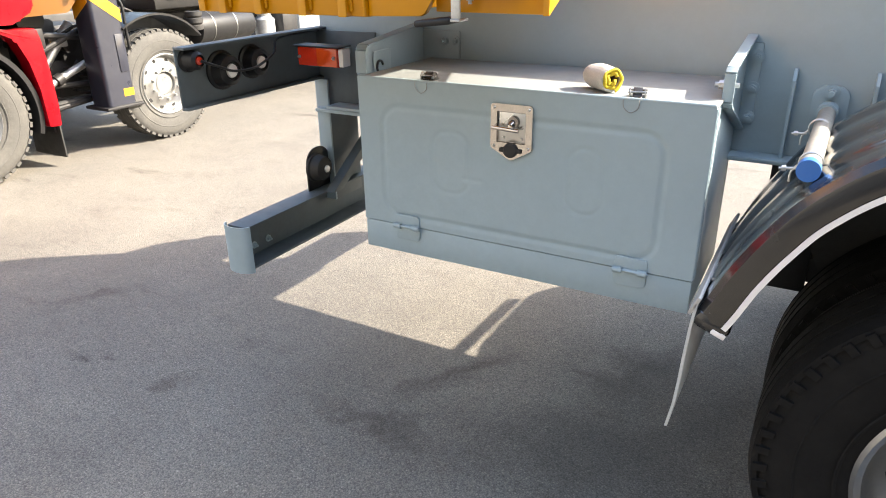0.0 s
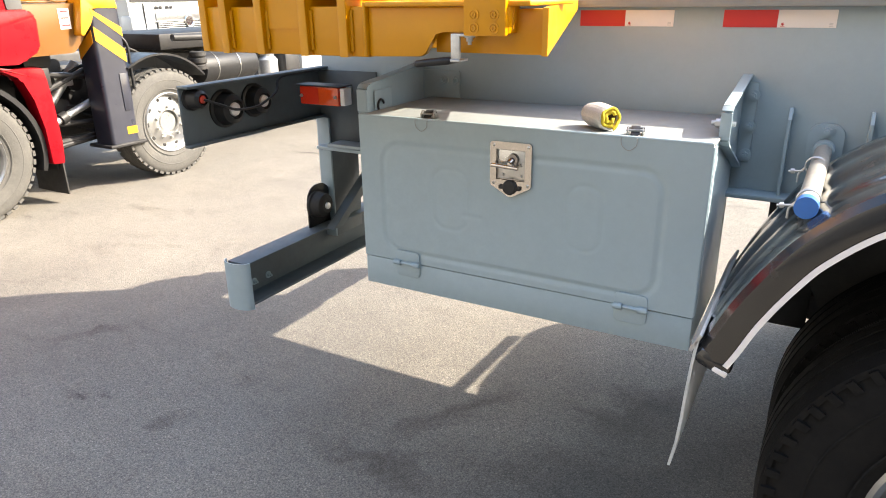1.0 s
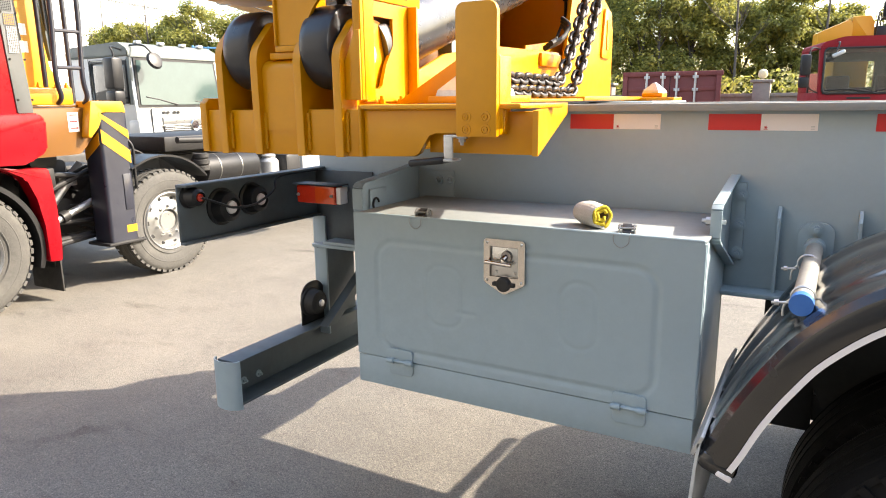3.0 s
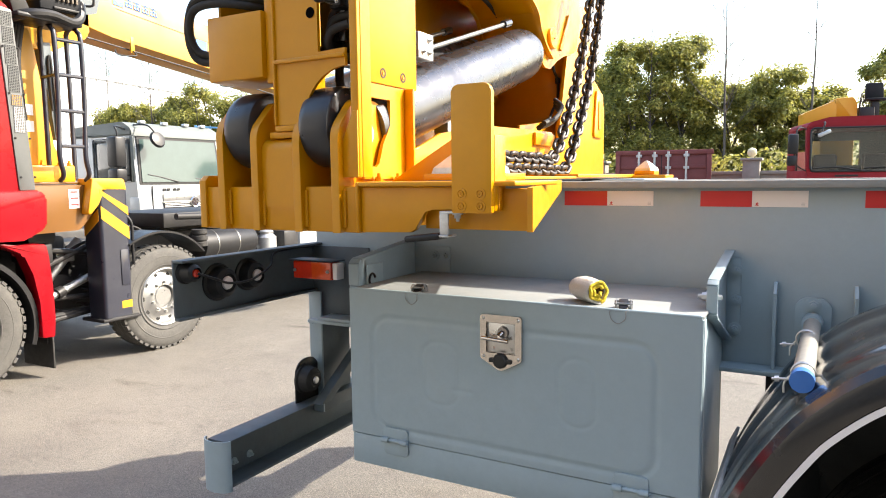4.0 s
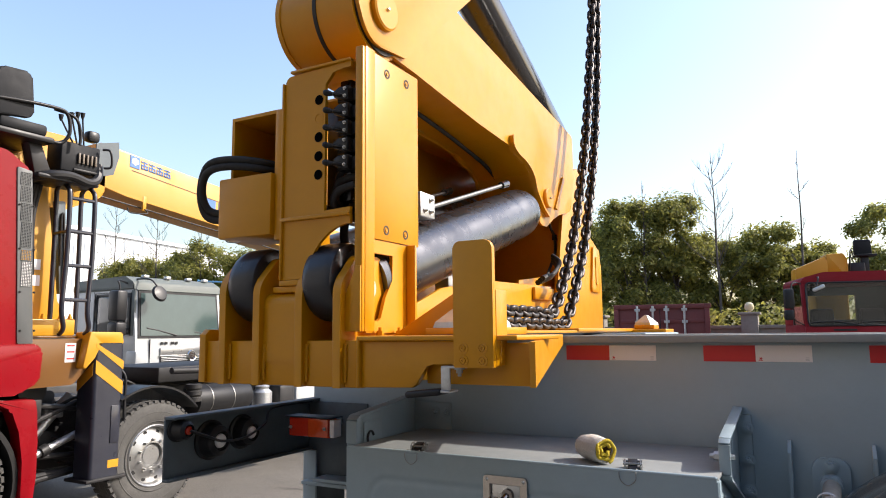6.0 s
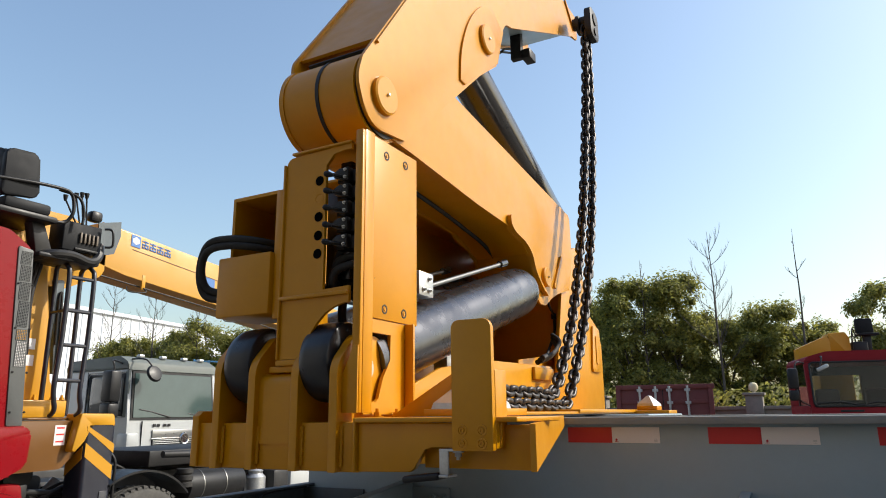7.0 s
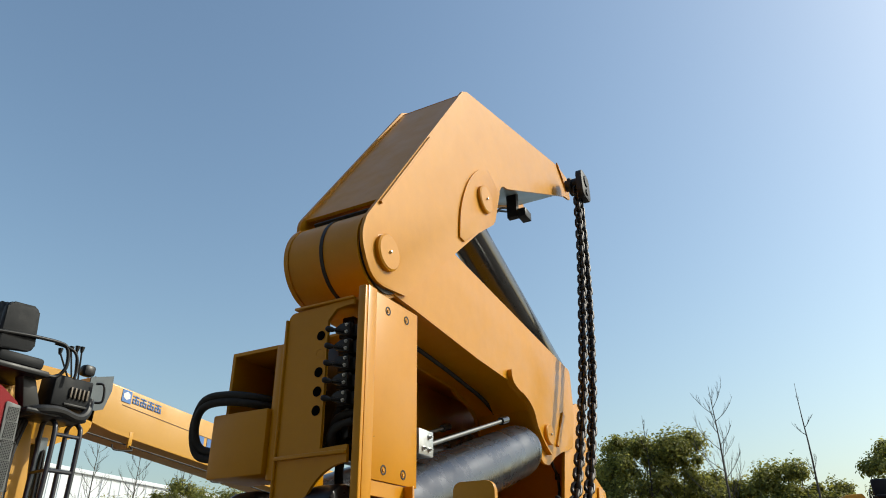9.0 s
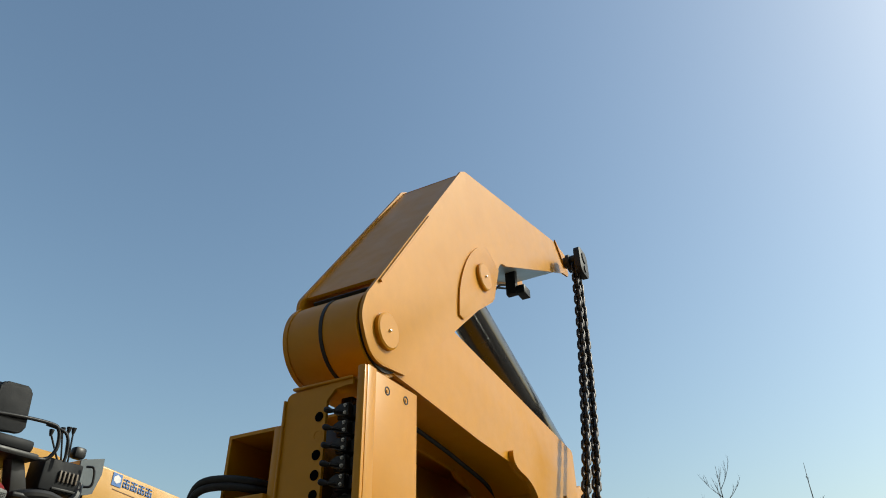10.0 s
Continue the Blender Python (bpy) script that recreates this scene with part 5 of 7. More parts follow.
boss = [(p.y, p.z) for p in smooth_line([(0, 2.935, 3.41), (0, 2.945, 3.55), (0, 2.975, 3.66), (0, 3.03, 3.78), (0, 3.10, 3.885), (0, 3.19, 3.98), (0, 3.28, 4.045), (0, 3.36, 4.075)], 3)] + [(3.53, 4.00), (3.43, 3.735), (3.20, 3.57), (2.99, 3.405)]
part("pin_boss", prism(None, boss, "x", BX + 0.0185, BX + 0.030, 0.003), YELLOW, jib)
part("tip_rib", prism(None, [(4.86, 5.01), (4.90, 5.0), (5.10, 4.87), (5.08, 4.83)], "x", BX + 0.019, BX + 0.031), YELLOW, jib)
# sensor arm, its shade under the jib given as a dark colour
bm = cube(-1.70, -1.62, 4.20, 4.25, 4.20, 4.42, 0.003)
arm_ = part("sensor_arm", bm, DARK, jib)
part("sensor", cube(-1.619, -1.55, 4.20, 4.32, 4.19, 4.26, 0.006), PLASTIC, arm_)
for x in (-1.78, -1.86):
    part("jib_cable", pipe(None, smooth_line([(x, 3.75, 4.15), (x, 4.0, 4.24), (x + 0.03, 4.1, 4.22), (x, 4.3, 4.36), (x, 4.6, 4.50)], 6), 0.009, 8), RUBBER, jib)
# jib cylinder
a, b = Vector((-1.70, 3.36, 3.80)), Vector((-1.70, 4.95, 3.13))
d = (b - a).normalized()
jc = part("jib_cylinder", rod(None, a + d * 0.06, b, 0.125, seg=48), BLACK, crane, "black hydraulic cylinder behind the boom")
part("piston_rod", rod(None, a - d * 0.12, a + d * 0.06, 0.06, seg=32), CHROME, jc)

# tower that carries the boom's foot
tower = group_of("tower", crane)
tw = [(4.30, 1.70), (5.46, 1.70), (5.46, 2.22), (5.36, 2.36), (5.12, 2.45), (5.02, 2.85), (4.90, 2.92), (4.62, 2.80), (4.45, 2.2)]
part("tower_plate", prism(None, rounded(tw, [0, 0.0, 0.06, 0.08, 0.08, 0.05, 0.05, 0.1, 0.1], 5), "x", -1.542, -1.522, 0.002), YELLOW, tower)
part("tower_plate", prism(None, rounded([(4.30, 1.70), (4.72, 1.70), (4.66, 2.45), (4.50, 2.5)], 0.03, 4), "x", -2.12, -2.10, 0.002), YELLOW, tower)
part("tower_boss", prism(None, rounded([(5.14, 2.00), (5.36, 2.00), (5.40, 2.10), (5.36, 2.34), (5.20, 2.36)], 0.03, 4), "x", -1.5215, -1.505, 0.002), YELLOW, tower)
part("tower_slot", prism(None, rounded([(5.24, 2.06), (5.30, 2.06), (5.30, 2.28), (5.24, 2.28)], 0.02, 4), "x", -1.5045, -1.499), YELLOW, tower)
part("tower_back", cube(-1.80, -1.545, 4.7, 4.73, 1.706, 2.4), YELLOW, tower)
part("foot_plate", cube(-1.454, -1.12, 3.55, 5.02, 1.698, 1.716, 0.003), YELLOW, crane)
part("foot_rubber", cube(-1.40, -1.14, 3.60, 4.9, 1.6905, 1.6975, 0.001), DARK, crane)

# base floor and sloping side members behind the column
part("base_floor", cube(-2.15, -1.13, 2.34, 4.88, 1.692, 1.705, 0.002), YELLOW, crane)

part("side_rail", prism(None, rounded([(2.34, 1.706), (2.34, 1.80), (2.61, 1.892), (3.10, 1.955), (4.0, 1.972), (4.06, 1.90), (4.12, 1.706)], [0, 0, 0.06, 0.06, 0.02, 0.03, 0], 5), "x", -1.445, -1.430, 0.002), YELLOW, crane)
part("rail_pad", cube(-1.4295, -1.41, 3.68, 3.99, 1.885, 1.955, 0.004), YELLOW, crane)
part("inner_slope", prism(None, [(2.50, 1.71), (2.95, 2.00), (3.9, 2.0), (3.9, 1.71)], "x", -1.80, -1.76, 0.002), YELLOW, crane)
# front knee strut beside the stop plate
part("knee_strut", prism(None, [(-1.395, 1.6905), (-1.25, 1.6905), (-1.06, 1.822), (-1.055, 1.87), (-1.085, 1.868)], "y", 2.16, 2.18, 0.003), YELLOW, crane)
part("knee_lip", prism(None, [(-1.11, 1.72), (-1.095, 1.715), (-1.05, 1.79), (-1.05, 1.87), (-1.065, 1.87), (-1.068, 1.80)], "y", 2.13, 2.20, 0.002), YELLOW, crane)

# handle of the lock under the arm
bm = bmesh.new()
box(bm, -1.060, -1.028, YC - 0.028, YC - 0.020, 1.518, 1.588, 0.002)
box(bm, -1.060, -0.985, YC - 0.028, YC + 0.02, 1.586, 1.594, 0.002)
box(bm, -1.088, -1.028, YC - 0.032, YC + 0.03, 1.510, 1.5175, 0.002)
lock = part("lock_handle", bm, ZINC, crane, "galvanised lock handle")
bolt(lock, (-1.005, YC - 0.005, 1.586), (0, 0, -1), 0.011, ZINC)
bm = bmesh.new()
turned = Matrix.Translation((-1.125, YC - 0.004, 1.506)) @ Matrix.Rotation(radians(-6), 4, "Y")
box(bm, -0.066, 0.066, -0.034, 0.045, -0.011, 0.011, 0.008, turned)
part("handle_grip", bm, PLASTIC, lock)

# --- the lifting chain: two strands from the jib tip down to the base ---
chain = thing("lifting_chain", "dark steel lifting chain hanging doubled from the jib tip", "chain")
chain.location, chain.scale = crane.location, crane.scale
bm = bmesh.new()
prism(bm, rounded([(4.85, 4.70), (4.85, 4.84), (5.01, 4.84), (5.01, 4.70)], [0.06, 0.05, 0.05, 0.06], 6), "x", -1.40, -1.37, 0.004)
prism(bm, rounded([(4.82, 4.62), (4.82, 4.87), (5.04, 4.87), (5.04, 4.62)], [0.06, 0.05, 0.05, 0.06], 6), "x", -1.31, -1.26, 0.004)
rod(bm, (-1.43, 4.93, 4.79), (-1.25, 4.93, 4.79), 0.05, seg=24)
rod(bm, (-1.36, 4.93, 4.68), (-1.25, 4.93, 4.68), 0.03, seg=16)
part("shackle", bm, DARK, chain)

bm = bmesh.new()
ring = []
for k in range(20):
    q = 2 * math.pi * k / 20
    ring.append((0.0255 * math.cos(q), 0, 0.0255 * math.sin(q) + (0.015 if math.sin(q) >= 0 else -0.015)))
pipe(bm, ring, 0.0125, 8, True)
LINK = finish("chain_link", bm, CHAIN, 60)


def strand(points, pitch=0.0555, start=0):
    line = smooth_line(points, 30)
    walked, last, k, along = 0.0, line[0], start, 0.0
    for p, q in zip(line, line[1:]):
        step = (q - p).length
        while walked + step >= along:
            at = p.lerp(q, (along - walked) / step)
            d = (q - p).normalized()
            turn = d.to_track_quat("Z", "Y").to_matrix().to_4x4() @ Matrix.Rotation(radians(45 + 90 * (k % 2)) + 0.12 * math.sin(k * 1.7), 4, "Z")
            ob = new("chain_link", LINK)
            ob.parent = chain
            ob.matrix_basis = Matrix.Translation(at) @ turn
            k += 1
            along += pitch
        walked += step


strand([(-1.335, 4.90, 4.76), (-1.338, 4.84, 4.2), (-1.338, 4.70, 3.6), (-1.33, 4.48, 2.95), (-1.315, 4.14, 2.32), (-1.305, 3.84, 1.96), (-1.305, 3.70, 1.83), (-1.30, 3.60, 1.795), (-1.30, 3.4, 1.80), (-1.30, 3.0, 1.80), (-1.30, 2.62, 1.80)])
strand([(-1.335, 4.97, 4.76), (-1.330, 4.93, 4.2), (-1.320, 4.82, 3.6), (-1.305, 4.61, 2.95), (-1.288, 4.29, 2.32), (-1.27, 3.96, 1.93), (-1.27, 3.81, 1.775), (-1.275, 3.72, 1.74), (-1.28, 3.4, 1.74), (-1.28, 3.0, 1.74), (-1.28, 2.62, 1.74)], start=1)

# --- red truck with a loader crane, parked across the yard; it points to -y ---
GLASS = glass_material("dark_tinted_glass", (0.045, 0.055, 0.06), 0.05)
PALE_GLASS = glass_material("pale_windscreen_glass", (0.055, 0.085, 0.08), 0.05)
BLUE_PRINT = material("blue_print", (0.08, 0.20, 0.48), 0.4, grain=0.05, scale=30)
ORANGE = material("orange_crane_paint", (0.145, 0.054, 0.001), 0.42, grain=0.06, scale=12, dirt=0.25, dirt_color=(0.10, 0.034, 0.002), dirt_scale=2.5, coat=0.2)
NAVY = material("dark_blue_black_paint", (0.018, 0.020, 0.032), 0.35, grain=0.1, scale=20, dirt=0.3, dirt_color=(0.06, 0.06, 0.07), dirt_scale=4, coat=0.3)
SPOOL = material("tan_valve_spool_metal", (0.16, 0.13, 0.10), 0.55, metal=0.2, grain=0.3, scale=80)
GREY_SEAT = material("dark_grey_vinyl", (0.008, 0.009, 0.011), 0.6, grain=0.1, scale=60, bump=0.1, gloss=0.25)

truck = thing("truck_crane", "red cab truck with a yellow loader crane and black outrigger", "truck")
TX = -5.80
cab = part("cab", prism(None, rounded([(1.25, 1.24), (1.25, 2.3), (1.55, 3.15), (2.2, 3.28), (3.10, 3.245), (3.29, 3.12), (3.36, 2.1), (3.39, 1.24)], [0.1, 0.2, 0.25, 0.3, 0.18, 0.05, 0.05, 0.03], 6), "x", -8.25, TX, 0.04), RED, truck, "glossy red cab")
VENT_GREY = material("grey_vent_panel_paint", (0.085, 0.090, 0.088), 0.5, grain=0.06, scale=30, dirt=0.25, dirt_color=(0.11, 0.11, 0.10), dirt_scale=5)
vent = part("vent_strip", prism(None, rounded([(3.275, 1.64), (3.405, 1.64), (3.372, 2.1), (3.312, 3.10), (3.184, 3.12), (3.248, 2.1)], 0.015, 3), "x", TX - 0.02, TX + 0.012, 0.004), VENT_GREY, cab, "grey vent strip with mesh panels")
for z0, z1, behind in ((2.97, 3.077, GREY_SEAT), (2.83, 2.957, GREY_SEAT), (2.667, 2.815, GREY_SEAT), (2.444, 2.655, GREY_SEAT), (2.335, 2.42, CRANE_YELLOW), (2.117, 2.325, TAPE_WHITE)):
    y = 3.257 - 0.066 * ((z0 + z1) / 2 - 2.4)
    p_ = part("mesh_panel", cube(TX + 0.0125, TX + 0.0145, y, y + 0.088, z0, z1, 0), behind, vent, smooth=None)
    bm = bmesh.new()
    n = round((z1 - z0) / 0.0125)
    for j in range(n + 1):
        z = z0 + (z1 - z0) * j / n
        box(bm, TX + 0.0145, TX + 0.0175, y, y + 0.088, z - 0.0022, z + 0.0022)
    for j in range(7):
        box(bm, TX + 0.0146, TX + 0.0176, y + 0.0138 * j - 0.002 + 0.0022, y + 0.0138 * j + 0.002 + 0.0022, z0, z1)
    part("wire_mesh", bm, VENT_GREY, p_, smooth=None)
for z in (1.75, 2.07, 2.43, 2.80):
    y = 3.27 - 0.066 * (z - 2.4)
    for dy in (-0.018, 0.098):
        bolt(vent, (TX + 0.012, y + dy - 0.005, z), (1, 0, 0), 0.006, PLASTIC)
part("side_step", prism(None, rounded([(2.2, 1.24), (2.2, 1.62), (3.41, 1.64), (3.465, 1.58), (3.45, 1.32), (3.25, 1.225)], [0.02, 0.02, 0.04, 0.04, 0.06, 0.06], 4), "x", TX - 0.2, TX + 0.06, 0.02), RED, cab)
arcp = rounded([(3.05, 1.22), (3.20, 1.19), (3.44, 1.182), (3.46, 1.08), (3.478, 0.84), (3.482, 0.55), (3.473, 0.368), (3.362, 0.378), (3.36, 0.69), (3.32, 0.93), (3.25, 1.11), (3.05, 1.205)], [0, 0.03, 0.02, 0.05, 0.1, 0.1, 0.02, 0.02, 0.1, 0.1, 0.06, 0], 4)
part("fender", prism(None, arcp, "x", TX - 0.10, TX + 0.04, 0.012), RED, truck)
part("fender_liner", prism(None, [(2.73 + r * math.sin(q), 0.53 + r * math.cos(q)) for r, qs in ((0.63, [0.2 + 1.7 * k / 14 for k in range(15)]), (0.59, [1.9 - 1.7 * k / 14 for k in range(15)])) for q in qs], "x", TX - 0.4, TX + 0.0, 0.004), PLASTIC, truck)
part("mudflap", cube(TX - 0.46, TX - 0.01, 3.470, 3.486, 0.08, 0.46, 0.004), RUBBER, truck)
part("flap_panel", cube(TX - 0.46, TX - 0.06, 3.45, 3.468, 0.30, 1.16, 0.006), PLASTIC, truck)
for y in (2.73, 4.68):
    wheel(truck, TX - 0.14, y, 0.53, "+x", 0.525, 0.28, 0.285, DUSTY, ALU, n=46, deep=-0.02)
    wheel(truck, -8.1, y, 0.53, "+x", 0.525, 0.28, 0.285, DUSTY, ALU, n=46, deep=0.02)
for y in (8.9, 10.25):
    wheel(truck, TX - 0.14, y, 0.53, "+x", 0.525, 0.28, 0.285, DUSTY, ALU, n=46, deep=0.08)
    wheel(truck, -8.1, y, 0.53, "+x", 0.525, 0.28, 0.285, DUSTY, ALU, n=46, deep=0.02)
for x in (-6.75, -7.35):
    part("chassis_rail", cube(x - 0.05, x + 0.05, 1.9, 12.0, 0.86, 1.12, 0.01), DARK, truck)
for y in (2.73, 4.68, 8.9, 10.25):
    part("axle", rod(None, (TX - 0.2, y, 0.53), (-8.0, y, 0.53), 0.07), DARK, truck)
for y in (2.9, 4.85):
    for k in range(6):
        part("spring_leaf", prism(None, [(y - 0.75 + 0.09 * k, 0.72 - 0.018 * k), (y, 0.60 - 0.018 * k), (y + 0.75 - 0.09 * k, 0.72 - 0.018 * k), (y + 0.75 - 0.09 * k, 0.735 - 0.018 * k), (y, 0.616 - 0.018 * k), (y - 0.75 + 0.09 * k, 0.735 - 0.018 * k)], "x", -6.52, -6.43), DARK, truck)
shock = part("shock_absorber", rod(None, (-6.25, 3.55, 0.62), (-6.25, 4.05, 1.15), 0.045, seg=16), ZINC, truck)
bm = bmesh.new()
for k in range(9):
    c = Vector((-6.25, 3.50, 0.57)).lerp(Vector((-6.25, 3.72, 0.80)), k / 8)
    lathe([(0.03, -0.012), (0.068, 0.0), (0.03, 0.012)], 16, Matrix.Translation(c) @ Vector((0, 0.5, 0.53)).to_track_quat("Z", "Y").to_matrix().to_4x4(), bm)
part("rubber_bellows", bm, RUBBER, shock)
for y, z, r in ((3.62, 0.52, 0.09), (3.85, 0.72, 0.12), (3.70, 1.22, 0.13), (4.02, 0.98, 0.08)):
    part("brake_chamber", rod(None, (-6.7, y, z), (-6.25, y, z), r, seg=20), DARK, truck)
for y0, z0, y1, z1 in ((3.4, 0.42, 4.4, 0.50), (3.45, 1.12, 4.3, 1.0), (3.5, 0.9, 4.35, 1.2), (3.5, 0.66, 4.3, 0.60)):
    part("steering_rod", rod(None, (-6.1, y0, z0), (-6.15, y1, z1), 0.026, seg=10), DARK, truck)
random.seed(5)
for k in range(14):
    y = 3.5 + 0.8 * random.random()
    z = 0.55 + 0.7 * random.random()
    line = [(-6.2 - 0.3 * random.random(), y, z), (-6.15, y + 0.25, z + 0.2 * random.random() - 0.1), (-6.25, y + 0.5, z + 0.3 * random.random() - 0.15)]
    part("brake_hose", pipe(None, smooth_line(line, 5), 0.014, 6), RUBBER, truck)
part("gearbox", cube(-7.3, -6.4, 2.4, 4.3, 0.45, 1.15, 0.08), DARK, truck)
part("engine_sump", cube(-7.35, -6.66, 3.1, 5.3, 0.40, 1.24, 0.05), DARK, truck)
part("cross_member", cube(-7.6, -6.02, 3.50, 3.66, 0.98, 1.16, 0.02), DARK, truck)
part("cross_member", cube(-7.6, -6.02, 4.30, 4.42, 0.92, 1.12, 0.02), DARK, truck)
part("forged_axle", prism(None, [(4.56, 0.40), (4.80, 0.40), (4.80, 0.62), (4.74, 0.56), (4.62, 0.56), (4.56, 0.62)], "x", -7.8, -6.05, 0.01), DARK, truck)
drag = part("drag_link", rod(None, (-6.08, 3.45, 0.60), (-6.14, 4.45, 0.94), 0.034, seg=14), ZINC, truck, "bare steel steering drag link")
for y, z in ((3.70, 0.685), (4.05, 0.805), (4.2, 0.855)):
    part("link_joint", rod(None, (-6.09, y, z), (-6.10, y + 0.07, z + 0.024), 0.052, seg=16), DARK, drag)
part("track_rod", rod(None, (-6.12, 3.42, 0.47), (-6.16, 4.5, 0.50), 0.028, seg=12), DARK, truck)
part("hanger_plate", prism(None, rounded([(3.52, 0.78), (3.60, 1.20), (3.98, 1.20), (3.90, 0.88), (3.72, 0.70)], 0.05, 4), "x", -6.40, -6.34, 0.006), DARK, truck)
part("valve_block", cube(-6.30, -6.18, 3.78, 3.96, 0.96, 1.08, 0.012), ZINC, truck)
# black plastic guard over the second axle
arcp = [(4.63 + r * math.sin(q), 0.50 + r * math.cos(q)) for r, qs in ((0.71, [-0.55 + 1.42 * k / 18 for k in range(19)]), (0.69, [0.87 - 1.42 * k / 18 for k in range(19)])) for q in qs]
part("wheel_arch", prism(None, arcp, "x", TX - 0.36, TX + 0.02, 0.006), PLASTIC, truck)
part("air_bag", lathe([(0.05, 0), (0.085, 0.01), (0.085, 0.05), (0.07, 0.06), (0.088, 0.08), (0.088, 0.12), (0.07, 0.13), (0.085, 0.15), (0.085, 0.19), (0.05, 0.2)], 20, Matrix.Translation((-6.0, 5.30, 0.98))), RUBBER, truck)
# tanks behind it
tank = part("air_tank", lathe([(0, -0.04), (0.10, -0.03), (0.165, 0.0), (0.165, 0.76), (0.15, 0.80), (0.10, 0.83), (0, 0.845)], 36, Matrix.Translation((-6.1, 5.35, 0.99)) @ Matrix.Rotation(radians(-90), 4, "X")), PLASTIC, truck)
for y in (5.52, 5.84):
    part("tank_strap", rod(None, (-6.1, y, 0.99), (-6.1, y + 0.012, 0.99), 0.168, seg=36), WORN, tank)
part("filter_housing", lathe([(0.10, 0), (0.12, 0.02), (0.12, 0.26), (0.08, 0.30), (0.09, 0.33), (0.05, 0.36), (0, 0.37)], 24, Matrix.Translation((-6.05, 6.40, 0.74))), ZINC, truck, "grey metal filter housing")
part("battery_box", cube(-6.35, -5.90, 6.56, 6.84, 0.68, 1.08, 0.05), DARK, truck)
part("fuel_tank", cube(-6.40, -5.90, 6.86, 7.45, 0.62, 1.08, 0.05), WHITE, truck, "pale aluminium fuel tank")
part("side_pipe", rod(None, (-6.0, 5.0, 1.33), (-6.0, 6.0, 1.30), 0.035, seg=14), DARK, truck)
part("load_frame", cube(-7.4, -6.2, 5.0, 12.0, 1.2, 1.36, 0.01), DARK, truck)

# crane foot, column, outrigger
foot = part("crane_foot", prism(None, rounded([(3.40, 1.26), (3.40, 1.68), (4.02, 1.68), (4.02, 1.45), (3.85, 1.27)], [0.02, 0.02, 0.02, 0.1, 0.08], 5), "x", -8.0, TX - 0.10, 0.01), ORANGE, truck, "orange crane foot beam")
part("warning_label", cube(TX - 0.0995, TX - 0.0975, 3.76, 3.86, 1.47, 1.64, 0), TAPE_WHITE, foot)
for z in (1.495, 1.555, 1.61):
    part("label_print", cube(TX - 0.0972, TX - 0.0962, 3.775, 3.845, z, z + 0.014, 0), TAPE_RED, foot, smooth=None)
part("arm_head", prism(None, rounded([(3.86, 1.36), (3.93, 1.74), (4.25, 1.735), (4.28, 1.62), (4.05, 1.64), (3.98, 1.50)], 0.02, 4), "x", TX - 0.22, TX + 0.0, 0.008), CRANE_YELLOW, truck)
leg = part("outrigger_leg", prism(None, rounded([(TX - 0.26, 3.985), (TX, 3.985), (TX, 4.285), (TX - 0.26, 4.285)], 0.035, 4), "z", 0.425, 1.635), NAVY, truck, "black outrigger leg with yellow warning stripes")
part("foot_pad", cube(TX - 0.3, TX + 0.03, 3.94, 4.34, 0.395, 0.4245, 0.008), DARK, leg)
for z, h in ((1.155, 0.12), (1.385, 0.08)):
    bm = prism(None, [(3.995, z + 0.21), (4.278, z), (4.278, z + h), (3.995, min(1.634, z + h + 0.21))], "x", TX + 0.0005, TX + 0.003)
    part("yellow_stripe", bm, CRANE_YELLOW, leg, smooth=None)
    part("yellow_stripe", prism(None, [(TX - 0.24, z + 0.04), (TX - 0.02, z + 0.19), (TX - 0.02, z + 0.30), (TX - 0.24, z + 0.15)], "y", 3.980, 3.9845), CRANE_YELLOW, leg, smooth=None)
part("leg_sticker", cube(TX + 0.0005, TX + 0.002, 4.16, 4.27, 0.50, 0.57, 0), CRANE_YELLOW, leg, smooth=None)
part("leg_handle", pipe(None, smooth_line([(TX - 0.05, 4.29, 0.55), (TX - 0.03, 4.33, 0.62), (TX - 0.03, 4.33, 1.1), (TX - 0.03, 4.33, 1.3), (TX - 0.05, 4.29, 1.38)], 5), 0.014, 8), PLASTIC, leg)
part("leg_plate", cube(TX + 0.0005, TX + 0.008, 4.17, 4.25, 0.72, 1.06, 0.003), NAVY, leg)

outline = rounded([(3.35, 1.69), (3.35, 3.05), (3.66, 3.05), (3.69, 2.88), (3.815, 2.03), (3.90, 1.88), (3.90, 1.69)], [0.01, 0.02, 0.02, 0.1, 0.1, 0.03, 0.01], 4)
column = part("crane_column", prism(None, outline, "x", -6.9, -6.15, 0.012), CRANE_YELLOW, truck)
part("column_foot", cube(-6.95, -6.0, 3.38, 3.905, 1.705, 1.855, 0.012), CRANE_YELLOW, truck)
part("column_flange", cube(-6.95, -5.98, 3.36, 3.985, 1.686, 1.7045, 0.004), ORANGE, truck)
for y in (3.62, 3.78, 3.87):
    bolt(column, (-6.03, y, 1.8555), (0, 0, 1), 0.022, CRANE_YELLOW)
ram = part("luffing_cylinder", prism(None, rounded([(3.775, 2.97), (3.90, 2.985), (3.955, 2.2), (3.93, 2.10), (3.885, 2.10), (3.862, 2.4)], 0.015, 3), "x", -6.36, -6.24, 0.012), GRIMY_SHADED, truck, "dark grey crane lifting cylinder")
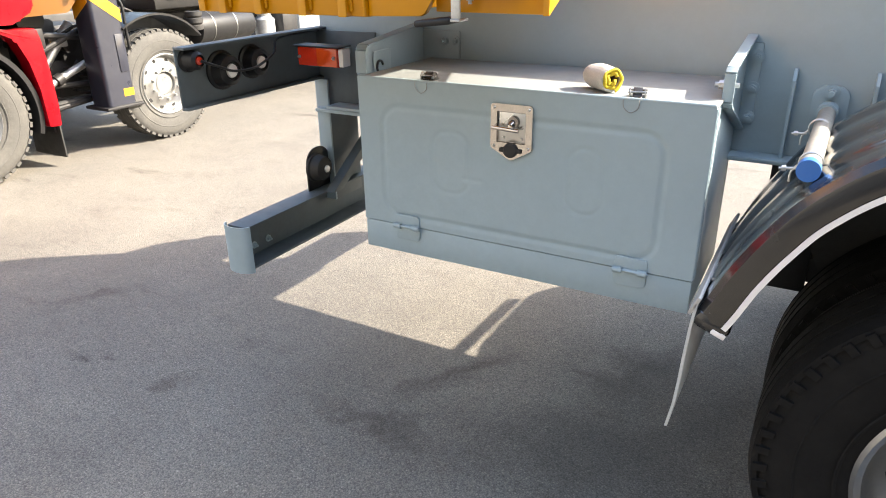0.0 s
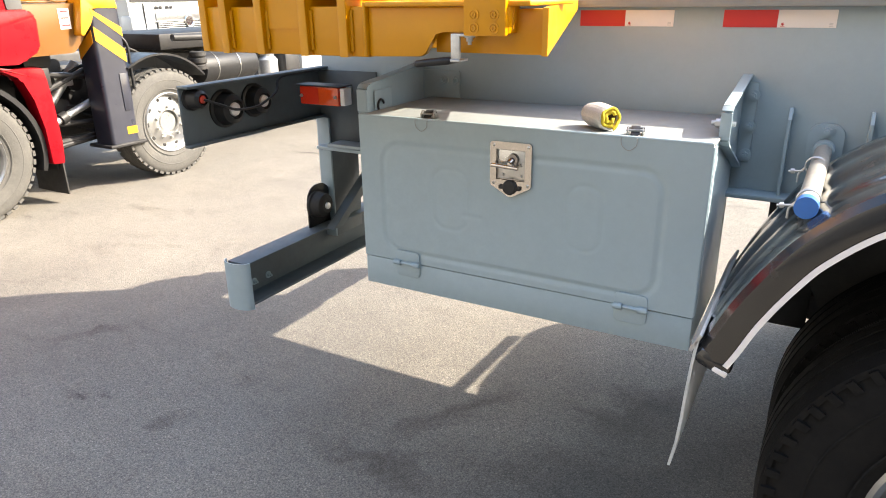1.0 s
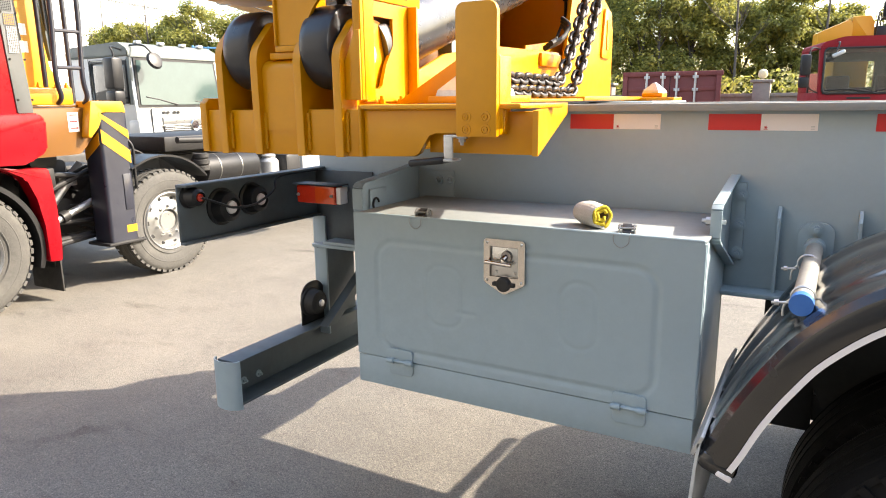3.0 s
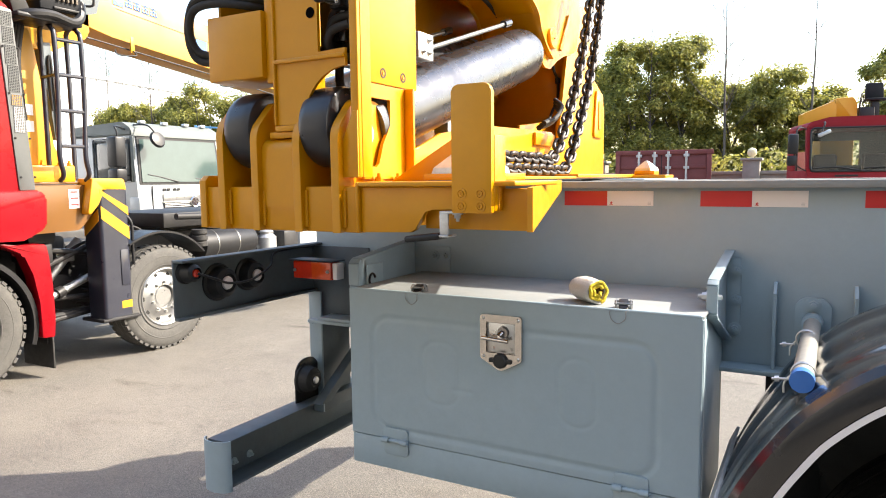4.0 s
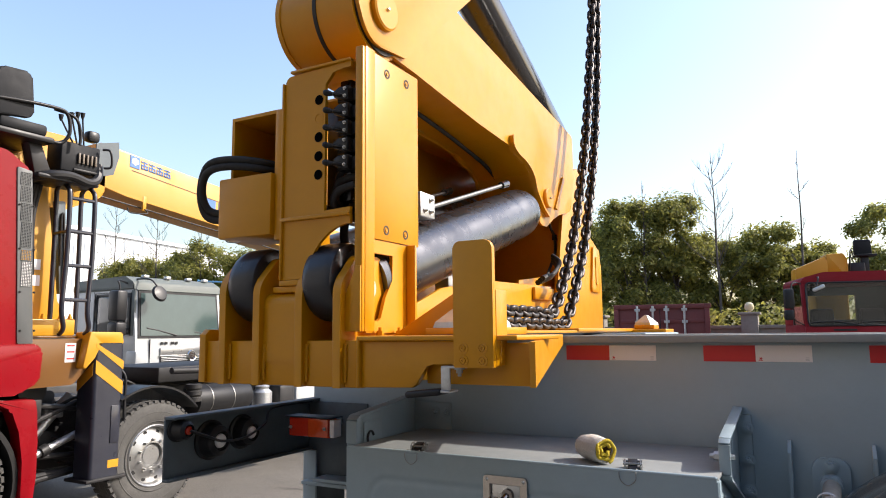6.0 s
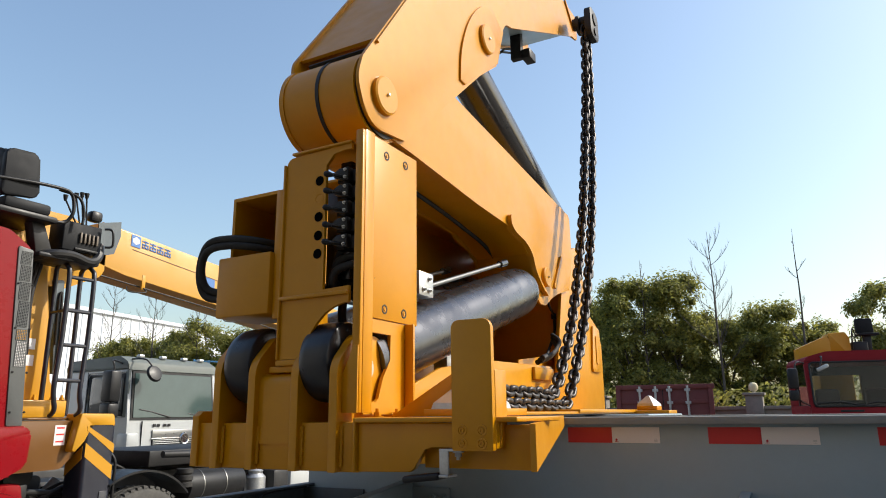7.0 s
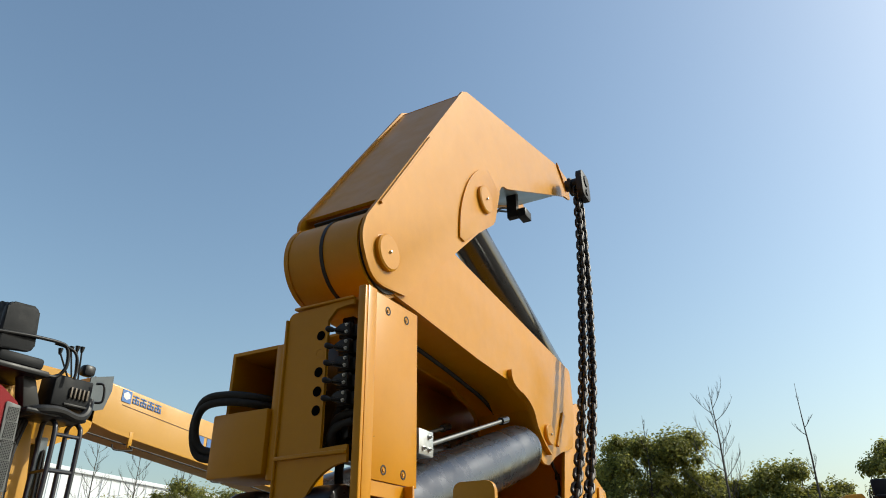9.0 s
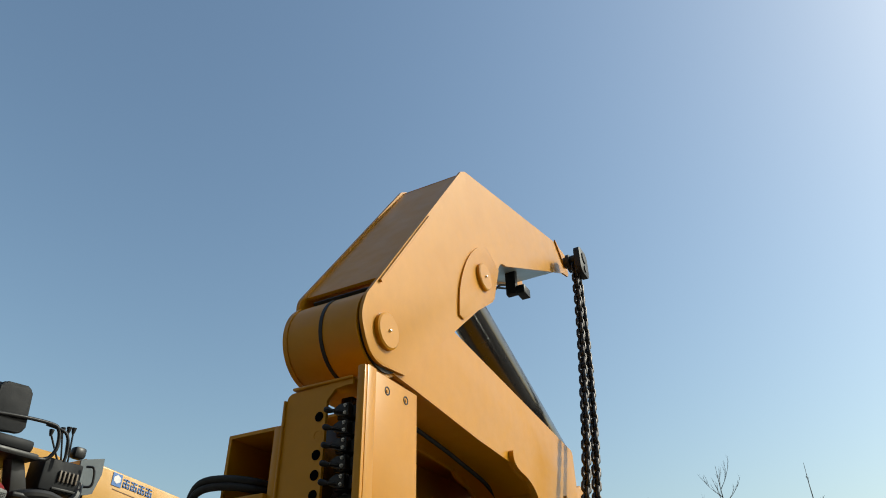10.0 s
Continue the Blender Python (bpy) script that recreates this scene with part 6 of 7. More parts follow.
part("ram_pipe", pipe(None, smooth_line([(-6.225, 3.87, 2.36), (-6.225, 3.862, 2.60), (-6.225, 3.858, 2.80), (-6.225, 3.868, 2.86), (-6.225, 3.882, 2.80), (-6.225, 3.905, 2.40), (-6.225, 3.91, 2.16)], 5), 0.010, 8), DARK, ram)
for z in (2.155, 2.30):
    part("white_label", cube(-6.149, -6.146, 3.53, 3.64, z, z + 0.095, 0), TAPE_WHITE, column, smooth=None)
part("column_head", prism(None, rounded([(3.05, 2.95), (3.05, 3.30), (3.35, 3.62), (3.9, 3.62), (4.3, 3.45), (4.3, 3.1), (3.9, 2.9)], 0.08, 4), "x", -6.95, -6.25, 0.02), CRANE_YELLOW, truck)
for k in range(5):
    line = [(-6.05, 3.42 + 0.03 * k, 3.05), (-6.0, 3.34 + 0.03 * k, 2.75), (-6.02, 3.36 + 0.03 * k, 2.45), (-6.1, 3.42 + 0.03 * k, 2.25)]
    part("hydraulic_hose", pipe(None, smooth_line(line, 6), 0.02, 8), RUBBER, truck)

# telescopic boom, resting backwards, with two coloured printed marks
boom2 = part("loader_boom", prism(None, [(4.12, 3.22), (4.25, 3.652), (11.2, 2.915), (11.2, 2.36), (4.55, 3.145)], "x", -6.75, -6.25, 0.02), CRANE_YELLOW, truck)
part("boom_seam", prism(None, [(4.6, 3.43), (11.1, 2.66), (11.1, 2.668), (4.6, 3.438)], "x", -6.2495, -6.247), ORANGE, boom2)
slope = -0.106


def boom_print(name, y, w, h, lift, mat):
    z = 3.65 + slope * (y - 4.25) - lift
    return part(name, prism(None, [(y, z), (y + w, z + slope * w), (y + w, z + slope * w - h), (y, z - h)], "x", -6.2485, -6.244), mat, boom2, smooth=None)


badge = boom_print("blue_badge", 4.575, 0.115, 0.125, 0.02, BLUE_PRINT)
part("white_shape", prism(None, [(4.592, 3.555), (4.632, 3.575), (4.672, 3.55), (4.672, 3.51), (4.632, 3.49), (4.592, 3.515)], "x", -6.2435, -6.242), TAPE_WHITE, badge, smooth=None)
for k in range(4):
    y = 4.712 + 0.098 * k
    for w, h, lift, dy in ((0.078, 0.012, 0.045, 0.0), (0.078, 0.012, 0.078, 0.0), (0.082, 0.012, 0.115, 0.0), (0.014, 0.085, 0.042, 0.033), (0.012, 0.045, 0.085, 0.0), (0.012, 0.045, 0.085, 0.068)):
        boom_print("blue_mark", y + dy, w, h, lift, BLUE_PRINT)
for y in (5.60, 5.80, 6.00):
    boom_print("blue_mark", y, 0.15, 0.11, 0.20, BLUE_PRINT)
for y in (4.75, 6.1):
    z = 3.145 - 0.118 * (y - 4.55)
    part("boom_lug", cube(-6.27, -6.245, y, y + 0.045, z - 0.10, z + 0.06, 0.004), CRANE_YELLOW, boom2)
    part("cable_hook", pipe(None, smooth_line([(-6.24, y + 0.02, z - 0.08), (-6.2, y + 0.02, z - 0.13), (-6.24, y - 0.15, z - 0.14), (-6.25, y - 0.18, z - 0.09)], 5), 0.008, 6), DARK, boom2)
part("winch_rope", pipe(None, [(-6.3, 4.28, 3.11), (-6.3, 6.0, 2.93), (-6.3, 11.0, 2.31)], 0.008, 6), DARK, boom2)

# ladder of bent tube
lad = group_of("ladder", truck)
for y in (3.655, 3.895):
    rail = [(TX - 0.1, y + 0.04, 1.72), (TX - 0.03, y + 0.03, 1.78), (TX + 0.01, y - 0.02, 1.95), (TX + 0.01, y, 2.4), (TX + 0.01, y, 2.93), (TX - 0.03, y, 3.03), (TX - 0.12, y + 0.01, 3.075), (TX - 0.21, y + 0.02, 3.05), (TX - 0.25, y + 0.035, 2.96), (TX - 0.25, y + 0.04, 2.5), (TX - 0.25, y + 0.04, 1.72)]
    part("ladder_rail", pipe(None, smooth_line(rail, 6), 0.021, 10), NAVY, lad)
for z in (2.02, 2.325, 2.63, 2.93):
    part("rung", rod(None, (TX + 0.01, 3.655, z), (TX + 0.01, 3.895, z), 0.017, seg=10), NAVY, lad)
part("rung", rod(None, (TX - 0.25, 3.69, 2.63), (TX + 0.01, 3.655, 2.63), 0.015, seg=10), NAVY, lad)

# operator's seat, rail and lever stand above the cab
seat = group_of("operator_seat", truck)
part("backrest", prism(None, rounded([(-6.2, 3.55), (-6.2, 3.92), (-5.77, 3.94), (-5.79, 3.55)], [0.05, 0.08, 0.08, 0.05], 5), "y", 2.96, 3.06, 0.03), GREY_SEAT, seat)
part("cushion", box(bmesh.new(), -6.2, -5.75, 3.0, 3.40, 3.42, 3.52, 0.03), GREY_SEAT, seat)
part("backrest_side", prism(None, rounded([(2.95, 3.50), (2.96, 3.92), (3.23, 3.94), (3.27, 3.55)], 0.05, 5), "x", -5.80, -5.74, 0.02), GREY_SEAT, seat)
part("seat_pan", cube(-6.25, -5.72, 2.9, 3.45, 3.36, 3.415, 0.02), PLASTIC, seat)
part("seat_stem", prism(None, [(3.28, 3.38), (3.385, 3.40), (3.49, 3.15), (3.48, 3.08), (3.36, 3.06)], "x", -5.95, -5.83, 0.01), PLASTIC, seat)
part("foot_tray", pipe(None, smooth_line([(-5.9, 3.33, 3.05), (-5.78, 3.44, 3.095), (-5.75, 3.62, 3.115), (-5.75, 3.80, 3.085), (-5.78, 3.90, 3.15), (-5.82, 3.93, 3.28)], 6), 0.042, 10), PLASTIC, seat)
part("foot_tray", cube(-6.1, -5.74, 3.33, 3.90, 3.055, 3.10, 0.02), PLASTIC, seat)
part("arm_rail", pipe(None, smooth_line([(-5.75, 2.9, 3.64), (-5.72, 3.20, 3.67), (-5.72, 3.46, 3.685), (-5.72, 3.54, 3.66), (-5.72, 3.57, 3.58), (-5.72, 3.57, 3.48), (-5.75, 3.53, 3.40), (-5.75, 3.45, 3.385)], 3), 0.016, 8), PLASTIC, seat)
part("arm_rail", pipe(None, smooth_line([(-5.75, 3.44, 3.68), (-5.7, 3.60, 3.64), (-5.7, 3.66, 3.52), (-5.7, 3.66, 3.40)], 6), 0.014, 8), PLASTIC, seat)
stand_ = group_of("lever_stand", truck)
part("lever_box", cube(-6.0, -5.78, 3.545, 3.915, 3.165, 3.435, 0.01), GREY_SEAT, stand_)
part("box_frame", cube(-5.7795, -5.765, 3.66, 3.915, 3.18, 3.20, 0.003), PLASTIC, stand_)
for k in range(5):
    part("spool", cube(-5.779, -5.755, 3.695 + 0.040 * k, 3.713 + 0.040 * k, 3.25, 3.345, 0.004), SPOOL, stand_)
for k in range(4):
    y, top = 3.70 + 0.032 * k, (3.565, 3.665, 3.72, 3.768)[k]
    z = (3.645, 3.69, 3.71, 3.715)[k]
    part("lever", rod(None, (-5.85, y, 3.43), (-5.85, top, z), 0.008, seg=8), PLASTIC, stand_)
    part("lever_knob", lathe([(0, 0.06), (0.022, 0.057), (0.016, 0.02), (0.009, 0)], 12, Matrix.Translation((-5.85, top, z - 0.02))), PLASTIC, stand_)
part("lamp", cube(-5.9, -5.80, 3.81, 3.93, 3.495, 3.60, 0.03), PLASTIC, stand_)
part("side_shield", prism(None, [(3.98, 3.22), (3.98, 3.53), (4.215, 3.595), (4.225, 3.45), (4.17, 3.26), (4.10, 3.235)], "x", -5.95, -5.935), GRIMY_SHADED, stand_, "grey steel shield plate")
part("rail_guard", pipe(None, smooth_line([(-5.74, 3.91, 3.42), (-5.70, 3.965, 3.41), (-5.70, 3.98, 3.27), (-5.74, 3.93, 3.25)], 5), 0.011, 8), PLASTIC, stand_)

# --- white cab truck behind it, pointing to +x ---
wt = thing("white_truck", "white and grey cab-over truck with a dark window, parked", "truck")
CX, CY0, CY1 = -13.0, 9.82, 12.25
prof = rounded([(CX - 2.2, 0.95), (CX - 2.2, 3.0), (CX - 0.35, 3.08), (CX - 0.12, 2.95), (CX + 0.02, 1.72), (CX + 0.06, 0.95)], [0.05, 0.12, 0.2, 0.12, 0.05, 0.05], 5)
wcab = part("cab", prism(None, prof, "y", CY0, CY1, 0.06), WHITE, wt)
ws = [(CX - 0.015, CY0 + 0.12, 1.80), (CX - 0.015, CY1 - 0.12, 1.80), (CX - 0.115, CY1 - 0.16, 2.74), (CX - 0.115, CY0 + 0.16, 2.74)]
bm = bmesh.new()
fr, bk = [bm.verts.new(Vector(v) + Vector((0.060, 0, 0))) for v in ws], [bm.verts.new(Vector(v) + Vector((-0.05, 0, 0))) for v in ws]
bm.faces.new(fr)
for i in range(4):
    bm.faces.new((fr[i], bk[i], bk[(i + 1) % 4], fr[(i + 1) % 4]))
part("windscreen", bm, PALE_GLASS, wcab)
bm = bmesh.new()
ws = [(v[0], v[1] + (-0.055 if v[1] < 11 else 0.055), v[2] + (-0.055 if v[2] < 2 else 0.05)) for v in ws]
fr, bk = [bm.verts.new(Vector(v) + Vector((0.048, 0, 0))) for v in ws], [bm.verts.new(Vector(v) + Vector((-0.05, 0, 0))) for v in ws]
bm.faces.new(fr)
for i in range(4):
    bm.faces.new((fr[i], bk[i], bk[(i + 1) % 4], fr[(i + 1) % 4]))
part("windscreen_seal", bm, PLASTIC, wcab)
roof = rounded([(CX - 2.22, 2.80), (CX - 2.22, 3.05), (CX - 0.38, 3.12), (CX - 0.10, 2.98), (CX - 0.055, 2.80)], [0.02, 0.12, 0.2, 0.1, 0.01], 5)
part("roof_cap", prism(None, roof, "y", CY0 - 0.015, CY1 + 0.015, 0.05), ROOF_GREY, wcab, "grey roof")
part("hood_seam", cube(CX + 0.03, CX + 0.0665, CY0 + 0.35, CY0 + 0.358, 0.98, 1.72, 0.001), DARK, wcab)
part("grille_panel", cube(CX + 0.03, CX + 0.072, 10.45, 11.80, 1.365, 1.53, 0.008), ALU, wcab, "grey grille panel")
part("grille_bar", cube(CX + 0.03, CX + 0.095, 10.42, 11.82, 1.335, 1.358, 0.005), CHROME, wcab)
part("grille", cube(CX + 0.03, CX + 0.075, 10.45, 11.80, 1.13, 1.33, 0.01), DARK, wcab)
for z in (1.15, 1.19, 1.23, 1.27, 1.305):
    part("grille_slat", cube(CX + 0.0755, CX + 0.083, 10.47, 11.78, z, z + 0.014, 0.002), ZINC, wcab)
part("round_badge", lathe([(0, 0.004), (0.09, 0.004), (0.10, 0.018), (0.12, 0.022), (0.135, 0.0)], 28, Matrix.Translation((CX + 0.096, 11.30, 1.33)) @ Matrix.Rotation(radians(90), 4, "Y")), CHROME, wcab)
for k in range(4):
    y = 10.46 + 0.11 * k + (0.06 if k > 1 else 0)
    part("dark_mark", cube(CX + 0.04, CX + 0.052, y, y + 0.075, 1.60, 1.66, 0.002), DARK, wcab)
part("bumper", cube(CX - 0.5, CX + 0.22, CY0 - 0.02, CY1 + 0.02, 0.45, 0.94, 0.05), DARK, wt)
part("corner_panel", cube(CX - 0.25, CX + 0.10, CY0 - 0.03, CY0 + 0.28, 1.12, 1.48, 0.05), WHITE, wcab)
part("wiper", pipe(None, [(CX + 0.06, 10.9, 1.80), (CX + 0.03, 10.4, 1.92), (CX + 0.03, 10.1, 1.97)], 0.014, 6), PLASTIC, wcab)
part("wiper", pipe(None, [(CX + 0.06, 11.9, 1.80), (CX + 0.03, 11.4, 1.88)], 0.014, 6), PLASTIC, wcab)
part("pillar_cover", cube(CX - 0.16, CX - 0.045, CY0 - 0.010, CY0 + 0.05, 1.80, 2.80, 0.02), ROOF_GREY, wcab)
part("side_window", cube(CX - 1.35, CX - 0.38, CY0 - 0.012, CY0 + 0.02, 1.85, 2.70, 0.05), GLASS, wcab)
part("quarter_window", cube(CX - 0.34, CX - 0.18, CY0 - 0.012, CY0 + 0.02, 1.85, 2.66, 0.04), GLASS, wcab)
part("window_frame", cube(CX - 1.40, CX - 0.14, CY0 - 0.006, CY0 + 0.02, 1.80, 2.76, 0.04), PLASTIC, wcab)
part("door_seam", cube(CX - 1.45, CX - 1.435, CY0 - 0.004, CY0 + 0.01, 1.0, 2.8, 0.002), DARK, wcab)
part("door_handle", cube(CX - 1.3, CX - 1.1, CY0 - 0.05, CY0 - 0.005, 1.62, 1.68, 0.015), PLASTIC, wcab)
for y, x in ((CY0 - 0.42, CX - 0.15), ):
    arm_ = part("mirror_arm", pipe(None, smooth_line([(CX - 0.3, CY0, 2.85), (CX - 0.05, y, 2.88), (CX + 0.02, y, 2.7), (CX + 0.02, y, 1.9), (CX - 0.25, CY0, 1.85)], 6), 0.02, 8), PLASTIC, wt)
    part("mirror", box(bmesh.new(), CX - 0.12, CX + 0.20, y - 0.18, y + 0.08, 2.02, 2.66, 0.05), PLASTIC, wt)
    part("mirror", box(bmesh.new(), CX - 0.12, CX + 0.20, y - 0.18, y + 0.08, 1.70, 1.99, 0.05), PLASTIC, wt)
part("round_mirror", lathe([(0, 0.08), (0.16, 0.05), (0.19, 0), (0.12, -0.05), (0, -0.06)], 24, Matrix.Translation((CX + 0.30, CY0 + 0.35, 2.62)) @ Matrix.Rotation(radians(70), 4, "Y")), PLASTIC, wt)
part("mirror_arm", pipe(None, smooth_line([(CX - 0.2, CY0 + 0.15, 2.95), (CX + 0.2, CY0 + 0.2, 2.92), (CX + 0.3, CY0 + 0.35, 2.7)], 6), 0.018, 8), PLASTIC, wt)
for y in (10.2, 10.8, 11.4, 11.9):
    part("roof_lamp", cube(CX - 0.38, CX - 0.26, y, y + 0.14, 3.10, 3.17, 0.02), ZINC, wcab)
for y in (9.98, 12.05):
    wheel(wt, CX - 1.2, y, 0.52, "-y", 0.52, 0.28, 0.28, DUSTY, ALU, n=40)
    wheel(wt, CX - 5.2, y, 0.52, "-y", 0.52, 0.28, 0.28, DUSTY, ALU, n=40)
part("chassis", cube(CX - 7.5, CX + 0.0, 10.6, 11.5, 0.7, 0.84, 0.02), DARK, wt)
wcab.location.z = -0.10

# --- red crane truck beyond the deck, turned a little from the camera ---
rt = thing("red_truck", "red cab-over truck with a folded yellow crane behind it", "truck")
RX, RY = -0.26, 16.85
CLEAR = material("clear_windscreen_glass", (0.42, 0.50, 0.52), 0.03, rough_var=0.02)
CLEAR.node_tree.nodes["Principled BSDF"].inputs["Transmission Weight"].default_value = 1.0


def rt_box(name, x0, x1, y0, y1, z0, z1, mat, parent, bevel=0.02):
    return part(name, cube(RX + x0, RX + x1, RY + y0, RY + y1, z0, z1, bevel), mat, parent)


rcab = part("cab", prism(None, rounded([(RX, 2.70), (RX + 0.03, 2.83), (RX + 0.45, 2.945), (RX + 1.95, 2.945), (RX + 2.37, 2.83), (RX + 2.40, 2.70)], [0.02, 0.12, 0.5, 0.5, 0.12, 0.02], 6), "y", RY + 0.13, RY + 1.90, 0.04), DULL_RED, rt, "weathered red cab roof")
rt_box("front_panel", 0, 2.40, -0.01, 0.10, 0.9, 1.765, DULL_RED, rcab, 0.035)
rt_box("panel_slot", 0.55, 1.0, -0.016, 0.0, 1.66, 1.70, PLASTIC, rcab, 0.004)
for x in (0.0, 2.32):
    rt_box("door", x, x + 0.08, 0.1005, 1.90, 0.9, 1.80, DULL_RED, rcab, 0.02)
    part("pillar", prism(None, [(RY, 1.74), (RY + 0.14, 2.76), (RY + 0.27, 2.76), (RY + 0.13, 1.74)], "x", RX + x, RX + x + 0.085, 0.015), DULL_RED, rcab)
    rt_box("door_pillar", x + 0.005, x + 0.07, 1.0, 1.12, 1.7995, 2.70, PLASTIC, rcab, 0.01)
    rt_box("rear_panel", x, x + 0.08, 1.1205, 1.90, 1.8005, 2.70, DULL_RED, rcab, 0.02)
    pane = rt_box("side_window", x + 0.02, x + 0.026, 0.20, 1.0, 1.795, 2.70, CLEAR, rcab, 0)
    pane.visible_shadow = False
for x0, x1, z0, z1 in ((0.0805, 2.3195, 0.9, 1.92), (0.0805, 2.3195, 2.50, 2.70), (0.0805, 0.42, 1.9205, 2.4995), (1.55, 2.3195, 1.9205, 2.4995)):
    rt_box("back_wall", x0, x1, 1.82, 1.90, z0, z1, PALE_GLASS, rcab, 0)
rt_box("dashboard", 0.09, 2.31, 0.16, 0.62, 1.45, 1.80, PLASTIC, rcab, 0.05)
for x in (0.42, 1.45):
    rt_box("driver_seat", x, x + 0.50, 1.22, 1.40, 1.2, 2.17, PLASTIC, rcab, 0.06)
ws = [(RX + 0.07, 1.775), (RX + 2.33, 1.775), (RX + 2.31, 2.71), (RX + 0.09, 2.71)]
ring = rounded(ws, 0.09, 5)
slant = lambda z: RY - 0.012 + (z - 1.75) * 0.137
bm = bmesh.new()
fr, bk = [bm.verts.new((x, slant(z), z)) for x, z in ring], [bm.verts.new((x, slant(z) + 0.006, z)) for x, z in ring]
bm.faces.new(fr)
bm.faces.new(bk[::-1])
for i in range(len(ring)):
    k = (i + 1) % len(ring)
    bm.faces.new((fr[i], bk[i], bk[k], fr[k]))
pane = part("windscreen", bm, CLEAR, rcab, "large clear windscreen")
pane.visible_shadow = False
part("screen_seal", pipe(None, [(x, slant(z), z) for x, z in list(ring) + [ring[0]]], 0.022, 6), PLASTIC, rcab)
for x0, x1 in ((0.10, 0.95), (1.10, 1.95)):
    part("wiper", pipe(None, smooth_line([(RX + x0, RY - 0.03, 1.84), (RX + x0 + 0.5, RY - 0.035, 1.86), (RX + x1 + 0.2, RY - 0.04, 1.76)], 5), 0.014, 6), PLASTIC, rcab)
rt_box("mirror", -0.42, -0.22, -0.22, -0.08, 2.15, 2.58, PLASTIC, rt, 0.04)
rt_box("mirror", -0.43, -0.24, -0.22, -0.08, 1.90, 2.12, PLASTIC, rt, 0.04)
part("mirror_arm", pipe(None, smooth_line([(RX + 0.0, RY + 0.15, 2.70), (RX - 0.24, RY - 0.10, 2.66), (RX - 0.26, RY - 0.10, 2.0), (RX + 0.02, RY + 0.05, 1.78)], 6), 0.016, 6), PLASTIC, rt)
part("hood_mirror", pipe(None, smooth_line([(RX + 0.33, RY + 0.12, 2.83), (RX + 0.30, RY - 0.10, 2.80), (RX + 0.24, RY - 0.15, 2.62)], 5), 0.016, 6), PLASTIC, rt)
part("mirror", box(bmesh.new(), -0.13, 0.13, -0.04, 0.04, -0.04, 0.04, 0.03, Matrix.Translation((RX + 0.28, RY - 0.16, 2.58)) @ Matrix.Rotation(radians(-25), 4, "Y")), ZINC, rt, "pale round-edged kerb mirror")
rt_box("bumper", -0.02, 2.42, -0.14, 0.3, 0.4, 0.88, DARK, rt, 0.05)
for x in (RX + 0.20, RX + 2.20):
    wheel(rt, x, RY + 1.2, 0.52, "+x", 0.52, 0.28, 0.28, DUSTY, ALU, n=36)
    wheel(rt, x, RY + 5.2, 0.52, "+x", 0.52, 0.28, 0.28, DUSTY, ALU, n=36)
rt_box("chassis", 0.75, 1.65, 0.3, 7, 0.7, 0.89, DARK, rt)
rt_box("crane_post", 0.75, 1.50, 2.1, 2.8, 0.8905, 3.1, CRANE_YELLOW, rt, 0.05)
part("crane_boom", prism(None, [(0.07, 2.70), (0.07, 3.16), (0.13, 3.20), (0.74, 3.46), (0.80, 3.36), (0.85, 2.9)], "y", RY + 2.0, RY + 2.45, 0.02), CRANE_YELLOW, rt)
part("boom_head", prism(None, rounded([(0.76, 2.9), (0.785, 3.52), (1.154, 3.535), (1.24, 3.38), (1.26, 2.9)], 0.03, 4), "y", RY + 2.0, RY + 2.6, 0.03), CRANE_YELLOW, rt)
seat = part("operator_seat", prism(None, rounded([(1.454, 3.50), (1.47, 3.87), (1.84, 3.87), (1.86, 3.50)], 0.04, 4), "y", RY + 2.2, RY + 2.3, 0.03), GREY_SEAT, rt)
part("cushion", cube(1.45, 1.90, RY + 2.0, RY + 2.35, 3.44, 3.50, 0.02), GREY_SEAT, seat)
part("stem", cube(1.58, 1.74, RY + 2.1, RY + 2.25, 2.9, 3.44, 0.01), PLASTIC, seat)
lever = part("lever_stand", cube(1.30, 1.64, RY + 2.05, RY + 2.35, 2.96, 3.30, 0.03), DARK, rt)
for k in range(5):
    part("lever", rod(None, (1.33 + 0.06 * k, RY + 2.1, 3.28), (1.32 + 0.06 * k, RY + 2.05, 3.40 + 0.05 * (k % 2)), 0.010, seg=6), PLASTIC, lever)
for k in range(2):
    part("guard_rail", pipe(None, smooth_line([(1.28, RY + 2.0, 3.0 + 0.25 * k), (1.29, RY + 1.95, 3.50), (1.36, RY + 2.1, 3.62 - 0.2 * k), (1.44, RY + 2.2, 3.45)], 6), 0.014, 6), PLASTIC, lever)
rt.matrix_world = Matrix.Translation((RX, RY, 0)) @ Matrix.Rotation(radians(14), 4, "Z") @ Matrix.Translation((-RX, -RY, 0))

# --- container, garden wall with lamps, trees and a far building ---
cont = thing("shipping_container", "rust-red steel shipping container with bare locking bars", "container")
part("container_body", cube(-4.92, -2.48, 19.05, 31.0, 0.12, 2.38, 0.02), OXIDE, cont)
for x in (-4.92, -2.60):
    part("corner_post", cube(x, x + 0.12, 19.0, 19.0495, 0.1, 2.40, 0.01), OXIDE, cont)
part("top_rail", cube(-4.80, -2.60, 19.0, 19.0495, 2.28, 2.40, 0.01), OXIDE, cont)
part("sill", cube(-4.80, -2.60, 19.0, 19.0495, 0.1, 0.24, 0.01), OXIDE, cont)
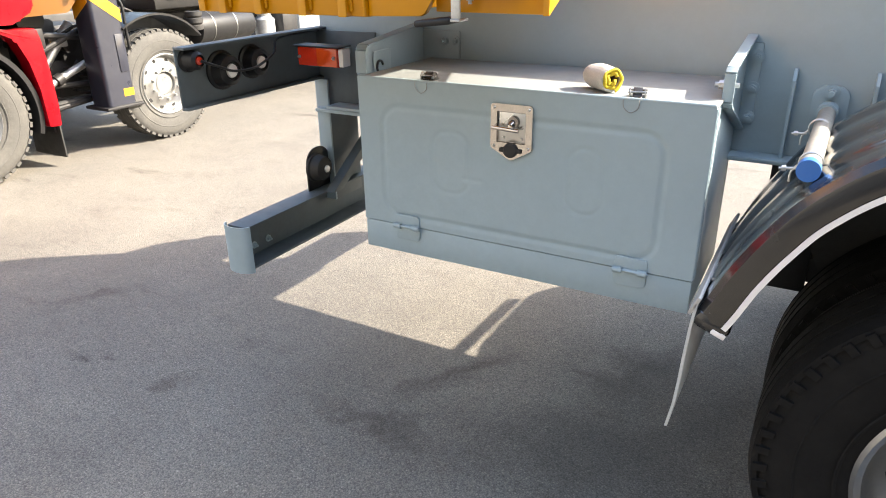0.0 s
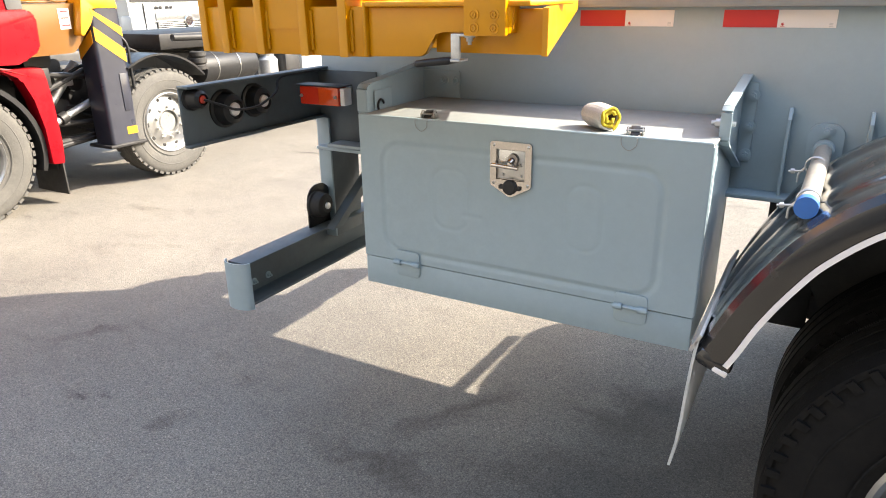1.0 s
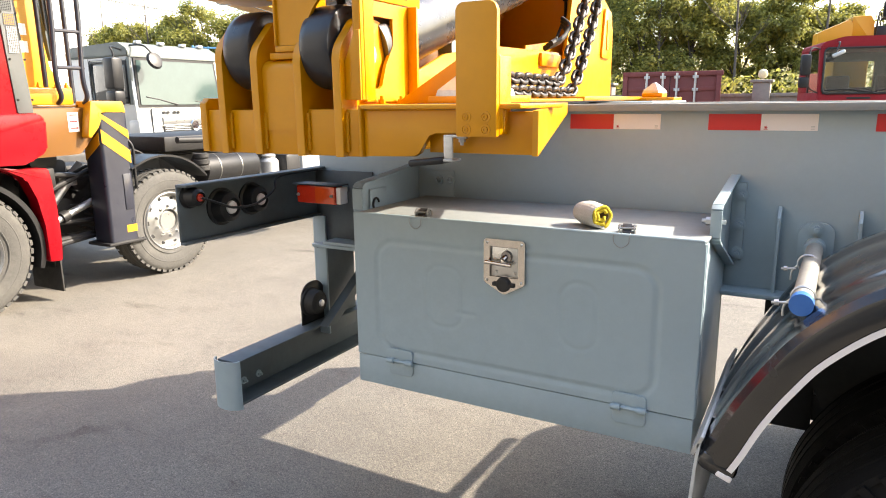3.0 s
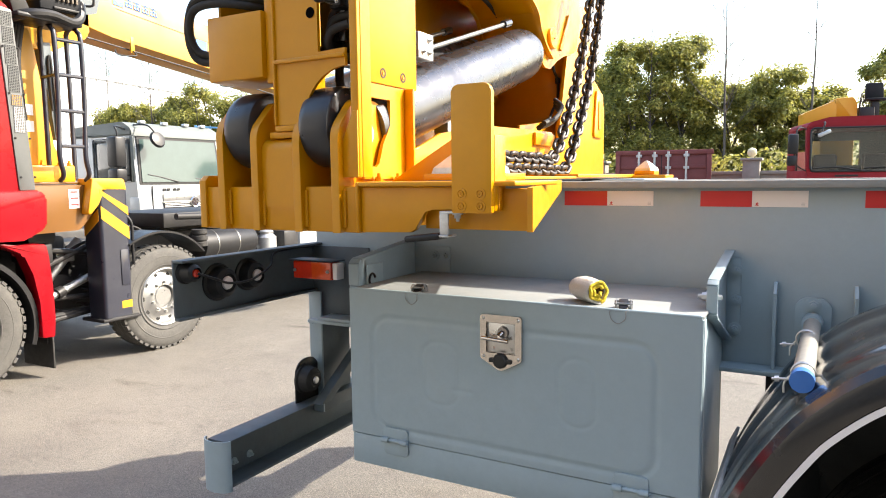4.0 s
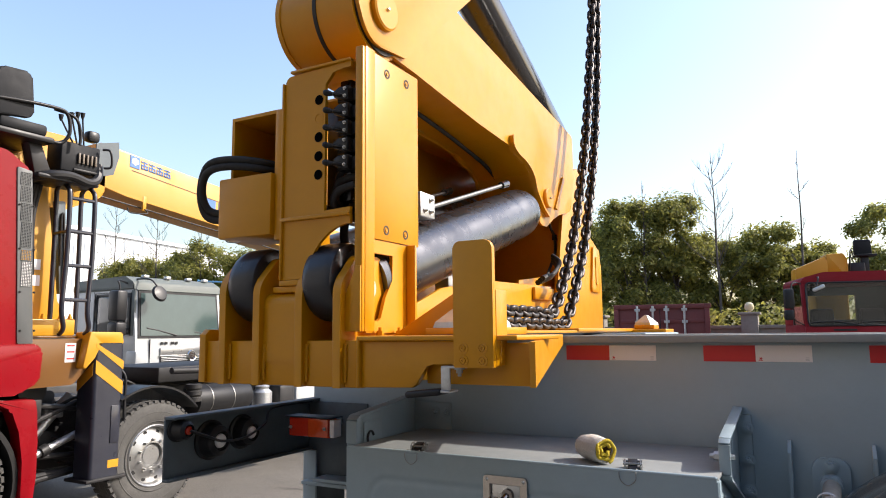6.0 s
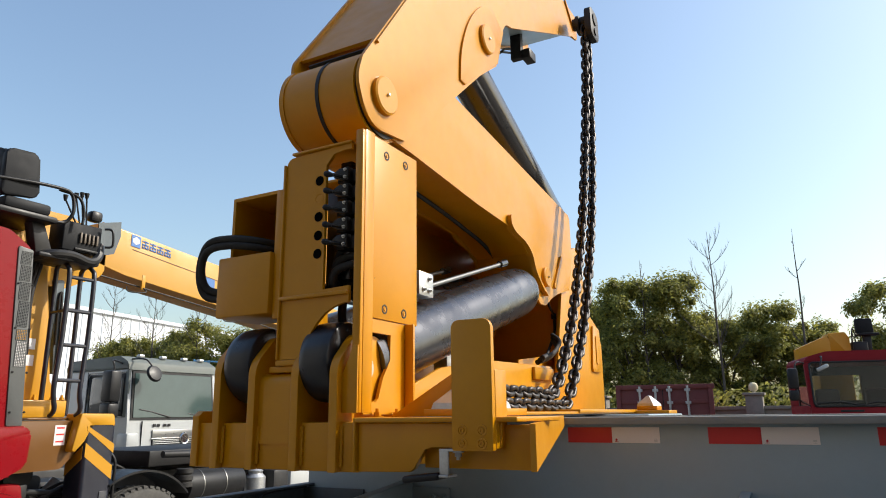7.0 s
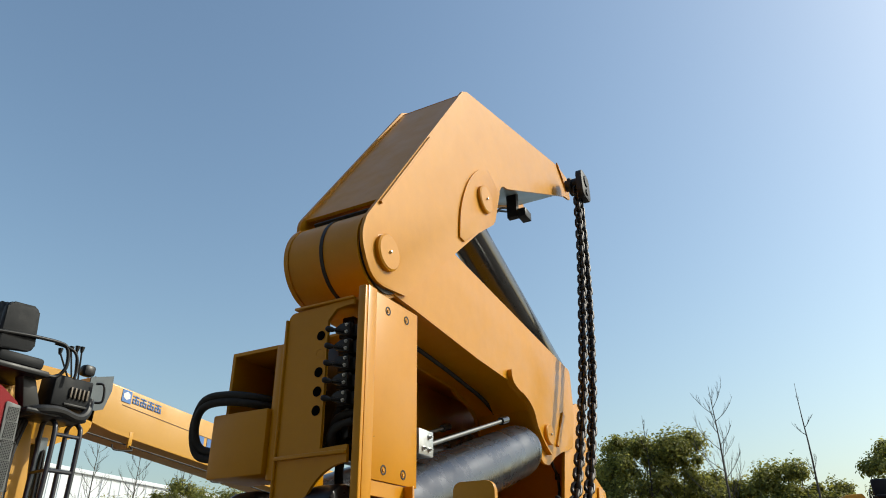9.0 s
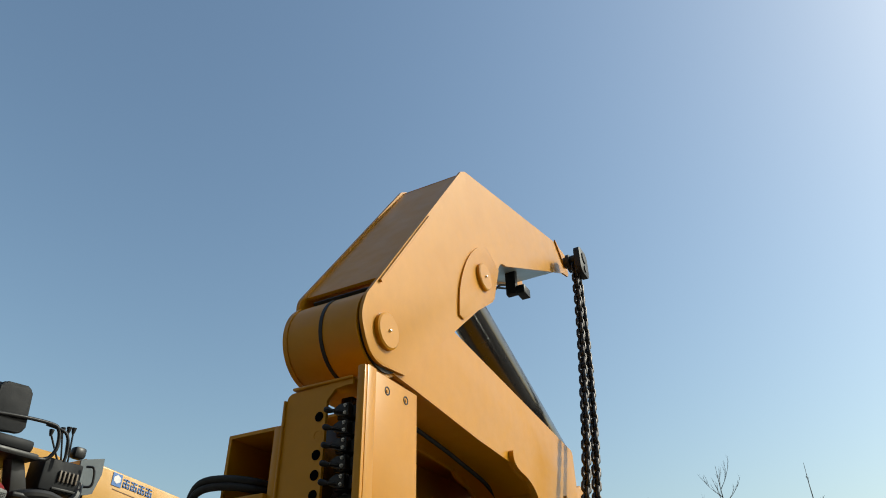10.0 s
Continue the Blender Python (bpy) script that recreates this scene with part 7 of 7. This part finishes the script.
for x in (-4.30, -3.90, -3.55, -3.10):
    b = part("locking_bar", rod(None, (x, 18.96, 0.16), (x, 18.96, 2.36), 0.03, seg=12), ZINC, cont)
    for z in (0.6, 1.2, 1.9, 2.22):
        part("bar_bracket", cube(x - 0.07, x + 0.07, 18.95, 19.04, z, z + 0.07, 0.006), ZINC, b)
part("door_gap", cube(-3.73, -3.715, 19.03, 19.0492, 0.25, 2.27, 0), DARK, cont)
for z in (0.7, 1.3, 1.9):
    part("door_rib", cube(-4.78, -3.75, 19.025, 19.0485, z, z + 0.10, 0.008), OXIDE, cont)
    part("door_rib", cube(-3.70, -2.62, 19.025, 19.0485, z, z + 0.10, 0.008), OXIDE, cont)
for x in (-4.92, -2.60):
    for z in (0.0, 2.28):
        part("corner_casting", cube(x, x + 0.16, 18.99, 19.17, z, z + 0.12, 0.01), OXIDE, cont)
        if z == 0:
            part("corner_casting", cube(x, x + 0.16, 30.8, 30.98, z, z + 0.12, 0.01), OXIDE, cont)

turn_ = Matrix.Translation((-2.48, 19.0, 0)) @ Matrix.Rotation(radians(7.8), 4, "Z") @ Matrix.Translation((2.48, -19.0, 0))
cont.matrix_world = turn_

wall = thing("wall_garden", "grey stone garden wall with square piers", "wall", kind="structure")
part("wall_run", cube(-60, 40, 22.1, 22.3, 0, 1.74), STONE, wall, smooth=None)
part("coping", cube(-60, 40, 22.05, 22.35, 1.7405, 1.84, 0.01), STONE, wall)
for k in range(14):
    x = -1.78 + (k - 9) * 4.55
    part("pier", cube(x - 0.23, x + 0.23, 21.95, 22.42, 0, 2.14, 0.01), STONE, wall)
    part("pier_cap", cube(x - 0.30, x + 0.30, 21.9, 22.48, 2.1405, 2.22, 0.02), STONE, wall)
LAMP = material("opal_lamp_globe", (0.66, 0.57, 0.36), 0.3, grain=0.03, scale=20)
for k in range(14):
    x = -1.78 + (k - 9) * 4.55
    bm = lathe([(0, 0.0), (0.045, 0.0), (0.045, 0.03), (0.09, 0.05), (0.125, 0.10), (0.135, 0.165), (0.117, 0.24), (0.065, 0.285), (0, 0.30)], 24, Matrix.Translation((x, 22.18, 2.221)))
    tagged(part("globe_lamp", bm, LAMP, None), "round cream garden lamp on a wall pier", "lamp", "lamps on the garden wall")


def limb(bm, a, b, r0, r1, seg=7):
    a, b = Vector(a), Vector(b)
    mid = a.lerp(b, 0.5) + Vector((random.uniform(-1, 1), random.uniform(-1, 1), random.uniform(-0.3, 0.6))) * (b - a).length * 0.07
    pipe(bm, smooth_line([a, mid, b], 4), lambda s: r0 + (r1 - r0) * s, seg)


def evergreen(x, y, h, w, seed, leaves=34000):
    """A broad-leaved evergreen: trunk and limbs, and a crown of leaf clumps with gaps."""
    random.seed(seed)
    tree = thing("evergreen_tree", "dense dark green broad-leaved tree behind the yard wall", "tree", "evergreen trees")
    bm = bmesh.new()
    limb(bm, (x, y, 0), (x + 0.2, y, h * 0.45), 0.16, 0.10)
    clumps = []
    for k in range(105):
        q, s = random.uniform(0, 6.283), math.sqrt(random.random())
        z = h * (0.17 + 0.81 * random.random())
        reach = w * 0.5 * min(1.0, 1.25 * math.sin(math.pi * min(0.97, max(0.08, (z / h - 0.12) / 0.92))) ** 0.6)
        c = Vector((x + s * reach * math.cos(q), y + s * reach * math.sin(q), z))
        clumps.append((c, random.uniform(0.26, 0.62) * (w / 4.2)))
        if k % 6 == 0:
            limb(bm, (x + 0.15, y, min(h * 0.5, z * 0.6)), c, 0.05, 0.012, 5)
    part("trunk", bm, BARK, tree)
    verts, faces = [], []
    for k in range(leaves):
        c, r = random.choice(clumps)
        d = Vector((random.gauss(0, 1), random.gauss(0, 1), random.gauss(0, 0.85))).normalized()
        p = c + d * r * (0.15 + 1.25 * random.random() ** 1.2 + (0.6 * random.random() if k % 7 == 0 else 0))
        size = random.uniform(0.045, 0.095)
        up = (d + Vector((random.uniform(-.8, .8), random.uniform(-.8, .8), random.uniform(0, 1.2)))).normalized()
        u = up.orthogonal().normalized()
        u.rotate(Matrix.Rotation(random.uniform(0, 6.28), 3, up))
        v = up.cross(u)
        i = len(verts)
        verts += [p - u * size, p - v * size * 0.5 + up * size * 0.15, p + u * size, p + v * size * 0.5 + up * size * 0.15]
        faces.append((i, i + 1, i + 2, i + 3))
    me = bpy.data.meshes.new("crown")
    me.from_pydata([tuple(p) for p in verts], [], faces)
    me.materials.append(LEAF)
    crown = new("crown", me)
    crown.parent = tree
    return tree


def bare_tree(x, y, h, seed, spread=1.0, boughs=20):
    """A slender leafless tree: a straight leader with rising side branches and fine twigs."""
    random.seed(seed)
    bm = bmesh.new()
    lean = random.uniform(-0.012, 0.012)
    pipe(bm, [(x + lean * h * k / 12 + 0.015 * math.sin(k * 1.3 + seed), y, h * k / 12) for k in range(13)], lambda s: 0.058 * (1 - s) ** 0.8 + 0.005, 8)

    def grow(a, d, length, r, depth):
        mid = a + d * length * 0.5
        up = (d + Vector((0, 0, 0.35))).normalized()
        b = mid + up * length * 0.5
        pipe(bm, smooth_line([a, mid, b], 3), lambda s: r * (1 - 0.75 * s), 5)
        if depth:
            for k in range(5 if depth > 1 else 4):
                t = 0.25 + 0.70 * (k + random.random()) / 5
                e = (up + Vector((random.uniform(-.55, .55), random.uniform(-.55, .55), random.uniform(0.0, .4)))).normalized()
                grow(a.lerp(mid, t * 2) if t < 0.5 else mid.lerp(b, t * 2 - 1), e, length * random.uniform(0.32, 0.5), r * 0.5, depth - 1)

    for k in range(boughs):
        f = 0.36 + 0.58 * (k + random.random()) / boughs
        q = k * 2.4 + random.uniform(-0.4, 0.4)
        d = Vector((math.cos(q) * 0.8, math.sin(q) * 0.8, random.uniform(0.55, 0.95))).normalized()
        grow(Vector((x + lean * h * f, y, h * f)), d, spread * h * random.uniform(0.15, 0.25) * (1.35 - f), 0.014, 2)
    tree = thing("bare_tree", "leafless slender grey tree behind the yard wall", "tree", "bare trees")
    part("crown", bm, BARK, tree)
    return tree


for args in ((-6.7, 27.5, 6.9, 3.0, 1), (-5.0, 28.2, 7.0, 3.1, 2), (-8.4, 28.6, 6.3, 3.0, 3), (-3.3, 29.5, 5.3, 2.8, 4), (-1.5, 28.5, 5.6, 2.6, 5), (-0.2, 30.0, 5.0, 2.4, 6), (2.4, 29.0, 6.2, 2.8, 7), (4.6, 29, 6.6, 3.2, 8),
             (-31.0, 23.4, 5.6, 3.2, 11), (-28.6, 24.2, 5.7, 3.0, 12), (-26.4, 23.6, 6.2, 3.2, 13), (-24.0, 24.0, 5.6, 3.2, 14), (-33.6, 24.4, 5.4, 3.2, 15), (-21.5, 25.0, 5.6, 3.2, 16), (-18.8, 25.5, 6.0, 3.4, 17), (-15.6, 27.0, 6.4, 3.6, 18), (-12.4, 28.0, 6.6, 3.6, 19)):
    evergreen(*args)
for args in ((-3.10, 27.0, 8.4, 21), (-0.38, 27.4, 8.2, 22, 0.5, 7), (-32.4, 23.0, 8.8, 23), (-29.1, 23.0, 8.0, 24), (-25.9, 23.0, 7.2, 25), (-22.4, 23.4, 7.0, 26), (-5.8, 27.0, 7.6, 27, 0.5)):
    bare_tree(*args)
random.seed(9)
verts, faces = [], []
for k in range(26000):
    x = random.uniform(-45, 12)
    p = Vector((x, random.uniform(23.0, 25.5), random.random() ** 0.8 * (2.5 + 0.7 * noise.noise((x * 0.5, 0, 3)))))
    size = random.uniform(0.05, 0.11)
    up = Vector((random.uniform(-1, 1), random.uniform(-1.4, .6), random.uniform(-.2, 1.2))).normalized()
    u = up.orthogonal().normalized()
    v = up.cross(u)
    i = len(verts)
    verts += [p - u * size, p - v * size * 0.5, p + u * size, p + v * size * 0.5]
    faces.append((i, i + 1, i + 2, i + 3))
me = bpy.data.meshes.new("hedge")
me.from_pydata([tuple(p) for p in verts], [], faces)
me.materials.append(LEAF)
tagged(new("hedge", me), "dense green hedge along the yard wall", "hedge", kind="stuff")

hall = thing("factory_hall", "long white metal-clad factory hall in the distance", "building")
part("hall_wall", cube(-25, 0, -45, 50, 0, 9.6), FAR_WHITE, hall, smooth=None)
part("roof_edge", cube(-25.2, 0.2, -45.2, 50.2, 9.6005, 9.9, 0.02), FAR_WHITE, hall)
RIB = finish("cladding_rib", cube(0.0005, 0.06, -0.05, 0.05, 0, 9.6, 0), FAR_WHITE)
for k in range(94):
    rib = new("cladding_rib", RIB)
    rib.parent = hall
    rib.location = (0, -44.5 + k, 0)
hall.matrix_world = Matrix.Translation((-48.1, 30.4, 0)) @ Matrix.Rotation(radians(10.7), 4, "Z")

# twist-lock cone on the far side of the deck
lockc = thing("container_guide_cone", "worn grey steel guide cone on a yellow plate", "guide cone")
part("cone_plate", cube(-0.97, -0.72, 3.80, 4.02, 1.690, 1.708, 0.003), YELLOW, lockc)
part("cone_collar", cube(-0.90, -0.79, 3.85, 3.97, 1.7085, 1.732, 0.006), YELLOW, lockc)
part("cone", lathe([(0.068, 0), (0.062, 0.012), (0.012, 0.052), (0, 0.055)], 4, Matrix.Translation((-0.845, 3.91, 1.7325)) @ Matrix.Rotation(radians(30), 4, "Z")), ZINC, lockc, smooth=None)
near_cone = thing("container_guide_cone", "worn grey steel guide cone behind the yellow stop plate", "guide cone")
part("cone_plate", cube(-0.97, -0.74, 1.67, 1.86, 1.693, 1.712, 0.003), YELLOW, near_cone)
part("cone", lathe([(0.118, 0), (0.112, 0.016), (0.020, 0.082), (0, 0.086)], 4, Matrix.Translation((-0.868, 1.765, 1.7125)) @ Matrix.Rotation(radians(45), 4, "Z")), ZINC, near_cone, smooth=None)
part("deck_arm", cube(-1.0, -0.70, 3.22, 4.05, 1.60, 1.6895, 0.004), GREY, trailer)

# unseen plain grey building, added behind and beside the camera to block and bounce light
BRICK = material("pale_building_render", (0.29, 0.275, 0.25), 0.85, grain=0.06, scale=3, dirt=0.3, dirt_color=(0.16, 0.15, 0.13), dirt_scale=0.6)
blocker = thing("office_block", "plain grey unseen building added to block and bounce light", "building")
part("facade", cube(-48, 48, -22.0, -9.0, 0, 11.0), BRICK, blocker, smooth=None)
part("side_wing", cube(7.0, 20.0, -8.79, 1.0, 0, 11.0), BRICK, blocker, smooth=None)
part("parapet", cube(-48.2, 48.2, -22.2, -8.8, 11.0005, 11.4, 0.02), BRICK, blocker)

# pale blue pipe railing beyond the white truck
SKYBLUE = material("pale_blue_railing_paint", (0.10, 0.30, 0.48), 0.4, grain=0.05, scale=30, dirt=0.2, dirt_color=(0.2, 0.3, 0.36), dirt_scale=4)
rail_ = thing("blue_railing", "pale blue pipe railing standing in the yard", "railing")
for x in (-14.7, -14.15, -13.6, -13.05):
    part("post", rod(None, (x, 13.0, 0), (x, 13.0, 3.2 - 0.1 * (x + 14.7)), 0.028, seg=10), SKYBLUE, rail_)
for z in (0.5, 1.1, 1.7, 2.3, 2.6, 2.9, 3.16):
    part("rail", rod(None, (-14.7, 13.0, z), (-13.05, 13.0, z - 0.12 * (z > 3)), 0.02, seg=8), SKYBLUE, rail_)
